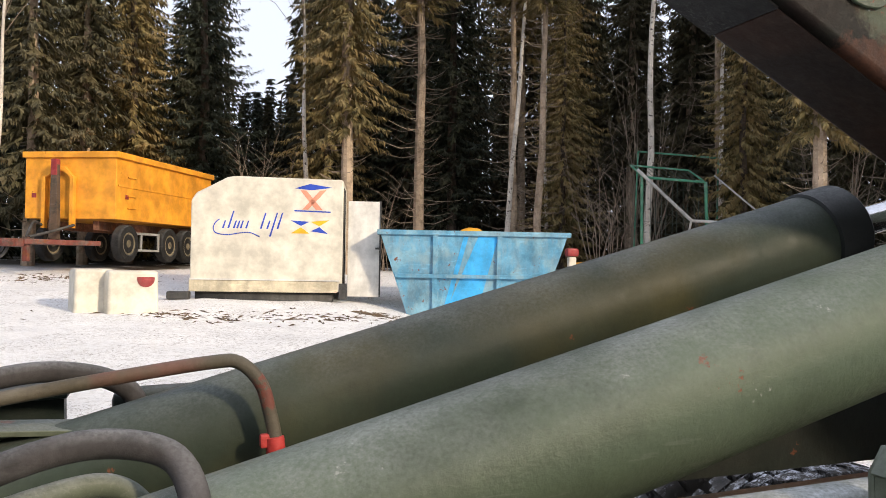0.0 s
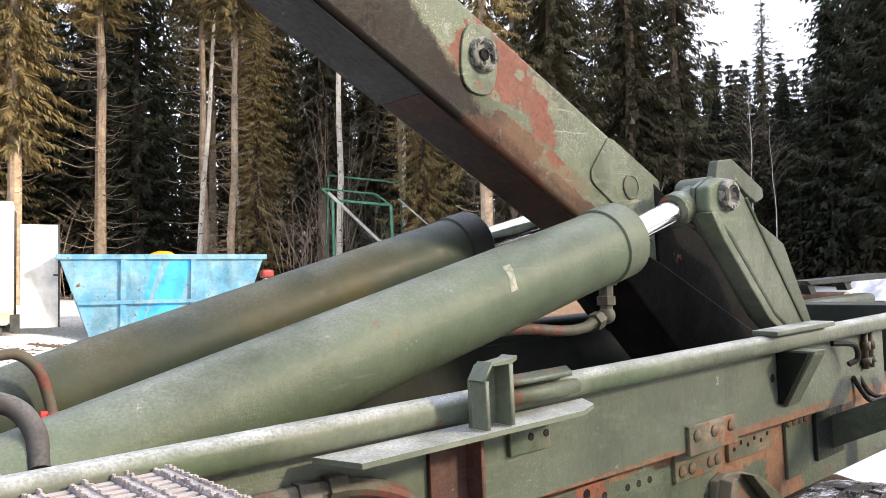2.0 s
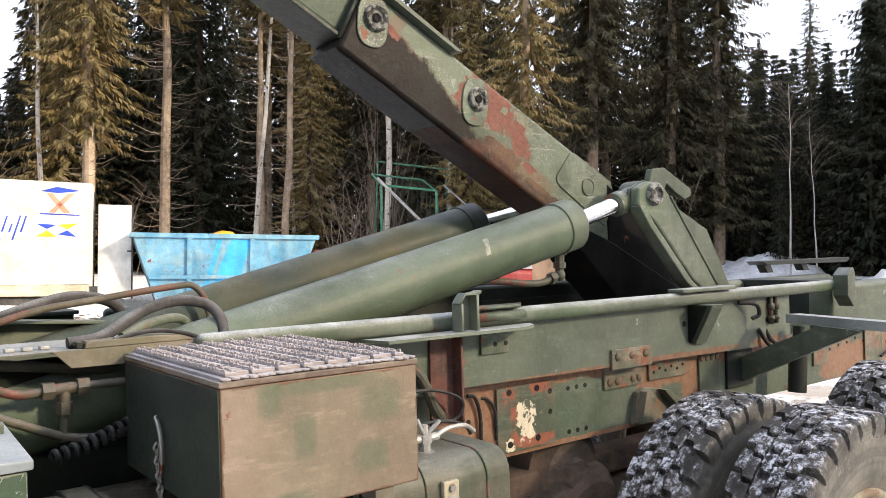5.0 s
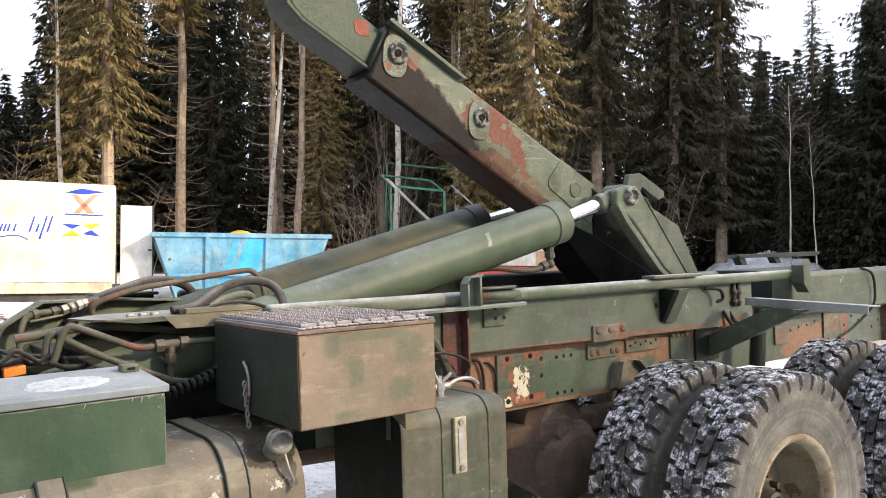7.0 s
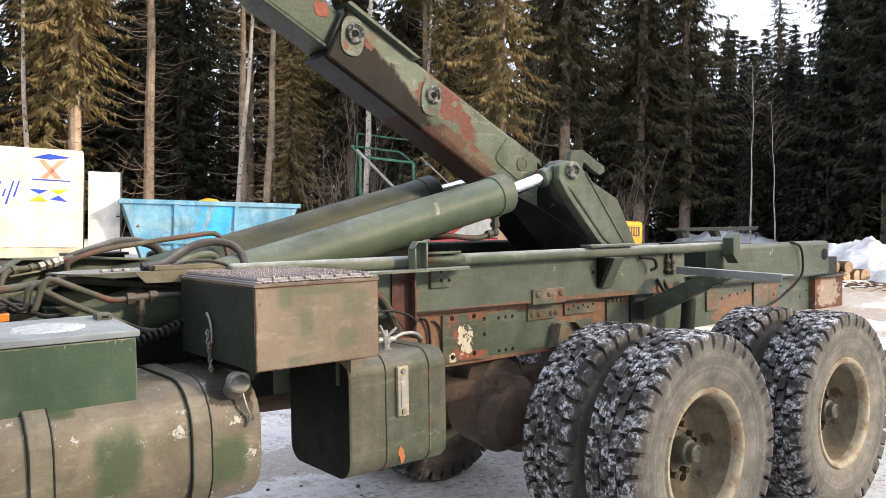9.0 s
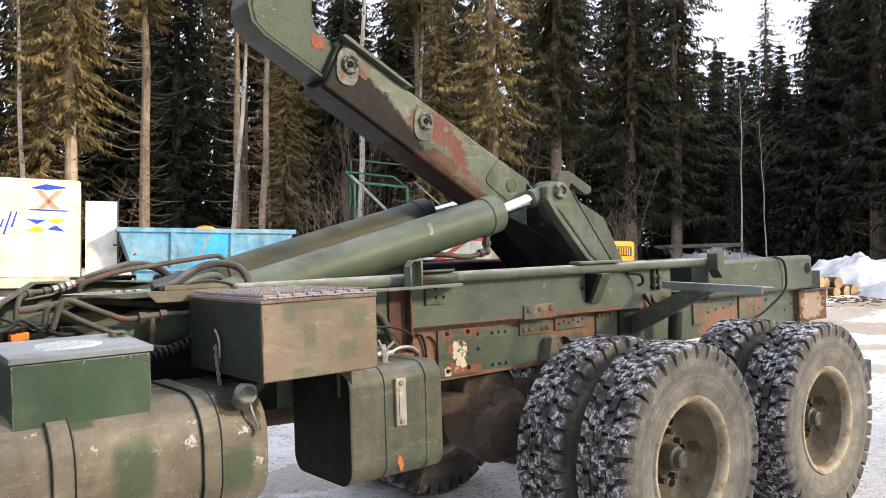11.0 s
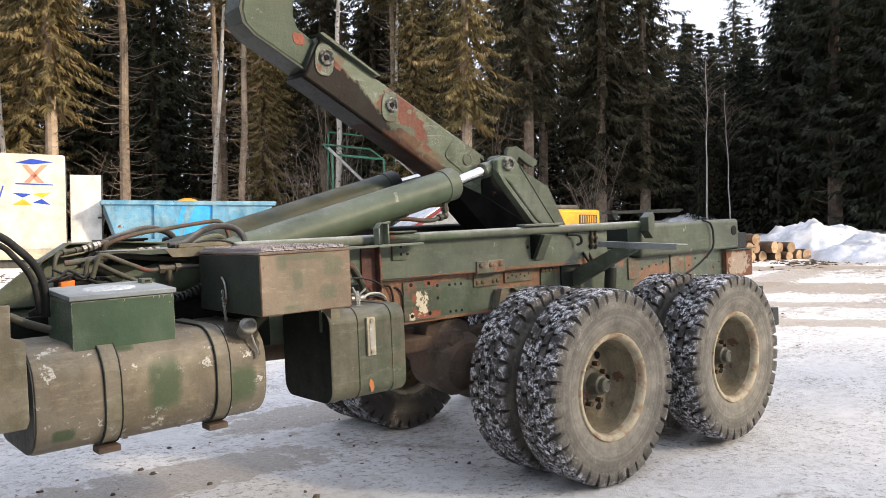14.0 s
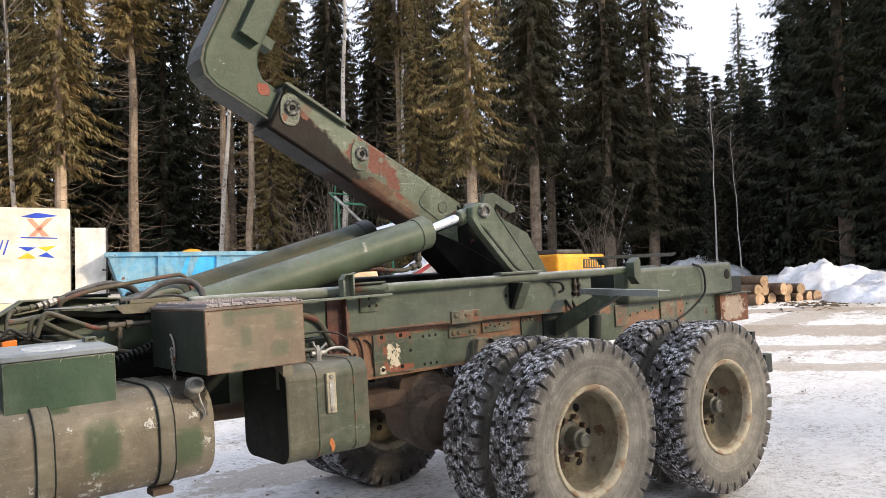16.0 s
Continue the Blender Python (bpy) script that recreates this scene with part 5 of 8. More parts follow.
add_tube(bm, [(-2.211, -0.570, 1.413), (-2.216, -0.580, 1.412), (-2.219, -0.607, 1.397), (-2.219, -0.622, 1.365), (-2.218, -0.620, 1.315), (-2.217, -0.608, 1.285)], 0.0055, 8)
part("chain_hook", bm, M["steel"], box)
bm = B()
add_prism(bm, [(-0.94, 1.20), (-0.94, 1.249), (-0.86, 1.249), (-0.86, 1.235)], -1.85, -1.80, "x")
part("box_bracket", bm, M["tan"], box)


def rounded_tank(x0, x1, y0, y1, z0, z1, r, mat, name, lab):
    """A sheet tank with well-rounded long edges and slightly raised end rims."""
    pts = []
    for cy, cz, a0 in ((y1 - r, z1 - r, 0), (y0 + r, z1 - r, 90), (y0 + r, z0 + r, 180), (y1 - r, z0 + r, 270)):
        pts += [(cy + r * math.cos(radians(a0 + k * 15)), cz + r * math.sin(radians(a0 + k * 15))) for k in range(7)]
    bm = B()
    add_prism(bm, pts, x0, x1, "x")
    ends = [e for e in bm.edges if abs(e.verts[0].co.x - e.verts[1].co.x) < 1e-6]
    bmesh.ops.bevel(bm, geom=ends, offset=0.012, segments=2, profile=0.5, affect="EDGES")
    ob = part(name, bm, mat, truck, lab)
    return ob, pts


def strap(tank, pts, x, w, mat, grow=0.006):
    cy = sum(p[0] for p in pts) / len(pts)
    cz = sum(p[1] for p in pts) / len(pts)
    out = [(p[0] + grow * (1 if p[0] > cy else -1), p[1] + grow * (1 if p[1] > cz else -1)) for p in pts]
    bm = B()
    add_prism(bm, out, x - w / 2, x + w / 2, "x", bev=0.002, seg=1)
    return part("strap", bm, mat, tank)


# hydraulic tank
ht, pts = rounded_tank(-1.722, -1.243, -0.72, -0.26, 0.735, 1.207, 0.075, surface("olive_grey_tank_paint", (0.095, 0.093, 0.064), (0.055, 0.068, 0.042), 3.0, dust=0.22, rust=0.08, frost=0.3, chips=0.5), "hydraulic_tank", "olive grey hydraulic oil tank with sight glass")
# dark sheet over the tank's end, painting in the shade there
bm = B()
add_prism(bm, pts, -1.724, -1.7222, "x")
part("tank_end", bm, M["shaded_green"], ht)
for x in (-1.55, -1.335):
    strap(ht, pts, x, 0.008, M["rusty_green"], 0.004)
bm = B()
add_box(bm, -1.502, -1.449, -0.735, -0.718, 0.955, 1.155, bev=0.004)
sg = part("sight_glass", bm, M["glass_strip"], ht, "aged yellow sight glass strip in a metal frame")
bm = B()
add_box(bm, -1.488, -1.463, -0.738, -0.7352, 0.992, 1.115)
part("glass", bm, M["zinc"], sg)
for z in (0.974, 1.136):
    bm = B()
    add_cyl(bm, (-1.4755, -0.742, z), (-1.4755, -0.734, z), 0.011, seg=6)
    part("bolt", bm, M["steel"], sg)
bm = B()
add_cyl(bm, (-1.40, -0.45, 1.205), (-1.40, -0.45, 1.245), 0.022, seg=14)
add_cyl(bm, (-1.40, -0.45, 1.225), (-1.40, -0.45, 1.243), 0.030, seg=6)
add_cyl(bm, (-1.47, -0.45, 1.205), (-1.47, -0.45, 1.265), 0.014, seg=8)
add_cyl(bm, (-1.49, -0.45, 1.25), (-1.38, -0.45, 1.25), 0.010, seg=8)
part("pipe_fitting", bm, M["pipe"], ht)
# tap with its two levers on top of the oil tank
bm = B()
add_turned(bm, (-1.462, -0.595, 1.196), (-1.462, -0.595, 1.30), [(0, 0.030), (0.012, 0.030), (0.014, 0.017), (0.034, 0.017), (0.036, 0.022), (0.058, 0.022), (0.060, 0.012), (0.088, 0.010)], 8)
add_cyl(bm, (-1.50, -0.595, 1.245), (-1.415, -0.595, 1.245), 0.012, seg=8)
tap = part("tap", bm, M["zinc"], ht, "dull zinc tap")
for dx, dz in ((-0.030, 0.030), (0.032, 0.022)):
    bm = B()
    add_tube(bm, [(-1.462 + 0.3 * dx, -0.60, 1.262), (-1.462 + dx, -0.612, 1.262 + dz), (-1.462 + 1.3 * dx, -0.615, 1.262 + 1.5 * dz)], 0.006, 8)
    part("lever", bm, M["zinc"], tap)
bm = B()
add_tube(bm, [(-1.43, -0.60, 1.245), (-1.38, -0.60, 1.262), (-1.30, -0.58, 1.255), (-1.24, -0.55, 1.225)], 0.007, 8)
part("pipe", bm, M["zinc"], tap)
bm = B()
add_prism(bm, [(-1.73, 1.10), (-1.722, 1.10), (-1.722, 1.215), (-1.73, 1.215)], -0.66, -0.64)
part("tank_tab", bm, M["green"], ht)
bm = B()
random.seed(4)
add_prism(bm, [(-1.48 + 0.02 * math.cos(t) * random.uniform(.4, 1.2), 0.80 + 0.035 * math.sin(t) * random.uniform(.4, 1.2)) for t in [i * 0.63 for i in range(10)]], -0.7225, -0.7203)
part("rust_spot", bm, surface("orange_rust", (0.42, 0.15, 0.05), dust=0.1, rough=0.8), ht)

# fuel tank
ft, pts = rounded_tank(-3.10, -2.12, -0.80, -0.16, 0.775, 1.205, 0.165, M["tan_tank"], "fuel_tank", "tan and green camouflaged fuel tank with scraped paint")
bm = B()
add_prism(bm, [(p[0] * 0.98 - 0.009, p[1] * 0.98 + 0.020) for p in pts], -3.104, -3.1005, "x")
part("tank_end", bm, surface("black_scuffed_tank_end", (0.02, 0.022, 0.02), dust=0.3, rough=0.6, chips=0.9), ft)
for x in (-2.81, -2.335):
    strap(ft, pts, x, 0.062, M["tan"], 0.008)
    for dx in (-0.033, 0.033):
        strap(ft, pts, x + dx, 0.006, M["dark_green"], 0.010)
    bm = B()
    add_box(bm, x - 0.05, x + 0.04, -0.74, -0.66, 0.745, 0.772, bev=0.004)
    part("strap_bolt", bm, M["axle"], ft)
bm = B()
add_cyl(bm, (-2.20, -0.745, 1.16), (-2.205, -0.80, 1.20), 0.034, seg=24)
cap = part("filler_neck", bm, M["tan"], ft)
bm = B()
add_turned(bm, (-2.204, -0.793, 1.195), (-2.209, -0.830, 1.222), [(0, 0.040), (0.012, 0.041), (0.018, 0.037), (0.020, 0.030), (0.016, 0.027), (0.018, 0.001)], 24)
part("filler_cap", bm, surface("frosted_filler_cap", (0.20, 0.19, 0.16), (0.12, 0.12, 0.10), 20.0, dust=0.4, frost=0.6, rough=0.6), cap, "frosted grey filler cap")
bm = B()
add_tube(bm, [(-2.203 + 0.034 * math.cos(t), -0.802 - 0.012 * math.sin(t), 1.20 + 0.032 * math.sin(t)) for t in [k * 0.4 for k in range(17)]], 0.006, 6, 1)
add_tube(bm, [(-2.19, -0.80, 1.16), (-2.185, -0.815, 1.12), (-2.17, -0.812, 1.08), (-2.18, -0.81, 1.05)], 0.005, 6)
part("cap_ring", bm, M["steel"], cap)

# battery box with its lid, which rises a little to the rear
bm = B()
add_prism(bm, [(-0.727, 1.160), (-0.39, 1.160), (-0.39, 1.392), (-0.727, 1.374)], -2.932, -2.510, "x", bev=0.004)
bb = part("battery_box", bm, worn_edges(M["mid_green"], (-2.932, -0.727, 1.160), (-2.510, -0.39, 1.374), (0.17, 0.18, 0.14), 0.006), truck, "deep green battery box with a frosted lid")
bm = B()
add_prism(bm, [(-0.735, 1.377), (-0.735, 1.398), (-0.382, 1.419), (-0.382, 1.398)], -2.940, -2.500, "x", bev=0.004)
lid = part("lid", bm, surface("frosted_grey_lid", (0.19, 0.22, 0.235), (0.23, 0.26, 0.275), 2, dust=0.08, frost=0.75, rough=0.5, bump=0.05, scuff=0.1, grime=0.15), bb, "frosted grey-green lid")
bm = B()
random.seed(2)
ring = [(math.cos(t) * random.uniform(.88, 1.08), math.sin(t) * random.uniform(.88, 1.08)) for t in [k * 0.21 for k in range(30)]]
lo = [(-2.735 + 0.112 * a, -0.575 + 0.085 * b) for a, b in ring]
hi = [(-2.735 + 0.102 * a, -0.575 + 0.076 * b) for a, b in ring]
n = len(ring)
tilt = lambda y: 1.398 + (y + 0.735) * 0.0595
add_verts(bm, [(x, y, tilt(y) - 0.001) for x, y in lo] + [(x, y, tilt(y) + 0.005) for x, y in hi], [tuple(range(n, 2 * n))] + [(k, (k + 1) % n, n + (k + 1) % n, n + k) for k in range(n)])
part("frost_patch", bm, surface("crusted_frost", (0.58, 0.62, 0.66), (0.30, 0.33, 0.35), 70.0, 0.52, 0.66, dust=0.0, frost=1.0, rough=0.8, bump=0.8), lid, "thin crust of frozen snow")
bm = B()
add_box(bm, -2.565, -2.515, -0.505, -0.455, 1.411, 1.434, bev=0.004)
latch = part("lid_latch", bm, M["green"], lid)
bm = B()
add_box(bm, -2.550, -2.528, -0.507, -0.504, 1.419, 1.426)
part("latch_slot", bm, M["hole"], latch)
# pale drips under the lid
random.seed(14)
bm = B()
for x in (-2.93, -2.72, -2.60, -2.575, -2.555, -2.52):
    h = random.uniform(0.006, 0.018)
    add_prism(bm, [(x, 1.370), (x + 0.003, 1.370), (x + 0.001 - 0.006 * random.random(), 1.370 - h)], -0.7295, -0.7265)
part("paint_drip", bm, M["zinc"], bb)
bm = B()
add_box(bm, -2.9, -2.6, -0.60, -0.25, 1.13, 1.16)
part("box_carrier", bm, M["dark_green"], bb)

# front mudguard end and bracket
bm = B()
add_prism(bm, [(-3.9, 0.926), (-3.145, 0.931), (-3.134, 0.96), (-3.134, 1.255), (-3.181, 1.275), (-3.178, 1.395), (-3.9, 1.41)], -0.86, -0.84, bev=0.003)
add_box(bm, -3.9, -3.16, -0.84, -0.5, 0.93, 0.95)
add_prism(bm, [(-0.84, 0.95), (-0.82, 0.95), (-0.82, 1.39), (-0.84, 1.39)], -3.19, -3.178, "x")
part("front_mudguard", bm, M["tan"], truck, "tan painted front mudguard panel")

# ---- pipes, hoses and the front of the subframe ----
def pipe(name, pts, r, mat, label="", seg=10, n=6):
    bm = B()
    add_tube(bm, pts, r, seg, n)
    return part(name, bm, mat, truck, label)


M["cold_hose"] = surface("grey_weathered_hose", (0.034, 0.031, 0.031), (0.022, 0.021, 0.021), 14.0, dust=0.35, dust_col=(0.13, 0.12, 0.12), rough=0.75, frost=0.5)
M["rusty_pipe"] = surface("rusty_bent_pipe", (0.085, 0.072, 0.050), (0.130, 0.064, 0.048), 7.0, 0.50, 0.60, dust=0.2, rust=0.45, rust_col=(0.20, 0.07, 0.05), rust_scale=5.0, rough=0.55)
PIPES = [
    ("bent_pipe", [(-2.436, 0.32, 1.507), (-2.438, 0.32, 1.52), (-2.452, 0.32, 1.552), (-2.439, 0.31, 1.582), (-2.378, 0.3, 1.608), (-2.269, 0.3, 1.635), (-2.156, 0.3, 1.65), (-1.996, 0.30, 1.671), (-1.850, 0.29, 1.688), (-1.805, 0.285, 1.685), (-1.772, 0.28, 1.650), (-1.758, 0.275, 1.60), (-1.750, 0.27, 1.55), (-1.748, 0.26, 1.49)], 0.0115, M["rusty_pipe"]),
    ("rubber_hose", [(-2.33, -0.25, 1.57), (-2.267, -0.245, 1.575), (-2.225, -0.22, 1.585), (-2.162, -0.18, 1.614), (-2.081, -0.14, 1.645), (-1.995, -0.12, 1.658), (-1.919, -0.13, 1.643), (-1.892, -0.17, 1.604), (-1.897, -0.21, 1.551)], 0.0165, M["cold_hose"]),
    ("rubber_hose", [(-2.181, -0.2, 1.57), (-2.112, -0.16, 1.595), (-2.015, -0.1, 1.606), (-1.968, -0.08, 1.595), (-1.934, -0.08, 1.56)], 0.014, M["green"]),
    ("rubber_hose", [(-2.56, 0.41, 1.42), (-2.50, 0.40, 1.52), (-2.429, 0.40, 1.588), (-2.318, 0.4, 1.631), (-2.193, 0.48, 1.657), (-2.109, 0.52, 1.658), (-2.028, 0.54, 1.639), (-1.98, 0.55, 1.604), (-1.964, 0.55, 1.55)], 0.019, M["cold_hose"]),
    ("oil_pipe", [(-2.7, 0.36, 1.381), (-2.7, 0.36, 1.407), (-2.696, 0.36, 1.487), (-2.676, 0.37, 1.537), (-2.643, 0.37, 1.554), (-2.576, 0.38, 1.56), (-2.51, 0.38, 1.571), (-2.464, 0.38, 1.584), (-2.411, 0.38, 1.596)], 0.012, M["pipe"]),
    ("oil_pipe", [(-2.707, -0.28, 1.441), (-2.698, -0.28, 1.466), (-2.684, -0.28, 1.509), (-2.669, -0.28, 1.536), (-2.64, -0.28, 1.54), (-2.522, -0.28, 1.487), (-2.452, -0.28, 1.459), (-2.379, -0.28, 1.459), (-2.303, -0.28, 1.463), (-2.10, -0.28, 1.462)], 0.0115, M["pipe"]),
    ("oil_pipe", [(-2.73, -0.25, 1.432), (-2.725, -0.25, 1.458), (-2.719, -0.25, 1.501), (-2.704, -0.25, 1.521), (-2.683, -0.25, 1.512), (-2.612, -0.26, 1.469), (-2.53, -0.27, 1.425), (-2.445, -0.28, 1.385), (-2.354, -0.28, 1.343), (-2.277, -0.28, 1.328), (-2.15, -0.28, 1.332)], 0.0115, M["pipe"]),
    ("oil_pipe", [(-2.80, -0.2, 1.512), (-2.73, -0.2, 1.518), (-2.681, -0.2, 1.525), (-2.597, -0.2, 1.532), (-2.509, -0.2, 1.529), (-2.343, -0.2, 1.506), (-2.204, -0.2, 1.485)], 0.014, M["pipe"]),
    ("rubber_hose", [(-3.4, -0.45, 1.78), (-3.141, -0.45, 1.665), (-3.048, -0.45, 1.593), (-2.985, -0.45, 1.517), (-2.955, -0.45, 1.43), (-2.95, -0.44, 1.30)], 0.016, M["black"]),
    ("rubber_hose", [(-3.4, -0.52, 1.40), (-3.2, -0.5, 1.36), (-3.105, -0.5, 1.321), (-3.041, -0.5, 1.286), (-2.955, -0.5, 1.25)], 0.017, M["pipe"]),
    ("rubber_hose", [(-3.4, -0.42, 1.72), (-3.143, -0.45, 1.627), (-3.061, -0.45, 1.558), (-3.0, -0.46, 1.456), (-2.98, -0.46, 1.32)], 0.012, M["black"]),
    ("cable", [(-1.75, -0.30, 1.37), (-1.60, -0.33, 1.36), (-1.50, -0.36, 1.30), (-1.42, -0.40, 1.22)], 0.020, M["pipe"]),
    ("cable", [(-1.73, -0.30, 1.32), (-1.55, -0.36, 1.335), (-1.45, -0.40, 1.30), (-1.50, -0.42, 1.25), (-1.62, -0.40, 1.24)], 0.006, M["black"]),
    ("cable", [(-1.62, -0.42, 1.25), (-1.45, -0.44, 1.24), (-1.33, -0.40, 1.22), (-1.28, -0.33, 1.10)], 0.006, M["black"]),
    ("cable", [(-1.0, -0.225, 1.26), (-0.97, -0.232, 1.25), (-0.945, -0.23, 1.18), (-0.94, -0.225, 1.06)], 0.007, M["black"]),
    ("cable", [(-2.93, -0.3, 1.43), (-2.848, -0.3, 1.458), (-2.818, -0.3, 1.485), (-2.788, -0.3, 1.472), (-2.75, -0.3, 1.447), (-2.726, -0.3, 1.466)], 0.007, M["black"]),
    ("cable", [(-2.93, -0.26, 1.46), (-2.84, -0.27, 1.445), (-2.80, -0.28, 1.455), (-2.77, -0.26, 1.44), (-2.715, -0.24, 1.433), (-2.66, -0.22, 1.412), (-2.60, -0.2, 1.41)], 0.008, M["black"]),
    ("cable", [(-2.86, -0.22, 1.49), (-2.80, -0.24, 1.462), (-2.76, -0.25, 1.462), (-2.71, -0.24, 1.45)], 0.006, M["black"]),
    ("cable", [(-2.228, -0.29, 1.575), (-2.158, -0.29, 1.588), (-2.095, -0.29, 1.588), (-2.032, -0.3, 1.574), (-1.989, -0.3, 1.556)], 0.006, M["cold_hose"]),
]
for nm, pts_, r_, m_ in PIPES:
    pipe(nm, pts_, r_, m_, seg=14)
for x, z in ((-2.384, 1.460), (-2.303, 1.463)):
    bm = B()
    add_cyl(bm, (x - 0.014, -0.28, z), (x + 0.014, -0.28, z), 0.023, seg=6)
    part("pipe_union", bm, M["pipe"], truck)
bm = B()
add_cyl(bm, (-2.384, -0.28, 1.460), (-2.303, -0.28, 1.463), 0.015, seg=12)
add_cyl(bm, (-2.346, -0.28, 1.460), (-2.347, -0.28, 1.42), 0.014, seg=12)
add_cyl(bm, (-2.347, -0.28, 1.428), (-2.348, -0.28, 1.398), 0.020, seg=6)
add_cyl(bm, (-2.348, -0.28, 1.40), (-2.35, -0.275, 1.33), 0.011, seg=12)
part("tee_union", bm, M["pipe"], truck)
# collars along the upper pipe, the last two of bare zinc
for x, y, z, r, w, m_ in ((-2.643, 0.37, 1.554, 0.018, 0.010, M["pipe"]), (-2.576, 0.38, 1.560, 0.018, 0.010, M["pipe"]), (-2.540, 0.38, 1.564, 0.021, 0.011, M["steel"]),
                         (-2.514, 0.38, 1.570, 0.023, 0.010, M["steel"]), (-2.487, 0.38, 1.578, 0.021, 0.010, M["zinc"]), (-2.465, 0.38, 1.584, 0.017, 0.009, M["zinc"])):
    bm = B()
    add_cyl(bm, (x - w, y - 0.004, z - 0.003), (x + w, y + 0.004, z + 0.003), r, seg=6)
    part("pipe_union", bm, m_, truck)
bm = B()
add_prism(bm, [(-2.665, 1.531), (-2.550, 1.548), (-2.550, 1.541), (-2.665, 1.524)], 0.34, 0.39, bev=0.002)
part("pipe_tray", bm, M["tan"], truck)
bm = B()
add_turned(bm, (-2.436, 0.32, 1.490), (-2.439, 0.32, 1.535), [(0, 0.026), (0.012, 0.026), (0.014, 0.019), (0.032, 0.019), (0.036, 0.013)], 6)
part("pipe_union", bm, M["rusty_pipe"], truck)
bm = B()
add_turned(bm, (-1.752, 0.271, 1.562), (-1.750, 0.269, 1.535), [(0, 0.013), (0.001, 0.016), (0.026, 0.016), (0.027, 0.013)], 12)
add_box(bm, -1.776, -1.760, 0.262, 0.278, 1.545, 1.568, bev=0.004)
part("red_clamp", bm, surface("red_clamp_paint", (0.42, 0.035, 0.03), dust=0.1, rough=0.5), truck, "small red pipe clamp")
# coiled air line
bm = B()
add_tube(bm, [(-2.385 + 0.20 * k / 140, -0.32 + 0.016 * math.cos(k * 0.42), 1.300 + 0.065 * (k / 140) ** 1.3 + 0.016 * math.sin(k * 0.42)) for k in range(141)], 0.0075, 7, 1)
part("coiled_air_line", bm, M["black"], truck)
# front cross plates
bm = B()
add_prism(bm, [(-3.6, 1.15), (-3.1, 1.25), (-2.864, 1.433), (-2.751, 1.512), (-2.614, 1.594), (-2.342, 1.591), (-1.9, 1.560), (-1.9, 1.30), (-2.9, 1.12)], 0.44, 0.46, bev=0.004)
add_prism(bm, [(-2.77, 1.500), (-2.751, 1.516), (-2.614, 1.600), (-2.342, 1.597), (-1.9, 1.566), (-1.9, 1.556), (-2.342, 1.587), (-2.612, 1.590), (-2.746, 1.506)], 0.38, 0.48, bev=0.002)
part("front_gusset", bm, M["green"], truck)
bm = B()
add_box(bm, -2.37, -2.10, 0.62, 0.80, 1.592, 1.606, bev=0.004)
add_box(bm, -2.36, -2.11, 0.66, 0.70, 1.30, 1.594)
part("far_bracket", bm, M["dark_green"], truck)
# inner plate: dirty, and darkened for the shade between the rails
bm = B()
add_prism(bm, [(-2.95, 1.30), (-2.80, 1.399), (-2.716, 1.426), (-2.623, 1.498), (-2.575, 1.525), (-1.95, 1.535), (-1.95, 1.16), (-2.95, 1.16)], -0.16, -0.14, bev=0.003)
ig = part("inner_gusset", bm, M["shaded_green"], truck)
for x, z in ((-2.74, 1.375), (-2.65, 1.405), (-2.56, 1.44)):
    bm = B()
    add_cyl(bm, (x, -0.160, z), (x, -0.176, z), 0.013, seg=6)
    part("bolt", bm, M["shaded_green"], ig)
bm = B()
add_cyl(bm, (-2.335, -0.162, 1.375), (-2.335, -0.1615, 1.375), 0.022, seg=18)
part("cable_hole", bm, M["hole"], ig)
# floor of the bay between the rails, darkened for the shade inside
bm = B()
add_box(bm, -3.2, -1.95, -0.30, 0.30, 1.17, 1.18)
part("bay_floor", bm, M["shaded_green"], truck)
# cover sheet with a turned-down front lip, and the tan batten on it
bm = B()
add_prism(bm, [(-2.63, -0.10), (-2.58, -0.26), (-2.55, -0.295), (-1.95, -0.295), (-1.95, 0.02), (-2.50, 0.02)], 1.552, 1.558, "z", bev=0.001)
cp = part("cover_plate", bm, surface("frosted_olive_sheet", (0.11, 0.115, 0.085), (0.15, 0.14, 0.11), 5.0, dust=0.3, frost=0.9, rough=0.6), truck, "olive cover sheet with frost")
bm = B()
add_prism(bm, [(-2.376, 1.558), (-2.333, 1.513), (-1.95, 1.510), (-1.95, 1.558)], -0.303, -0.296, bev=0.001)
part("front_lip", bm, M["tan"], cp)
bm = B()
add_prism(bm, [(-2.30, 1.5585), (-2.296, 1.577), (-2.12, 1.578), (-2.03, 1.574), (-2.015, 1.566), (-2.02, 1.5585)], -0.300, -0.235, bev=0.003)
part("batten", bm, M["tan"], cp)
bm = B()
add_box(bm, -2.318, -2.302, -0.290, -0.262, 1.5585, 1.576, bev=0.003)
add_cyl(bm, (-2.322, -0.276, 1.567), (-2.300, -0.276, 1.567), 0.005, seg=8)
part("hinge_lug", bm, M["dark_green"], cp)
for x in (-2.47, -2.43, -2.39):
    bm = B()
    add_box(bm, x, x + 0.022, -0.235, -0.205, 1.5585, 1.568, bev=0.002)
    part("clip", bm, M["zinc"], cp)
bm = B()
add_prism(bm, [(-2.845, 1.404), (-2.845, 1.432), (-2.785, 1.439), (-2.785, 1.412)], -0.29, -0.24, bev=0.004)
lamp = part("side_marker_lamp", bm, M["orange_lens"], truck, "orange side marker lamp")
bm = B()
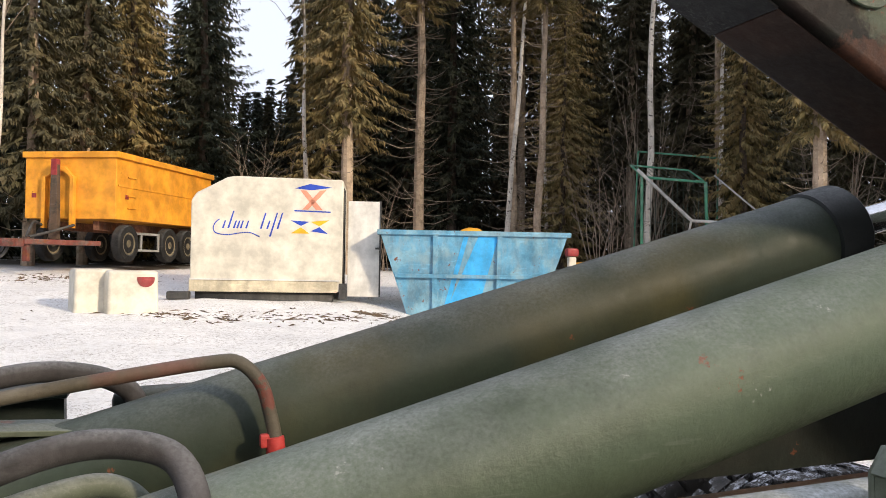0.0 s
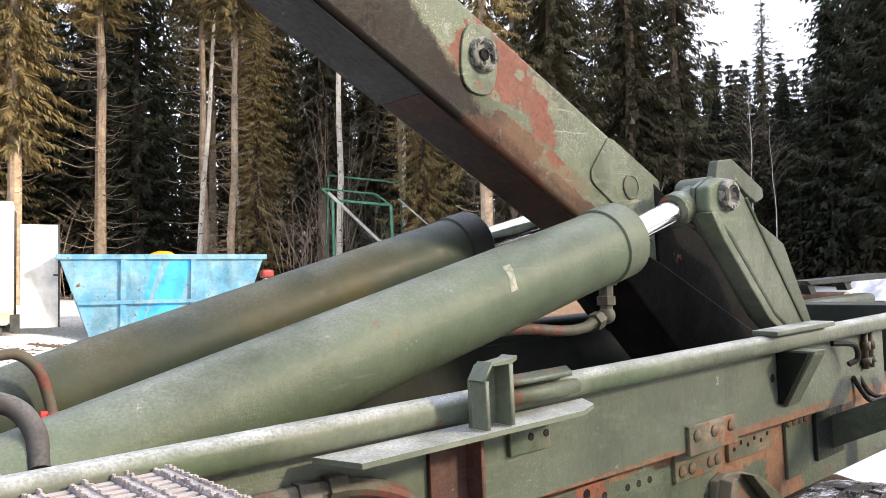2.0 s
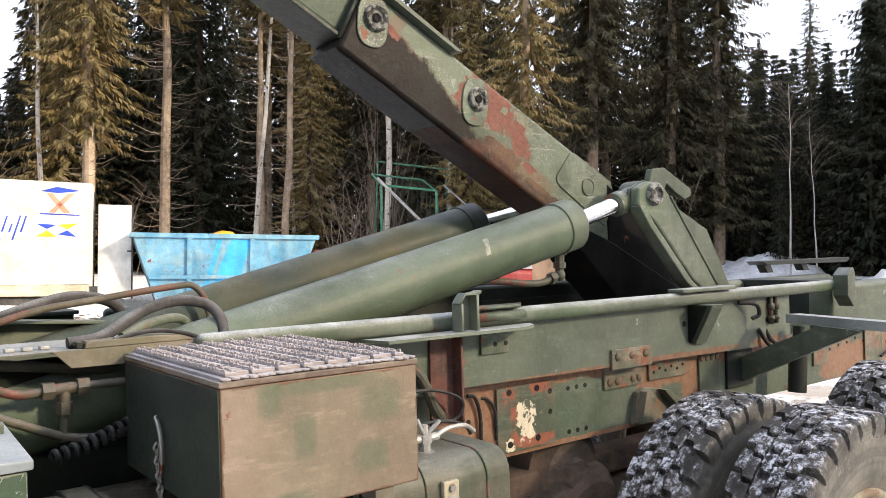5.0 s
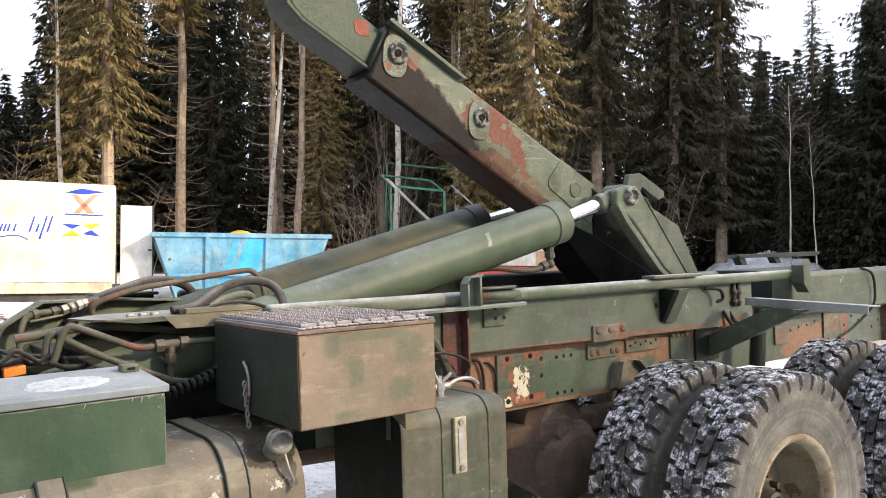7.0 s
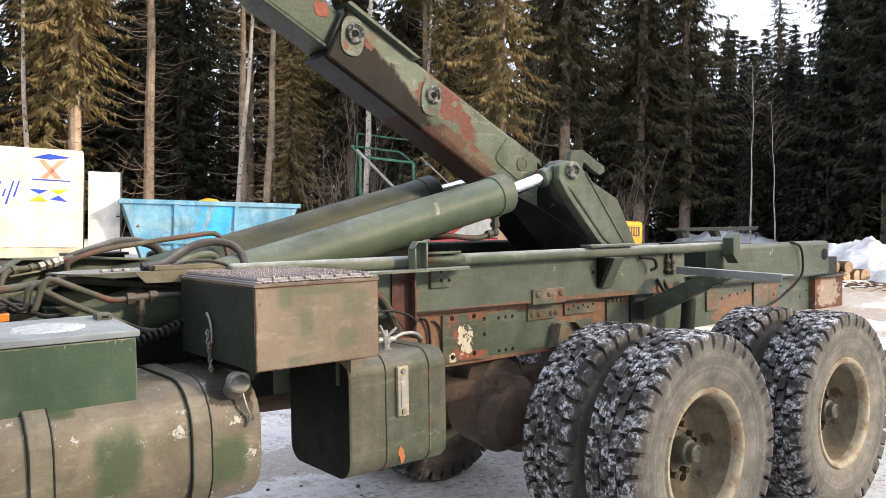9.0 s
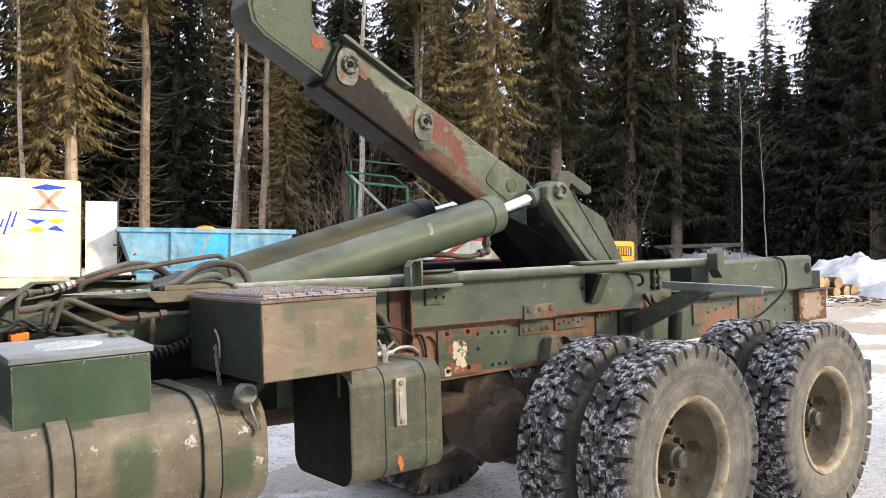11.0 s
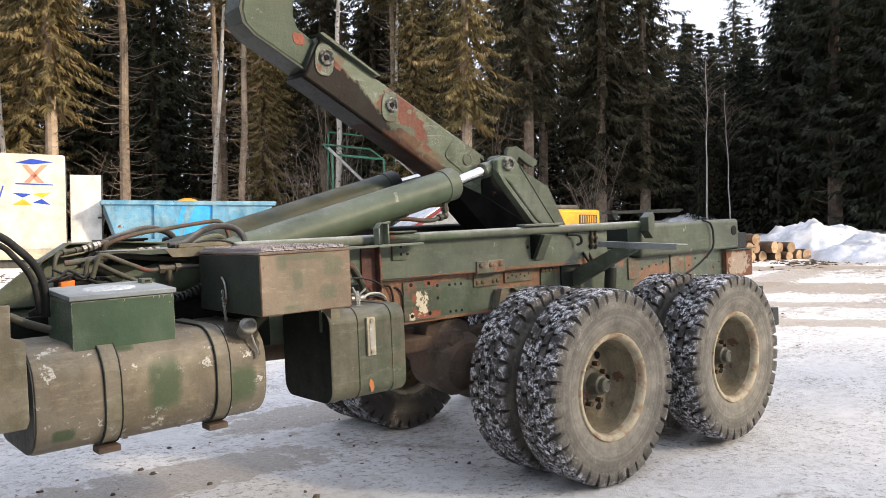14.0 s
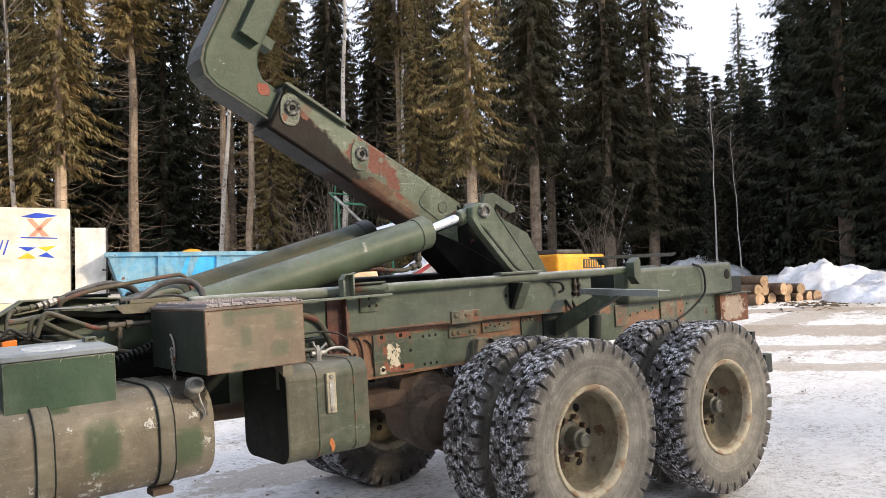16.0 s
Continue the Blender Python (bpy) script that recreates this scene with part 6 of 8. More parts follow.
add_box(bm, -2.86, -2.775, -0.24, -0.225, 1.395, 1.445, bev=0.002)
part("lamp_back", bm, M["black"], lamp)
bm = B()
add_box(bm, -3.9, -2.3, -0.1, 0.6, 0.86, 1.0, bev=0.02)
part("gearbox_cover", bm, M["axle"], truck)
# driver's cab, ahead of the yard view: its rear wall shades the boxes behind it
bm = B()
add_prism(bm, [(-5.7, 0.75), (-4.15, 0.75), (-4.05, 0.90), (-4.05, 2.75), (-4.25, 2.95), (-5.3, 2.95), (-5.65, 2.1), (-5.75, 1.6)], -0.95, 1.25, bev=0.06, seg=3)
cab = part("cab", bm, M["green"], truck, "army green driver's cab")
M["cab_glass"] = surface("dark_cab_glass", (0.02, 0.022, 0.022), dust=0.1, rough=0.1, bump=0.0, grime=0, scuff=0)
for y0_, y1_ in ((-0.956, -0.948), (1.248, 1.256)):
    bm = B()
    add_prism(bm, [(-5.35, 1.75), (-4.55, 1.75), (-4.55, 2.55), (-5.12, 2.55)], y0_, y1_)
    part("side_window", bm, M["cab_glass"], cab)
bm = B()
add_box(bm, -4.052, -4.044, -0.55, 0.85, 1.95, 2.5, bev=0.002)
part("rear_window", bm, M["cab_glass"], cab)

# ---- things across the yard ----
M["white_panel"] = surface("cream_white_panel", (0.60, 0.57, 0.49), (0.58, 0.55, 0.47), 1.5, dust=0.05, dust_col=(0.5, 0.45, 0.33), rough=0.45, bump=0.04, grime=0.02, scuff=0.02)
M["grey_panel"] = surface("pale_grey_panel", (0.62, 0.61, 0.58), dust=0.15, rough=0.5, bump=0.05, grime=0.05, scuff=0.05)
M["blue"] = surface("faded_blue_skip_paint", (0.105, 0.30, 0.46), (0.17, 0.34, 0.45), 2.0, dust=0.3, dust_col=(0.33, 0.36, 0.33), rust=0.22, rough=0.55, chips=0.2)
M["bright_blue"] = surface("fresh_blue_paint", (0.05, 0.36, 0.72), dust=0.12, rough=0.45, rust=0.03, grime=0.22, scuff=0.15)
M["orange"] = surface("orange_container_paint", (0.72, 0.31, 0.03), (0.64, 0.27, 0.03), 1.5, dust=0.06, rust=0.05, rough=0.45, grime=0.08, scuff=0.06)
M["yellow"] = surface("yellow_machine_paint", (0.70, 0.33, 0.02), dust=0.15, rust=0.05, rough=0.45, grime=0.22, scuff=0.15)
M["red_car"] = surface("faded_red_car_paint", (0.28, 0.03, 0.034), dust=0.2, rough=0.4)
M["logo_blue"] = surface("logo_blue", (0.03, 0.07, 0.42), dust=0.0, rough=0.5, bump=0, grime=0.1, scuff=0)
M["logo_yellow"] = surface("logo_yellow", (0.80, 0.42, 0.03), dust=0.0, rough=0.5, bump=0, grime=0.1, scuff=0)
M["logo_skin"] = surface("logo_salmon", (0.62, 0.27, 0.18), dust=0.0, rough=0.5, bump=0, grime=0.1, scuff=0)
M["dark_frame"] = surface("dark_edge_trim", (0.05, 0.05, 0.05), dust=0.2, rough=0.6)
M["twig_wire"] = surface("weathered_wire", (0.035, 0.06, 0.045), dust=0.2, rust=0.2)
M["green_tube"] = surface("green_tube_paint", (0.05, 0.22, 0.13), (0.12, 0.25, 0.18), 5, dust=0.2, rust=0.1, rough=0.5)


def along(a, b):
    """A pose whose x runs from a to b on the ground plane, with its origin at a."""
    a, b = Vector(a), Vector(b)
    ang = math.atan2(b.y - a.y, b.x - a.x)
    return Matrix.Translation((a.x, a.y, a.z)) @ Matrix.Rotation(ang, 4, "Z"), math.hypot(b.x - a.x, b.y - a.y)


# white service cabin with chamfered front top and open side leaf
m, W = along((-1.98, 16.12, 1.02), (1.06, 15.45, 1.02))
cabin = thing("service_cabin", "cream white panel cabin with blue writing on snow", "cabin", m=m)
bm = B()
add_prism(bm, [(0, 0.12), (W, 0.12), (W, 2.42), (W - 0.02, 2.47), (0.88, 2.50), (0.72, 2.47), (0.10, 2.14), (0.0, 1.98)], 0, 2.2, bev=0.03)
body = part("body", bm, M["white_panel"], cabin)
bm = B()
add_box(bm, -0.01, W - 0.10, -0.03, 2.1, 0.10, 0.34, bev=0.012)
part("skirt", bm, surface("dirty_cream_skirt", (0.56, 0.50, 0.37), (0.46, 0.41, 0.30), 3.0, dust=0.3, grime=0.2, rough=0.6), cabin)
# dark box added to stand for the shaded gap under the skirt
bm = B()
add_box(bm, 0.10, W - 0.2, 0.06, 2.0, -0.25, 0.11)
part("underframe", bm, M["dark_frame"], cabin)
bm = B()
add_box(bm, 0.0, W - 0.05, -0.05, -0.008, 0.342, 0.372)
part("skirt_rail", bm, M["grey_panel"], cabin)
bm = B()
for x in (W + 0.002, ):
    add_box(bm, x, x + 0.02, 0.06, 0.14, 0.1, 2.3)
    add_box(bm, x, x + 0.03, 0.5, 0.56, 0.1, 2.3)
part("edge_trim", bm, M["dark_frame"], cabin)
bm = B()
add_box(bm, W - 0.06, W + 0.10, -0.02, 0.12, -0.03, 0.30)
part("corner_foot", bm, M["dark_frame"], cabin)
# lettering as plain slanting bars over a long swash
for x, h, b in ((0.63, 0.16, 0), (0.74, 0.36, 0), (0.85, 0.16, 0), (0.92, 0.16, 0), (0.99, 0.16, 0), (1.10, 0.16, 0), (1.40, 0.33, 0), (1.53, 0.17, 0), (1.59, 0.50, -0.16), (1.74, 0.34, 0)):
    bm = B()
    add_prism(bm, [(x, 1.415 + b), (x + 0.038, 1.415 + b), (x + 0.038 + 0.28 * h, 1.415 + b + h), (x + 0.010 + 0.28 * h, 1.415 + b + h)], -0.006, -0.002)
    part("lettering_bar", bm, M["logo_blue"], body)
bm = B()
add_tube(bm, [(x, -0.003, z) for x, z in ((0.58, 1.60), (0.50, 1.53), (0.455, 1.41), (0.52, 1.31), (0.75, 1.28), (1.00, 1.32), (1.20, 1.33), (1.40, 1.25))], 0.011, 6, 6)
part("lettering_bar", bm, M["logo_blue"], body)
for pts, mt in (([(2.10, 2.27), (2.42, 2.37), (2.88, 2.30), (2.45, 2.24)], "logo_blue"), ([(2.10, 1.82), (2.85, 1.80), (2.85, 1.775), (2.10, 1.79)], "logo_blue"),
                ([(2.22, 2.23), (2.34, 2.23), (2.68, 1.83), (2.54, 1.83)], "logo_skin"), ([(2.62, 2.23), (2.76, 2.25), (2.38, 1.83), (2.26, 1.83)], "logo_skin"),
                ([(2.03, 1.60), (2.42, 1.58), (2.24, 1.49)], "logo_blue"), ([(2.44, 1.58), (2.83, 1.62), (2.62, 1.49)], "logo_yellow"),
                ([(2.03, 1.33), (2.42, 1.33), (2.24, 1.46)], "logo_yellow"), ([(2.44, 1.38), (2.80, 1.33), (2.62, 1.47)], "logo_blue")):
    bm = B()
    add_prism(bm, pts, -0.006, -0.002)
    part("emblem_shape", bm, M[mt], body)
bm = B()
add_box(bm, 0, 0.68, 0, 0.06, 0.02, 2.05, bev=0.01)
leaf = part("open_leaf", bm, M["grey_panel"], cabin, "pale grey open door leaf")
leaf.matrix_basis = Matrix.Translation((W + 0.10, 0.25, 0))
bm = B()
add_box(bm, 0.665, 0.70, -0.012, 0.072, 0.02, 2.06)
add_box(bm, 0.58, 0.70, -0.03, -0.005, 1.03, 1.07)
o = part("leaf_edge", bm, M["dark_frame"], leaf)
bm = B()
add_box(bm, -0.42, 0.02, -0.18, 0.05, -0.06, 0.10, bev=0.02)
part("tow_foot", bm, M["dark_frame"], cabin)

# blue skip
m, W = along((1.74, 15.0, 0.61), (5.58, 14.05, 0.61))
skip = thing("waste_skip", "faded blue steel skip with bright streaks and rust", "skip", m=m)
H = 1.82
bm = B()
d0, d1 = 1.75, 1.45
vv = [(0.62, 0.15, 0), (W - 0.62, 0.15, 0), (W - 0.62, d1, 0), (0.62, d1, 0), (0, 0, H), (W, 0, H), (W, d0, H), (0, d0, H)]
iv = [(0.66, 0.19, 0.04), (W - 0.66, 0.19, 0.04), (W - 0.66, d1 - 0.04, 0.04), (0.66, d1 - 0.04, 0.04), (0.05, 0.05, H), (W - 0.05, 0.05, H), (W - 0.05, d0 - 0.05, H), (0.05, d0 - 0.05, H)]
ff = [(0, 3, 2, 1), (0, 1, 5, 4), (1, 2, 6, 5), (2, 3, 7, 6), (3, 0, 4, 7)]
ff += [(8 + a, 8 + b, 8 + c, 8 + d) for a, b, c, d in ((0, 1, 2, 3), (4, 5, 1, 0), (5, 6, 2, 1), (6, 7, 3, 2), (7, 4, 0, 3))]
ff += [(4, 5, 13, 12), (5, 6, 14, 13), (6, 7, 15, 14), (7, 4, 12, 15)]
add_verts(bm, vv + iv, ff)
body = part("hopper", bm, M["blue"], skip, smooth=False)


def skip_front(x, z, y=0.0):
    return (x, 0.15 * (1 - z / H) - y, z)


bm = B()
add_box(bm, -0.05, W + 0.05, -0.05, 0.06, H - 0.07, H + 0.03, bev=0.008)
add_box(bm, -0.05, W + 0.05, d0 - 0.06, d0 + 0.05, H - 0.07, H + 0.03, bev=0.008)
add_box(bm, -0.05, 0.06, 0.06, d0 - 0.06, H - 0.068, H + 0.028, bev=0.008)
add_box(bm, W - 0.06, W + 0.05, 0.06, d0 - 0.06, H - 0.068, H + 0.028, bev=0.008)
part("top_rail", bm, M["blue"], skip)
for x in (1.16, 2.50):
    bm = B()
    a, b = 0.0, H - 0.07
    add_verts(bm, [skip_front(x - .05, a, .06), skip_front(x + .05, a, .06), skip_front(x + .05, b, .06), skip_front(x - .05, b, .06), skip_front(x - .05, a, -.01), skip_front(x + .05, a, -.01), skip_front(x + .05, b, -.01), skip_front(x - .05, b, -.01)],
              [(0, 1, 2, 3), (0, 3, 7, 4), (1, 5, 6, 2), (0, 4, 5, 1), (3, 2, 6, 7)])
    part("rib", bm, M["blue"], skip, smooth=False)
bm = B()
add_box(bm, 0.33, W - 0.33, 0.0, 0.09, 0.86, 0.94, bev=0.01)
part("middle_rail", bm, M["blue"], skip)
for k, (xa, xb, w0, w1) in enumerate(((1.35, 2.05, 0.68, 0.42), (1.30, 1.75, 0.10, 0.10))):
    bm = B()
    q = [skip_front(xa, 0.02, .004), skip_front(xa + w0, 0.02, .004), skip_front(xb + w1, H - 0.09, .004), skip_front(xb, H - 0.09, .004)]
    qb = [Vector(p) + Vector((0, 0.003, 0)) for p in q]
    add_verts(bm, q + qb, [(0, 1, 2, 3), (0, 3, 7, 4), (1, 5, 6, 2), (0, 4, 5, 1), (3, 2, 6, 7)])
    part("paint_streak", bm, M["bright_blue"], body, "bright blue painted stripe", smooth=False)
bm = B()
bmesh.ops.create_icosphere(bm, subdivisions=3, radius=0.5)
for v_ in bm.verts:
    v_.co = Vector((v_.co.x * 0.62, v_.co.y * 0.6, v_.co.z * 0.34)) * (1 + 0.15 * noise.noise(v_.co * 3))
sack = part("sack", bm, M["yellow"])
tagged(sack, "yellow sack lying on the filled blue skip", "sack")
sack.matrix_world = m @ Matrix.Translation((2.0, 0.9, H - 0.03))
bm = B()
add_prism(bm, [(0.5, 0.3), (W - 0.5, 0.3), (W - 0.5, d0 - 0.3), (0.5, d0 - 0.3)], 0.7, H - 0.12, "z")
part("load", bm, M["dark_frame"], skip)

# orange hook container on its trailer
m, W = along((-6.16, 22.3, 1.66), (-3.84, 21.15, 1.66))
tr = thing("container_trailer", "orange tipping container on a two-axle trailer with drawbar", "trailer", m=m)
L = 5.6
bm = B()
z0, z1 = 1.12, 2.78
add_prism(bm, [(0, z0), (W, z0), (W, z1), (0, z1)], 0, L, bev=0.02)
body = part("container", bm, M["orange"], tr)
bm = B()
add_box(bm, -0.06, W + 0.07, -0.06, 0.08, z1 - 0.06, z1 + 0.10, bev=0.012)
add_box(bm, W - 0.06, W + 0.08, 0.08, L + 0.05, z1 - 0.06, z1 + 0.10, bev=0.012)
add_box(bm, -0.06, 0.06, 0.08, L + 0.05, z1 - 0.06, z1 + 0.10, bev=0.012)
part("top_rim", bm, M["orange"], tr)
for x in (0.62, 1.42):
    bm = B()
    add_box(bm, x - 0.055, x + 0.055, -0.14, 0.0, z0 - 0.25, z1 - 0.55, bev=0.01)
    part("hook_post", bm, M["orange"], tr)
bm = B()
add_prism(bm, [(0.56, z1 - 0.60), (0.85, z1 - 0.30), (1.19, z1 - 0.30), (1.48, z1 - 0.60), (1.40, z1 - 0.62), (1.16, z1 - 0.42), (0.88, z1 - 0.42), (0.64, z1 - 0.62)], -0.12, 0.0, bev=0.01)
part("hook_bow", bm, M["orange"], tr)
bm = B()
add_prism(bm, [(0.90, z0 - 0.55), (1.16, z0 - 0.55), (1.10, z1 - 0.15), (0.94, z1 - 0.15)], -0.30, -0.15, bev=0.02)
part("lift_arm", bm, M["axle"], tr, "dark grey arm with a red upper end")
bm = B()
add_prism(bm, [(0.93, z1 - 0.55), (1.11, z1 - 0.55), (1.10, z1 - 0.12), (0.94, z1 - 0.12)], -0.31, -0.14, bev=0.02)
part("arm_head", bm, M["red_car"], tr)
for z in (z0 + 0.30, z0 + 0.62, z0 + 1.12):
    bm = B()
    add_box(bm, W, W + 0.04, 0.55, 0.95, z, z + 0.04, bev=0.01)
    part("step_bar", bm, M["orange"], tr)
bm = B()
add_box(bm, W, W + 0.02, 0.1, L - 0.1, z0 + 0.86, z0 + 0.92)
part("swage_line", bm, M["orange"], tr)
bm = B()
for x, y in ((0.2, -0.004), (W + 0.003, 0.45)):
    add_box(bm, x, x + (0.13 if y < 0 else 0.003), y - 0.004, y + (0.0 if y < 0 else 0.16), z0 + 0.55, z0 + 0.67)
part("red_marker", bm, M["red_car"], body)
bm = B()
add_box(bm, 0.55, 0.72, 0.2, L + 0.2, z0 - 0.28, z0 - 0.05)
add_box(bm, W - 0.75, W - 0.58, 0.2, L + 0.2, z0 - 0.28, z0 - 0.05)
part("trailer_frame", bm, M["rust"], tr)
bm = B()
add_prism(bm, [(0.5, 0.2), (W - 0.5, 0.2), (1.15, -1.5), (0.95, -1.5)], 0.42, 0.55, "z", bev=0.02)
add_box(bm, 0.72, 1.1, -2.05, -1.45, 0.35, 0.55, bev=0.03)
add_box(bm, 1.0, 1.12, -1.4, -1.28, 0.0, 0.6)
part("drawbar", bm, surface("dirty_red_drawbar", (0.16, 0.045, 0.035), (0.10, 0.06, 0.05), 5.0, dust=0.3, rust=0.4), tr)
bm = B()
add_box(bm, W - 0.1, W - 0.06, 0.5, 2.4, 0.30, 0.36)
add_box(bm, W - 0.1, W - 0.06, 0.5, 2.4, 0.76, 0.82)
for y in (0.5, 1.4, 2.34):
    add_box(bm, W - 0.1, W - 0.06, y, y + 0.07, 0.3, 0.82)
part("side_guard", bm, M["zinc"], tr)
for k, pts_ in enumerate(([(0.95, -1.2, 0.6), (0.7, -0.6, 1.0), (0.6, -0.15, 0.95)], [(1.1, -1.3, 0.6), (1.25, -0.7, 0.75), (1.5, -0.1, 0.95)], [(0.9, -1.6, 0.6), (0.75, -1.7, 0.2), (0.5, -1.6, 0.1), (0.4, -1.2, 0.5)])):
    bm = B()
    add_tube(bm, pts_, 0.035, 7, 4)
    part("brake_line", bm, M["dark_frame"], tr)
for y in (0.75, 3.0, 4.15):
    for x in (0.22, W - 0.16):
        bm = B()
        add_turned(bm, (x - 0.14, y, 0.5), (x + 0.2, y, 0.5), [(0, 0.36), (0.01, 0.47), (0.05, 0.5), (0.23, 0.5), (0.27, 0.47), (0.28, 0.33), (0.25, 0.30)], 28)
        wh = part("wheel", bm, M["black"], tr)
        bm = B()
        add_turned(bm, (x, y, 0.5), (x + 0.3, y, 0.5), [(0, 0.31), (0.125, 0.30), (0.10, 0.22), (0.07, 0.12), (0.12, 0.10), (0.12, 0.001)], 24)
        part("rim", bm, M["rim"], wh)

# two snow-capped white blocks
for (x, y), w, lab in (((-3.62, 14.25), 0.68, "white block with snow round its foot"), ((-2.98, 14.05), 0.86, "white block with a red reflector, standing in snow")):
    z = ground_z(x, y)
    bm = B()
    add_box(bm, -w / 2, w / 2, -0.3, 0.4, -0.1, 0.74, bev=0.06, seg=3)
    for v_ in bm.verts:
        v_.co.x *= 1 - 0.05 * v_.co.z
    o = part("block", bm, M["white_panel"])
    tagged(o, lab, "block", "blocks in the yard")
    o.matrix_world = pose(x, y, z, 0, 0, 15)
    if w > 0.8:
        bm = B()
        add_cyl(bm, (0.20, -0.312, 0.60), (0.20, -0.29, 0.60), 0.15, seg=20)
        bmesh.ops.bisect_plane(bm, geom=list(bm.verts) + list(bm.edges) + list(bm.faces), plane_co=(0, 0, 0.63), plane_no=(0, 0, 1), clear_outer=True)
        part("reflector", bm, M["red_car"], o)

# log pile
random.seed(13)
M["bark"] = surface("spruce_bark", (0.13, 0.085, 0.055), (0.20, 0.12, 0.07), 6, dust=0.2, rough=0.9, bump=0.8, fine=30, spread=0.2)
M["wood"] = surface("cut_log_end", (0.46, 0.32, 0.20), (0.34, 0.22, 0.13), 9, dust=0.1, rough=0.8, spread=0.2)
base = Vector((12.87, 5.12, ground_z(12.87, 5.12)))
dirv = Vector((-0.17, -0.985, 0)).normalized()
side = Vector((0.985, -0.17, 0))
layout = [(-0.55, 0), (-0.25, 0), (0.08, 0), (0.40, 0), (0.72, 0), (1.05, 0), (1.30, 0.02), (-0.40, 0.27), (-0.08, 0.26), (0.25, 0.28), (0.85, 0.26), (-0.22, 0.52), (0.56, 0.27)]
for i, (a, h) in enumerate(layout):
    a, h = a * 1.05 - 0.15, h * 0.74
    r = random.uniform(0.10, 0.135)
    ln_ = random.uniform(1.6, 2.6)
    c = base + side * a + Vector((0, 0, h + 0.11))
    t = dirv + side * random.uniform(-0.12, 0.12)
    bm = B()
    add_cyl(bm, c - t * ln_, c + t * random.uniform(0.1, 0.4), r, r * 1.04, seg=14)
    o = part("log", bm, M["bark"])
    tagged(o, "cut spruce log with a pale sawn end in a pile", "log", "log pile")
    e = c + t * 0.0
    ends = [f for f in o.data.polygons if abs(f.normal.dot(t)) > 0.9]
    o.data.materials.append(M["wood"])
    for f_ in ends:
        f_.material_index = 1

# snow heaps
def heap(x, y, rx, ry, h, seed, lab, name="snow_heap"):
    v, f = [], []
    n = 44
    for j in range(n + 1):
        for i in range(n + 1):
            a, b = i / n * 2 - 1, j / n * 2 - 1
            q = max(0, 1 - (a * a + b * b))
            k = 1 + 0.5 * noise.noise(Vector((a * 2.2, b * 2.2, seed))) + 0.25 * noise.noise(Vector((a * 6, b * 6, seed)))
            z = h * (q ** 0.7) * k + 0.06 * noise.noise(Vector((a * 17, b * 17, seed))) * (q > 0.05)
            px, py = x + a * rx, y + b * ry
            v.append((px, py, ground_z(px, py) - 0.12 + z))
    w = n + 1
    f = [(j * w + i, j * w + i + 1, (j + 1) * w + i + 1, (j + 1) * w + i) for j in range(n) for i in range(n)]
    o = from_lists(name, v, f, M["snow"], smooth=True)
    return tagged(o, lab, "snow heap")


heap(16.1, 5.4, 1.9, 1.6, 0.74, 1.0, "ploughed heap of lumpy snow beside the log pile")
heap(16.2, 2.4, 2.4, 2.0, 0.55, 5.0, "low ploughed snow bank")
heap(14.9, 3.4, 1.4, 1.6, 0.50, 3.0, "low lumpy heap of ploughed snow")
heap(21.3, 12.6, 2.3, 1.9, 0.72, 8.0, "snow-covered mound at the foot of birches")
heap(22.0, 5.0, 4.5, 2.4, 0.28, 9.0, "snow bank in front of the wood")

# yellow machine
gz = ground_z(9.4, 7.3)
ym = thing("yellow_loader", "yellow work machine with a black grille and dark roof plate", "machine", m=pose(8.60, 7.35, gz + 0.08, 0, 0, -4))
bm = B()
add_box(bm, 0, 1.42, 0, 1.1, 0.45, 1.28 - 0.02, bev=0.06, seg=3)
part("bonnet", bm, M["yellow"], ym)
bm = B()
add_box(bm, 0.75, 1.30, -0.012, 0.02, 0.95, 1.15, bev=0.01)
gr = part("grille", bm, M["dark_frame"], ym)
for k in range(7):
    bm = B()
    add_box(bm, 0.79 + k * 0.07, 0.815 + k * 0.07, -0.02, -0.010, 0.97, 1.13)
    part("grille_bar", bm, M["yellow"], gr)
bm = B()
add_box(bm, 0.1, 0.85, 0.1, 0.9, 1.262, 1.36, bev=0.03)
part("roof_plate", bm, M["dark_frame"], ym)
bm = B()
add_box(bm, -0.6, 1.6, 0.1, 1.0, -0.08, 0.45, bev=0.05)
part("undercarriage", bm, M["dark_frame"], ym)

# red and white car wreck behind the truck
gz = ground_z(5.2, 8.3)
car = thing("scrap_car", "old red car with a white frosted windscreen and open bonnet", "car", m=pose(4.45, 8.04, gz + 0.12, 0, 0, -17.3))
bm = B()
add_prism(bm, [(0, 0.25), (3.9, 0.25), (4.0, 0.6), (3.7, 0.85), (2.9, 0.95), (1.25, 1.0), (0.05, 0.88), (-0.05, 0.55)], 0, 1.55, bev=0.06, seg=3)
part("body", bm, M["red_car"], car)
bm = B()
add_prism(bm, [(0.75, 0.98), (2.95, 0.96), (2.45, 1.38), (1.50, 1.42)], 0.12, 1.43, bev=0.04, seg=3)
cb = part("roof", bm, M["red_car"], car)
bm = B()
add_prism(bm, [(0.80, 0.995), (1.44, 1.40), (1.42, 1.42), (0.76, 1.01)], 0.20, 1.35)
part("windscreen", bm, M["snow"], cb, "frosted white windscreen")
bm = B()
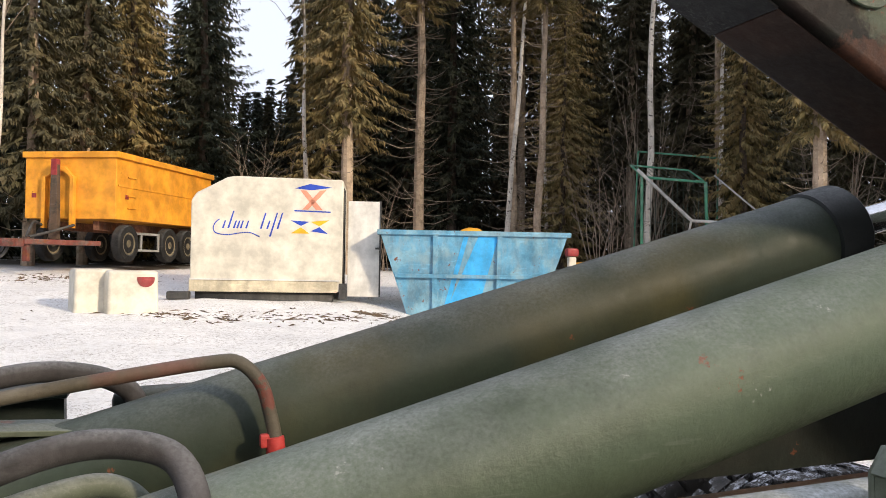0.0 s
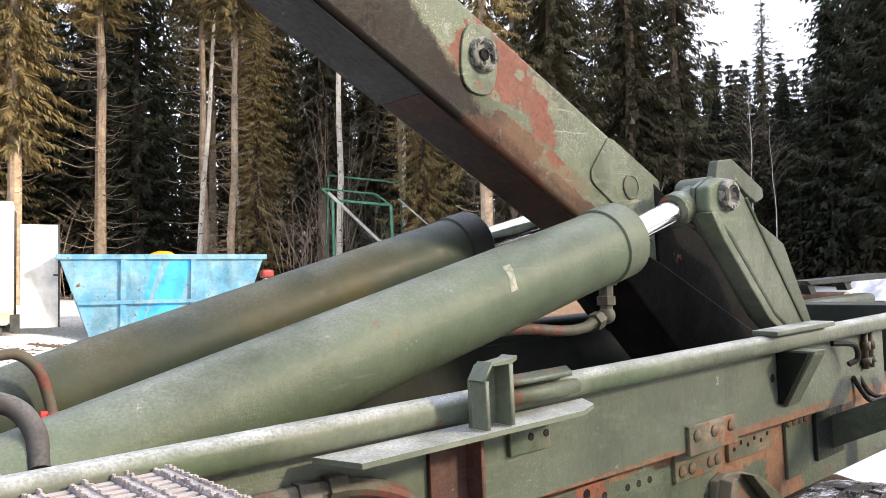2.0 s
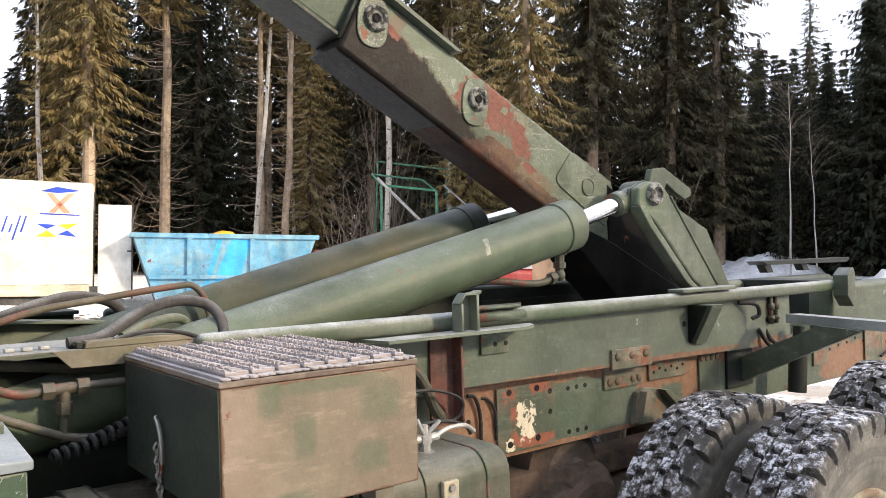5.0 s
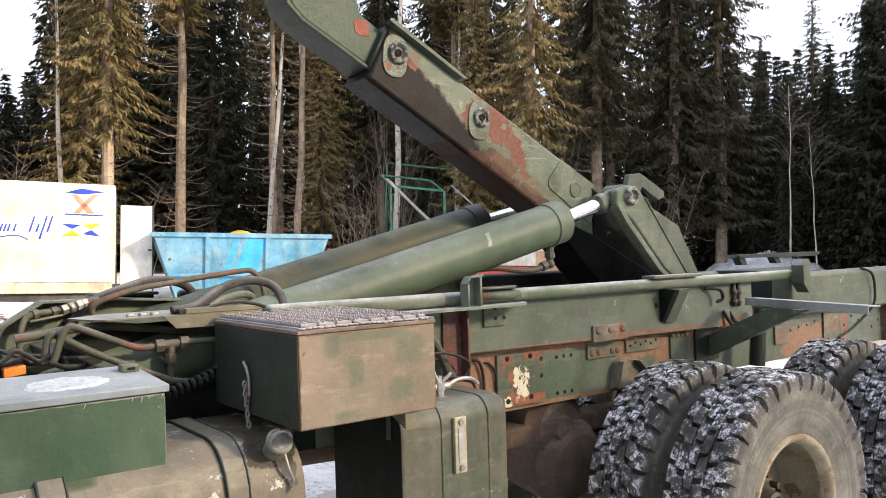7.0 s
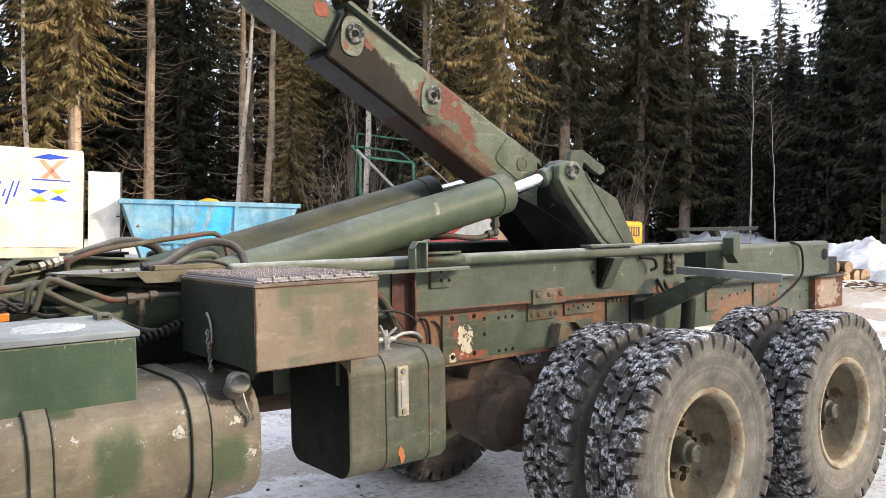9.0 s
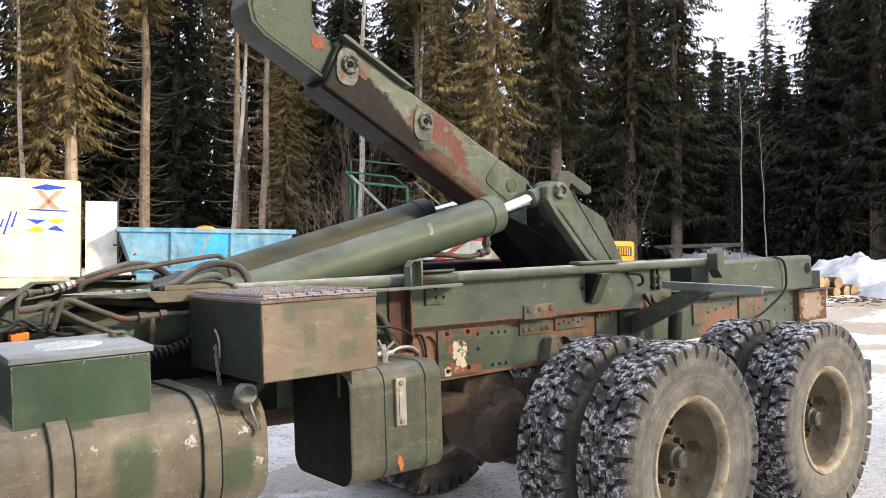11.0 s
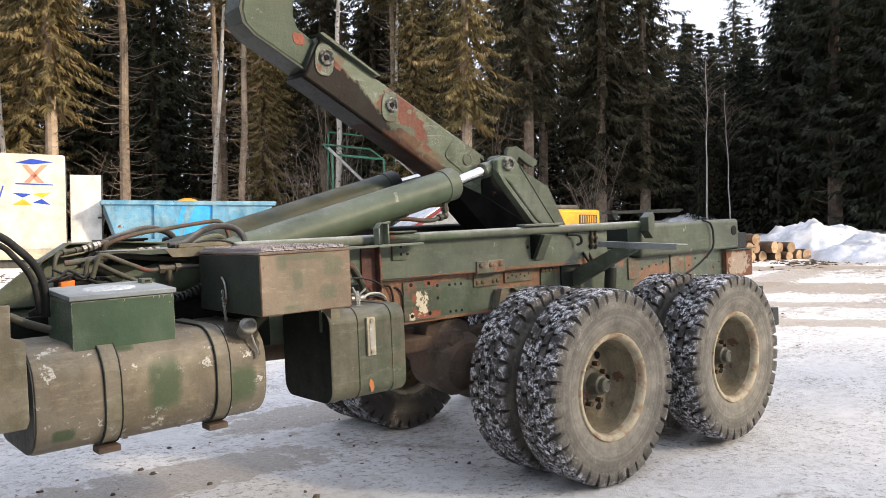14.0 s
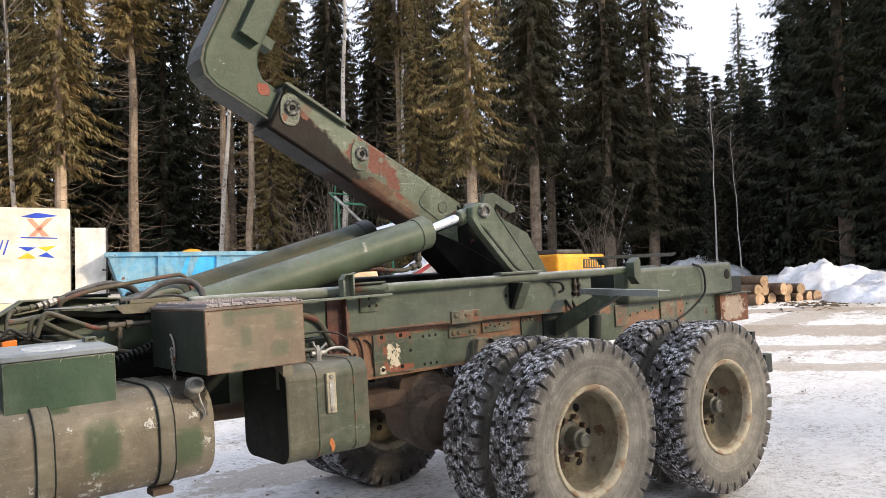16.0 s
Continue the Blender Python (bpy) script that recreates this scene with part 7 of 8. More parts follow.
add_prism(bm, [(0.95, 1.02), (2.75, 1.0), (2.38, 1.32), (1.45, 1.35)], 0.105, 0.118)
part("side_window", bm, surface("frosted_grey_glass", (0.35, 0.38, 0.40), dust=0.3, rough=0.2), cb)
bm = B()
add_box(bm, -0.02, 0.3, 0.1, 1.4, 0.84, 0.92, bev=0.02)
part("bonnet_edge", bm, M["white_panel"], car)
for x in (0.75, 3.1):
    bm = B()
    add_turned(bm, (x, -0.01, 0.3), (x, 0.2, 0.3), [(0, 0.2), (0.0, 0.29), (0.18, 0.30)], 20)
    part("wheel", bm, M["black"], car)
# tan rounded tank body
gz = ground_z(2.6, 6.1)
bm = B()
add_box(bm, 0, 0.90, 0, 0.9, 0, 1.83 - gz, bev=0.16, seg=4)
o = part("tan_tank", bm, surface("beige_plastic_tank", (0.55, 0.40, 0.25), dust=0.2, rough=0.5, bump=0.1))
tagged(o, "beige rounded plastic tank standing behind the truck", "tank")
o.matrix_world = pose(2.25, 6.15, gz, 0, 0, -30)
# a brown board on edge beside the car
bm = B()
add_box(bm, 0, 1.1, -0.02, 0.02, 0, 1.93 - ground_z(4.9, 5.5), bev=0.004)
o = part("wooden_board", bm, surface("weathered_brown_board", (0.36, 0.24, 0.16), (0.28, 0.18, 0.12), 4.0, dust=0.2, rough=0.85))
tagged(o, "weathered brown board standing on edge beside a scrap car", "board")
o.matrix_world = pose(4.62, 5.70, ground_z(4.9, 5.5) - 0.03, 0, 0, -42)
# orange machine part and red barrier beside the skip
gz = ground_z(7.6, 16.4)
bm = B()
add_prism(bm, [(0, 0), (1.3, 0), (1.4, 0.5), (1.1, 0.75), (0.1, 0.7)], 0, 0.9, bev=0.08, seg=3)
o = part("orange_bucket", bm, M["orange"])
tagged(o, "small orange machine body in the snow", "machine part")
o.matrix_world = pose(7.3, 16.3, gz, 0, 0, 10)
bm = B()
add_box(bm, -0.10, 0.10, -0.07, 0.07, 0.0, 0.85, bev=0.03)
o = part("marker_post", bm, M["white_panel"])
bm = B()
add_box(bm, -0.16, 0.16, -0.1, 0.1, 0.86, 1.06, bev=0.05)
part("head", bm, M["red_car"], o, "red head")
tagged(o, "short white post with a red head beside the skip", "post")
o.matrix_world = pose(6.95, 16.6, ground_z(6.95, 16.6))

# green tubular frame with wire mesh
gz = ground_z(9.8, 17.6)
fr = thing("tube_frame", "green painted steel tube frame with sagging wire mesh", "frame")
TUBES = [([(9.76, 18.59, 4.61), (11.07, 17.75, 4.45)], 0.026), ([(11.07, 17.75, 4.45), (10.89, 16.78, 4.03)], 0.026), ([(9.62, 17.6, 4.17), (10.89, 16.78, 4.03)], 0.036),
         ([(9.76, 18.59, 4.61), (9.57, 17.65, 4.19)], 0.03), ([(9.57, 17.65, gz - 0.1), (9.55, 17.67, 4.2)], 0.04), ([(10.98, 16.71, gz - 0.1), (10.91, 16.77, 4.03)], 0.045),
         ([(10.6, 19.6, 5.18), (12.47, 18.35, 4.94)], 0.026), ([(10.6, 19.6, 5.18), (10.5, 19.66, gz)], 0.026), ([(12.47, 18.35, 4.94), (12.44, 18.37, gz)], 0.026)]
for pts_, r_ in TUBES:
    bm = B()
    add_tube(bm, pts_, r_, 8, 1)
    part("tube", bm, M["green_tube"], fr)
for pts_, r_ in (([(9.40, 17.65, 4.37), (10.22, 16.39, 2.98)], 0.045), ([(10.22, 16.39, 2.97), (10.93, 15.88, 2.92)], 0.04), ([(10.22, 16.39, 2.98), (9.9, 16.6, gz - 0.1)], 0.03), ([(11.38, 17.04, 4.25), (11.94, 15.97, 3.22), (12.1, 15.7, gz)], 0.026)):
    bm = B()
    add_tube(bm, pts_, r_, 8, 1)
    part("prop", bm, M["zinc"], fr, "bare grey steel tube")
bm = B()
def lerp(a, b, t):
    return tuple(a[k] + (b[k] - a[k]) * t for k in range(3))
for i in range(12):
    u = i / 11
    top = lerp((9.62, 17.6, 4.15), (10.89, 16.78, 4.02), u)
    add_tube(bm, [(top[0], top[1], gz), (top[0] + 0.03 * math.sin(3 * i), top[1], (gz + 4.1) / 2), top], 0.007, 4, 3)
    add_tube(bm, [top, lerp((9.76, 18.59, 4.60), (11.07, 17.75, 4.44), u)], 0.009, 4, 1)
for i in range(6):
    z = gz + 0.2 + i * 0.30
    add_tube(bm, [(9.60, 17.63, z), (10.3, 17.15, z - 0.05), (10.95, 16.74, z + 0.02)], 0.005, 4, 3)
tagged(part("wire_mesh", bm, M["twig_wire"], fr), kind="stuff")

# brown litter, grass tufts and bark scraps on the snow before the cabin and the trailer
random.seed(61)
lv, lf = [], []
for cx, cy, sx_, sy_, n in ((-1.2, 13.7, 1.7, 0.5, 150), (0.4, 13.0, 1.1, 0.7, 60), (-5.0, 20.0, 1.5, 0.8, 160), (1.6, 14.2, 0.4, 0.3, 90), (13.0, 4.2, 1.2, 1.2, 160), (6.6, 15.2, 0.8, 0.8, 120)):
    for i in range(n):
        x, y = random.gauss(cx, sx_ * 0.6), random.gauss(cy, sy_ * 0.6)
        z = ground_z(x, y) + 0.09 * sstep(4.5, 11, math.hypot(x - 1, y - 1)) * noise.noise(Vector((x * 0.45, y * 0.45, 7)))
        a, l, w = random.uniform(0, 6.28), random.uniform(0.04, 0.22), random.uniform(0.01, 0.03)
        c, s_ = math.cos(a), math.sin(a)
        h = random.uniform(0.008, 0.03)
        b = len(lv)
        lv += [(x - c * l, y - s_ * l, z - 0.01), (x + s_ * w, y - c * w, z - 0.01), (x + c * l, y + s_ * l, z - 0.01), (x - s_ * w, y + c * w, z - 0.01), (x, y, z + h)]
        lf += [(b, b + 1, b + 4), (b + 1, b + 2, b + 4), (b + 2, b + 3, b + 4), (b + 3, b, b + 4)]
o = from_lists("ground_litter", lv, lf, surface("brown_litter", (0.13, 0.09, 0.055), (0.07, 0.05, 0.035), 9.0, dust=0.2, rough=0.9, spread=0.0))
tagged(o, "scraps of bark and dry grass on the snow", "litter", kind="stuff")

# ---- the wood ----
def leaf_material(name, dark, light, tip):
    m, nd, ln, bs = nodes_of(name)
    g = nd.new("ShaderNodeNewGeometry")
    oi = nd.new("ShaderNodeObjectInfo")
    tc = nd.new("ShaderNodeTexCoord").outputs["Object"]
    col = mix_node(nd, ln, g.outputs["Random Per Island"], dark, light)
    col = mix_node(nd, ln, noise_node(nd, ln, tc, 0.55, 4, 0.6, 0.45, 0.75), col, tip)
    h = nd.new("ShaderNodeHueSaturation")
    v = nd.new("ShaderNodeMapRange")
    v.inputs["To Min"].default_value, v.inputs["To Max"].default_value = 0.7, 1.25
    ln.new(oi.outputs["Random"], v.inputs["Value"])
    ln.new(v.outputs[0], h.inputs["Value"])
    ln.new(col, h.inputs["Color"])
    ln.new(h.outputs[0], bs.inputs["Base Color"])
    bs.inputs["Roughness"].default_value = 0.75
    tl = nd.new("ShaderNodeBsdfTranslucent")
    ln.new(h.outputs[0], tl.inputs["Color"])
    mx = nd.new("ShaderNodeMixShader")
    mx.inputs[0].default_value = 0.3
    ln.new(bs.outputs[0], mx.inputs[1])
    ln.new(tl.outputs[0], mx.inputs[2])
    ln.new(mx.outputs[0], nd["Material Output"].inputs[0])
    return m


M["needles"] = leaf_material("dark_spruce_needles", (0.020, 0.028, 0.018), (0.076, 0.088, 0.053), (0.085, 0.078, 0.046))
M["olive_needles"] = leaf_material("olive_spruce_needles", (0.105, 0.090, 0.037), (0.31, 0.248, 0.106), (0.365, 0.258, 0.115))
M["mid_needles"] = leaf_material("brown_green_spruce_needles", (0.048, 0.048, 0.028), (0.135, 0.124, 0.066), (0.165, 0.130, 0.066))
M["trunk_pale"] = surface("pale_spruce_trunk", (0.38, 0.295, 0.215), (0.27, 0.205, 0.145), 5, dust=0.3, dust_col=(0.33, 0.28, 0.22), rough=0.9, bump=0.8, fine=18, spread=0.25)
M["trunk_dark"] = surface("dark_spruce_trunk", (0.085, 0.065, 0.05), (0.14, 0.105, 0.08), 4, dust=0.2, rough=0.95, bump=0.8, fine=18, spread=0.25)
M["birch"] = surface("birch_bark", (0.55, 0.51, 0.45), (0.06, 0.05, 0.045), 9.0, 0.60, 0.66, dust=0.2, rough=0.8, bump=0.4, fine=20)
M["twig"] = surface("grey_brown_twigs", (0.24, 0.19, 0.145), dust=0.2, rough=0.9, bump=0.2)


def trunk_mesh(bm, h, r, lean, seed, seg=9):
    rnd = random.Random(seed)
    pts = [(lean * (z / h) + 0.05 * rnd.uniform(-1, 1), 0.05 * rnd.uniform(-1, 1), z) for z in [h * k / 9 for k in range(10)]]
    pts[0] = (0, 0, -0.5)
    add_tube(bm, pts, r, seg, 2, taper=0.12)
    return pts


def crown_lists(h, start, r0, seed, step, spray, droop, shape=0.85, ragged=0.35, gap=0.10):
    """A spruce crown: whorls of drooping boughs hung with many thin needle sprays."""
    rnd = random.Random(seed)
    v, f = [], []
    z = start * h
    while z < h * 0.995:
        k = (z - start * h) / (h * (1 - start))
        R = r0 * (1 - k) ** shape * min(1, 0.55 + 3 * k) + 0.10
        nb = rnd.randint(5, 7)
        a0 = rnd.uniform(0, 6.28)
        for b in range(nb):
            a = a0 + 6.283 * b / nb + rnd.uniform(-0.3, 0.3)
            L = R * rnd.uniform(1 - ragged, 1.15)
            ca, sa = math.cos(a), math.sin(a)
            dz = droop * rnd.uniform(0.7, 1.3)
            m_ = max(3, int(L / gap))
            for i in range(m_):
                s = (i + rnd.uniform(0.1, 0.9)) / m_
                rr = L * (0.12 + 0.88 * s)
                zz = z - dz * L * s * 0.50 + 0.28 * L * s * s * s + rnd.uniform(-.03, .03)
                bx, by = ca * rr, sa * rr
                for sd in (-1, 1, 0):
                    ln_ = spray * rnd.uniform(0.6, 1.35) * (1.15 - 0.55 * s) * (1 - 0.5 * k)
                    if sd:
                        ang = a + sd * rnd.uniform(0.3, 1.2)
                        hang = rnd.uniform(0.2, 1.1) * droop
                    else:
                        ang = a + rnd.uniform(-0.6, 0.6)
                        hang = rnd.uniform(1.2, 3.0) * droop
                    q = ln_ / math.sqrt(1 + hang * hang)
                    tx, ty, tz = bx + math.cos(ang) * q, by + math.sin(ang) * q, zz - hang * q
                    w = ln_ * rnd.uniform(0.09, 0.17)
                    px, py, pz = -math.sin(ang) * w, math.cos(ang) * w, w * rnd.uniform(-.8, .8)
                    mx, my, mz = bx + (tx - bx) * .45, by + (ty - by) * .45, zz + (tz - zz) * .38
                    n0 = len(v)
                    v += [(bx, by, zz), (mx + px, my + py, mz + pz), (tx, ty, tz), (mx - px, my - py, mz - pz)]
                    f.append((n0, n0 + 1, n0 + 2, n0 + 3))
        z += step * rnd.uniform(0.75, 1.25) * (1 - 0.45 * k)
    return v, f


def dead_branches(bm, h0, h1, L, seed, lean, h):
    """Whorls of long bare branches that sag from the trunk and turn up at the tip."""
    rnd = random.Random(seed)
    z = h0
    while z < h1:
        for j in range(rnd.randint(2, 4)):
            a = rnd.uniform(0, 6.28)
            l = L * rnd.uniform(0.25, 1.1)
            c, s_ = math.cos(a), math.sin(a)
            x0 = lean * z / h
            zz = z + rnd.uniform(-.06, .06)
            add_tube(bm, [(x0, 0, zz), (x0 + c * l * .45, s_ * l * .45, zz - l * 0.07), (x0 + c * l, s_ * l, zz - l * rnd.uniform(-0.25, 0.06))], 0.016, 3, 2, taper=0.4)
        z += rnd.uniform(0.14, 0.27)


def spruce(name, h, r, start, r0, seed, needles, trunk, step=0.30, spray=0.34, droop=0.8, dead=0, lean=0.0, label="", shape=0.85, ragged=0.35, gap=0.075):
    t = thing(name, label, "tree", "trees round the yard")
    bm = B()
    trunk_mesh(bm, h, r, lean, seed)
    tk = part("trunk", bm, trunk, t)
    if dead:
        bm = B()
        dead_branches(bm, h * 0.05, h * (start + 0.12), dead, seed, lean, h)
        tagged(part("dead_branch", bm, M["twig"], t), kind="stuff")
    v, f = crown_lists(h, start, r0, seed + 1, step, spray, droop, shape, ragged, gap)
    if lean:
        v = [(x + lean * z / h, y, z) for x, y, z in v]
    from_lists("crown", v, f, needles, t)
    return t


def birch(seed, h=14, r=0.10, lean=0.6):
    t = thing("birch_tree", "slender bare birch with white flecked bark", "tree", "birches")
    bm = B()
    pts = trunk_mesh(bm, h, r, lean, seed, 8)
    part("trunk", bm, M["birch"], t)
    bm = B()
    rnd = random.Random(seed)
    for i in range(34):
        z = h * rnd.uniform(0.55, 0.98)
        a = rnd.uniform(0, 6.28)
        l = (h - z) * 0.25 + 0.5
        x0 = lean * z / h
        p = [(x0, 0, z), (x0 + math.cos(a) * l * .5, math.sin(a) * l * .5, z + l * .7), (x0 + math.cos(a) * l, math.sin(a) * l, z + l * 1.0)]
        add_tube(bm, p, 0.012, 4, 2, taper=0.3)
        for k in range(3):
            b = a + rnd.uniform(-1, 1)
            q = Vector(p[1]) + (Vector(p[2]) - Vector(p[1])) * rnd.random()
            add_tube(bm, [q, q + Vector((math.cos(b) * .5, math.sin(b) * .5, .3)), q + Vector((math.cos(b) * .9, math.sin(b) * .9, .15))], 0.007, 3, 1, taper=0.4)
    part("branch", bm, M["twig"], t)
    return t


def bare_bush(seed, h=4.5, n=14):
    t = thing("bare_bush", "leafless grey-brown undergrowth at the edge of the wood", "bush", "undergrowth")
    bm = B()
    rnd = random.Random(seed)
    for i in range(n):
        a, s = rnd.uniform(0, 6.28), rnd.uniform(0.2, 0.9)
        hh = h * rnd.uniform(0.4, 1.0)
        top = Vector((math.cos(a) * s * hh * 0.45, math.sin(a) * s * hh * 0.45, hh))
        b = Vector((rnd.uniform(-.4, .4), rnd.uniform(-.4, .4), -0.1))
        mid = b + (top - b) * 0.5 + Vector((rnd.uniform(-.2, .2), rnd.uniform(-.2, .2), 0.2))
        add_tube(bm, [b, mid, top], 0.022, 4, 3, taper=0.2)
        for k in range(7):
            q = b + (top - b) * rnd.uniform(0.35, 0.95)
            c = rnd.uniform(0, 6.28)
            l = rnd.uniform(0.4, 1.1)
            add_tube(bm, [q, q + Vector((math.cos(c) * l * .5, math.sin(c) * l * .5, l * .45)), q + Vector((math.cos(c) * l, math.sin(c) * l, l * .7))], 0.008, 3, 1, taper=0.3)
    part("stem", bm, M["twig"], t)
    return t


LT = "tall spruce with bare pale trunk and dead branches"
LD = "dense dark green spruce at the yard edge"
LO = "olive-brown spruce with drooping boughs"
kinds = {
    "T1": spruce("spruce_tree", 21, 0.19, 0.42, 1.9, 1, M["olive_needles"], M["trunk_pale"], dead=1.5, label=LT),
    "T2": spruce("spruce_tree", 19, 0.14, 0.48, 1.6, 2, M["olive_needles"], M["trunk_pale"], dead=1.2, lean=0.4, label=LT),
    "O1": spruce("spruce_tree", 17, 0.18, 0.06, 2.4, 3, M["olive_needles"], M["trunk_dark"], label=LO, droop=1.2, dead=0.6),
    "O2": spruce("spruce_tree", 20, 0.22, 0.24, 2.1, 4, M["olive_needles"], M["trunk_pale"], label=LO, droop=1.4, ragged=0.55, dead=1.0),
    "D1": spruce("spruce_tree", 18, 0.22, 0.04, 2.7, 5, M["needles"], M["trunk_dark"], label=LD),
    "D2": spruce("spruce_tree", 21, 0.22, 0.10, 2.4, 6, M["needles"], M["trunk_dark"], label=LD, ragged=0.45, dead=1.2),
    "D3": spruce("spruce_tree", 15, 0.16, 0.05, 2.9, 7, M["needles"], M["trunk_dark"], label="narrow dark spruce standing out against the sky", shape=0.8, ragged=0.55, step=0.46, droop=0.7),
    "G1": spruce("spruce_tree", 19, 0.20, 0.10, 2.4, 15, M["mid_needles"], M["trunk_pale"], label=LO, droop=1.1, ragged=0.5, dead=1.0),
    "G2": spruce("spruce_tree", 21, 0.20, 0.22, 2.2, 16, M["mid_needles"], M["trunk_pale"], label=LO, droop=1.3, ragged=0.55, dead=1.2),
    "B1": birch(31), "B2": birch(32, 12, 0.07, -0.5), "B3": birch(33, 16, 0.095, 1.15),
    "U1": bare_bush(41), "U2": bare_bush(42, 6, 10),
}
used = set()


# the far wood: plainer spruces joined into one mass
def far_kind(h, start, r0, seed, mat):
    v, f = crown_lists(h, start, r0, seed, 0.75, 1.05, 0.9, 0.85, 0.45, 0.62)
    n = len(v)
    v = v + [(0.17 * (1 - z / h) * math.cos(t), 0.17 * (1 - z / h) * math.sin(t), z) for z in (0.0, h * 0.9) for t in [k * 1.2566 for k in range(5)]]
    tr_ = [(n + k, n + (k + 1) % 5, n + 5 + (k + 1) % 5, n + 5 + k) for k in range(5)]
    return np.array(v, dtype=float), np.array(f + tr_), np.array([mat] * len(f) + [2] * 5)


FAR = {"F1": far_kind(20, 0.02, 2.5, 8, 0), "F2": far_kind(22, 0.10, 2.3, 9, 0), "F3": far_kind(21, 0.03, 2.4, 17, 1)}
far_v, far_f, far_m, far_n = [], [], [], [0]


def far_tree(kind, x, y, scale):
    v, f, mi = FAR[kind]
    a = random.uniform(0, 6.283)
    c, s_ = math.cos(a), math.sin(a)
    w = random.uniform(0.85, 1.25)
    far_v.append(np.stack([(v[:, 0] * c - v[:, 1] * s_) * scale * w + x, (v[:, 0] * s_ + v[:, 1] * c) * scale * w + y, v[:, 2] * scale + ground_z(x, y) - 0.1], 1))
    far_f.append(f + far_n[0])
    far_m.append(mi)
    far_n[0] += len(v)



def plant(kind, x, y, scale=1.0, turn=None):
    if kind in FAR:
        return far_tree(kind, x, y, scale)
    m = Matrix.Translation((x, y, ground_z(x, y) - 0.05)) @ Matrix.Rotation(radians(turn if turn is not None else random.uniform(0, 360)), 4, "Z") @ Matrix.Scale(scale, 4)
    ob = kinds[kind]
    if kind not in used:
        used.add(kind)
        ob.matrix_world = m
        return ob
    o = copy_thing(ob, m)
    o.matrix_basis = m
    return o


random.seed(77)
plant("B3", 7.3, 22.0, 1.0, -10)
# trunks and crowns of the edge of the wood, as one walks along it
for k, x, y, s in (("T1", 5.1, 23.9, 1.0), ("O2", 2.4, 22.4, 0.95), ("T2", 8.0, 22.9, 1.0), ("T2", 7.9, 20.7, 0.9), ("B1", 10.7, 19.2, 1.2),
                   ("T2", 14.2, 20.5, 1.0), ("D1", -1.6, 28.8, 1.0), ("O1", 2.7, 27.6, 0.95), ("G1", -6.6, 25.4, 1.0), ("G2", -5.3, 27.0, 0.95), ("O1", -4.0, 28.6, 1.05)):
    plant(k, x, y, s)
for k, x, y, s in (("B1", -6.9, 22.4, 0.8), ("D2", 6.9, 25.9, 0.9), ("T1", 9.6, 26.0, 0.9), ("O2", 10.2, 23.6, 0.8), ("O1", 9.3, 21.9, 0.62), ("U1", 9.8, 19.9, 1.0), ("U2", -0.4, 22.8, 0.7),
                   ("D1", 6.2, 29.5, 1.0), ("B1", 1.55, 24.6, 0.95), ("U1", -0.1, 25.0, 0.9), ("B2", 8.9, 22.2, 1.0), ("U2", 12.0, 21.0, 1.0), ("U1", 13.0, 19.6, 0.9), ("U1", 4.0, 24.5, 0.8), ("U2", 11.2, 20.4, 1.1)):
    plant(k, x, y, s)
for k, x, y, s in (("O2", 12.0, 14.0, 0.85), ("B2", 13.8, 20.2, 1.3), ("G2", 15.5, 14.8, 1.0), ("G1", 18.7, 14.3, 1.05), ("G1", 20.4, 13.7, 1.05), ("D3", 31.0, 16.3, 0.85), ("D2", 24.6, 14.8, 0.43),
                   ("D1", 23.2, 9.3, 1.0), ("D2", 21.9, 7.5, 1.05), ("D1", 21.3, 5.6, 1.0), ("D2", 20.7, 4.0, 1.0), ("D1", 20.1, 2.2, 1.0), ("B2", 20.2, 11.0, 0.5), ("B2", 21.0, 10.6, 0.42), ("G1", 17.5, 18.4, 0.95)):
    plant(k, x, y, s)
for k, x, y, s in (("U1", 16.5, 13.0, 0.8), ("U2", 14.2, 15.2, 0.9), ("G2", 22.5, 17.0, 0.8), ("G1", 14.8, 23.0, 1.0), ("G2", 13.0, 24.0, 0.9), ("G2", 11.6, 25.6, 1.0), ("G1", 16.4, 21.5, 1.0), ("G2", 19.2, 17.6, 1.0), ("O1", 12.6, 17.4, 0.7), ("U1", 15.4, 17.5, 1.0)):
    plant(k, x, y, s)
# deeper rows, lower where the sky shows between the tops, and the wood that closes the yard behind
for i in range(150):
    a = radians(-24 + 118 * (i + random.uniform(-.4, .4)) / 150)
    d = (32, 36, 41, 47, 54)[i % 5] + random.uniform(-2, 2)
    x, y = -2 + d * math.sin(a), -1.5 + d * math.cos(a)
    a0 = math.degrees(math.atan2(x + 1.95, y + 1.1))
    a1 = math.degrees(math.atan2(x + 3.6, y + 4.3))
    s = random.uniform(0.57, 0.82)
    a2 = math.degrees(math.atan2(x + 2.1, y + 1.3))
    if 2.4 < a0 < 6.8:
        s = random.uniform(0.34, 0.46) * d / 40
    if 51.5 < a1 < 63.0 or 54.5 < a2 < 64.5:
        s = random.uniform(0.32, 0.47) * d / 40
    if 40.0 < a1 < 44.0 or 46.5 < a1 < 48.5:
        s = random.uniform(0.36, 0.50) * d / 40
    plant(random.choice(("F3", "F3", "F1") if a1 < 53 else ("F1", "F2", "F1")), x, y, s)
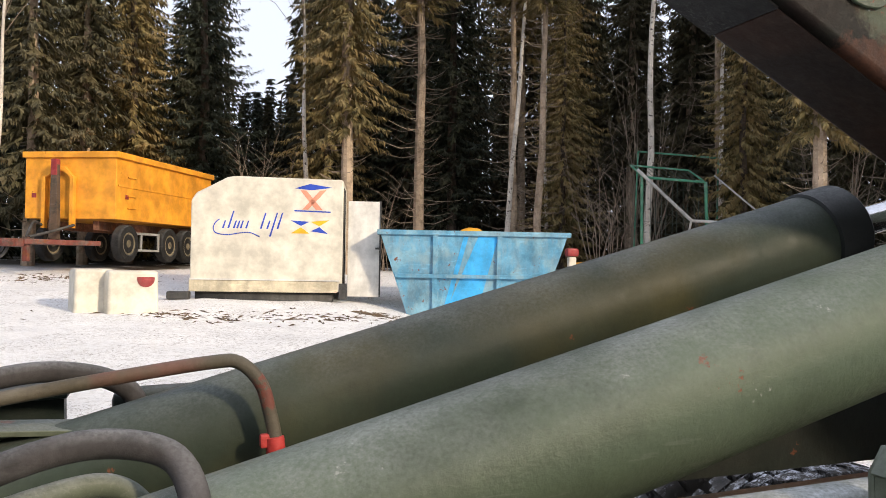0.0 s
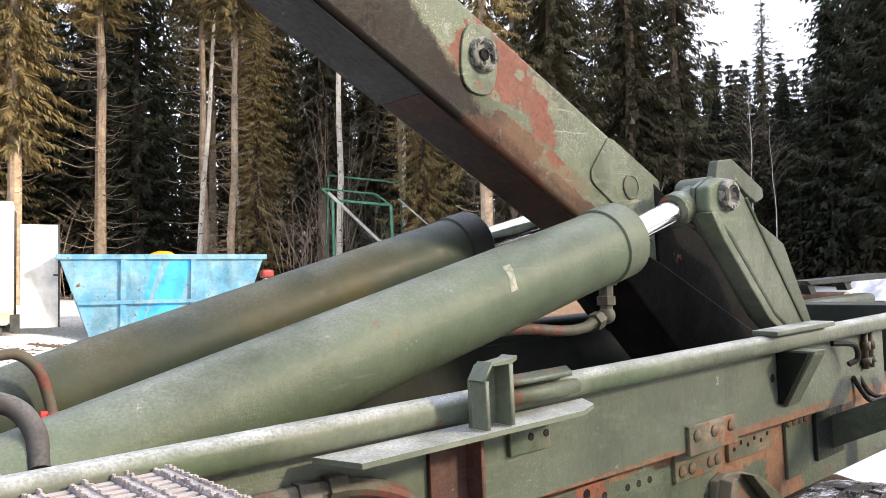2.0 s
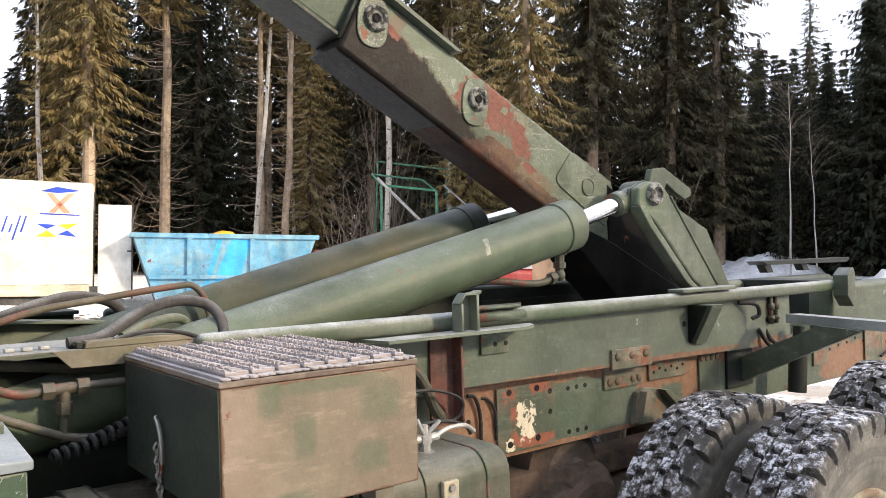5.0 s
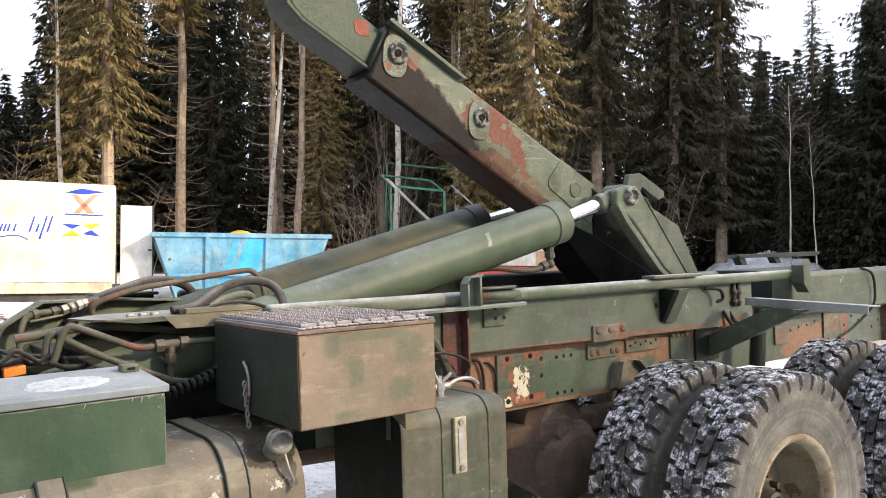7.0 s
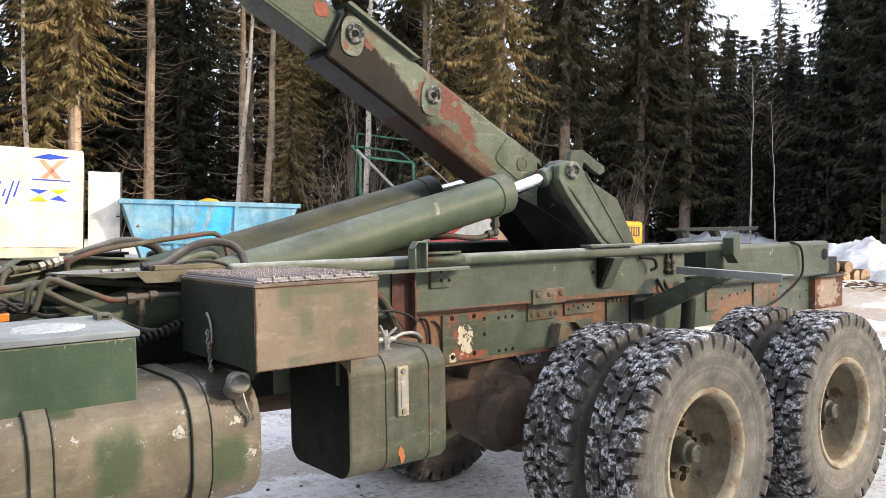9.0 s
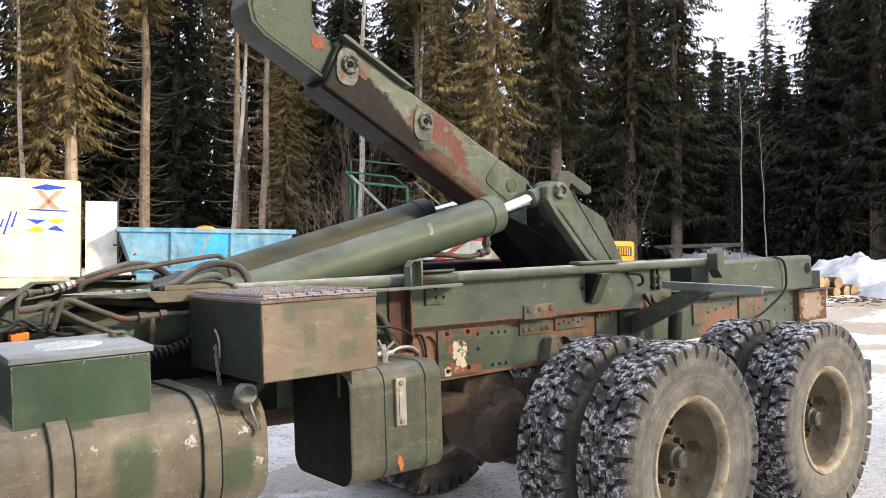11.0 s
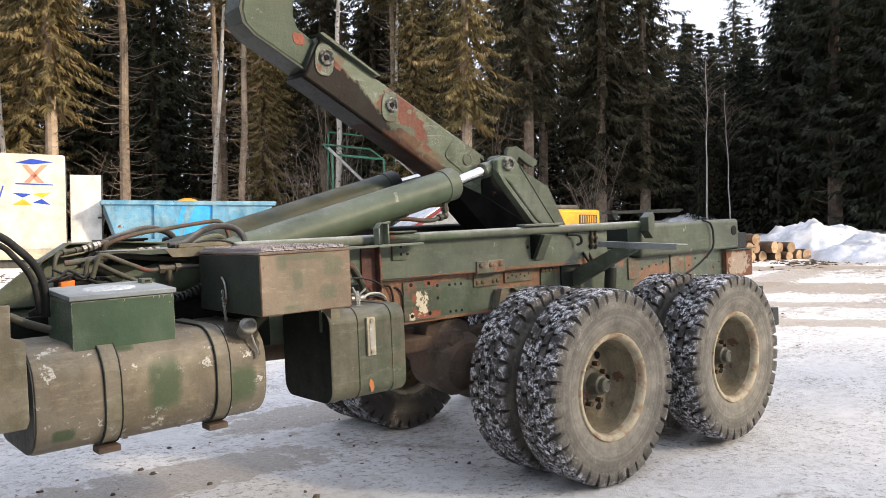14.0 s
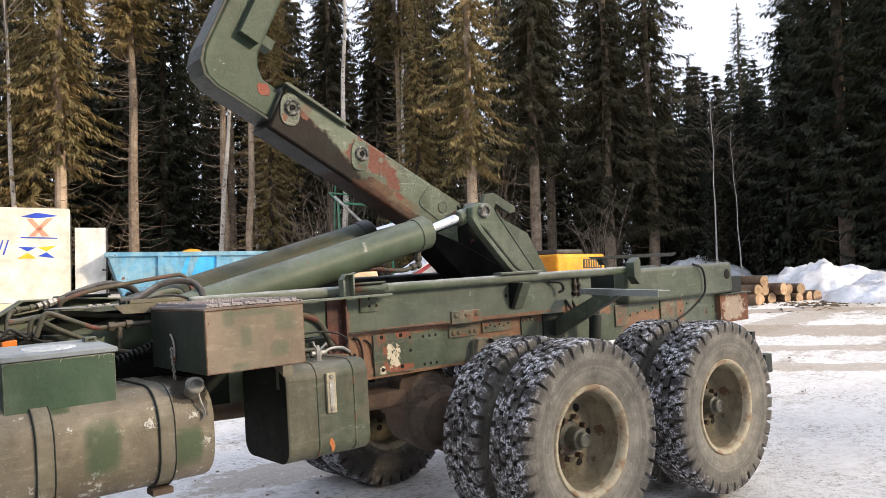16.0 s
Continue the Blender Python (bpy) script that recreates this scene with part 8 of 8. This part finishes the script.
# low young growth where the sky shows
for i in range(84):
    a = radians(52.5 + 11.5 * (i + random.uniform(-.4, .4)) / 84)
    d = random.uniform(29, 50)
    plant(random.choice(("F1", "F3", "F1")), -3.6 + d * math.sin(a), -4.3 + d * math.cos(a), random.uniform(0.28, 0.50) * d / 40)
for i in range(26):
    a = radians(2.2 + 5.0 * (i + random.uniform(-.4, .4)) / 26)
    d = random.uniform(30, 44)
    plant(random.choice(("F1", "F3", "U2")), -1.95 + d * math.sin(a), -1.1 + d * math.cos(a), random.uniform(0.26, 0.42) * d / 36)
for i in range(46):
    a = radians(62 + 22 * (i + random.uniform(-.4, .4)) / 46)
    d = random.uniform(29, 42)
    plant(random.choice(("F1", "F1", "F2")), -3.6 + d * math.sin(a), -4.3 + d * math.cos(a), random.uniform(0.4, 0.6))
for i in range(40):
    a = radians(8 + 44 * (i + random.uniform(-.4, .4)) / 40)
    d = random.uniform(33, 44)
    plant(random.choice(("F1", "F3", "F1")), -3.6 + d * math.sin(a), -4.3 + d * math.cos(a), random.uniform(0.3, 0.5))
# unseen wood added behind the camera to keep the low sun off the truck
for i in range(44):
    a = radians(137 + 97 * (i + random.uniform(-.3, .3)) / 44)
    d = (31, 36, 42)[i % 3] + random.uniform(-2, 2)
    plant(random.choice(("F1", "F2")), -2 + d * math.sin(a), -1.5 + d * math.cos(a), random.uniform(0.81, 0.93))
# unseen trees added ahead of the truck to darken its front-facing sides
for i in range(40):
    a = radians(228 + 72 * (i + random.uniform(-.3, .3)) / 40)
    d = (19, 24, 30)[i % 3] + random.uniform(-2, 2)
    plant(random.choice(("F1", "F2")), -4 + d * math.sin(a), -1.5 + d * math.cos(a), random.uniform(0.55, 0.75))
for i in range(5):
    a = radians(302 + 28 * (i + random.uniform(-.3, .3)) / 5)
    d = random.uniform(36, 46)
    plant(random.choice(("F1", "F2")), -2 + d * math.sin(a), -1.5 + d * math.cos(a), random.uniform(0.7, 0.95))

me = bpy.data.meshes.new("far_wood")
fv, ff = np.concatenate(far_v), np.concatenate(far_f)
me.vertices.add(len(fv))
me.vertices.foreach_set("co", fv.ravel())
me.loops.add(len(ff) * 4)
me.loops.foreach_set("vertex_index", ff.ravel().astype(np.int32))
me.polygons.add(len(ff))
me.polygons.foreach_set("loop_start", np.arange(len(ff), dtype=np.int32) * 4)
for k in ("needles", "mid_needles", "trunk_dark"):
    me.materials.append(M[k])
me.polygons.foreach_set("material_index", np.concatenate(far_m).astype(np.int32))
me.update(calc_edges=True)
tagged(new("far_wood", me), "dense spruce wood round the yard, partly unseen and added for shade", "wood", kind="stuff")
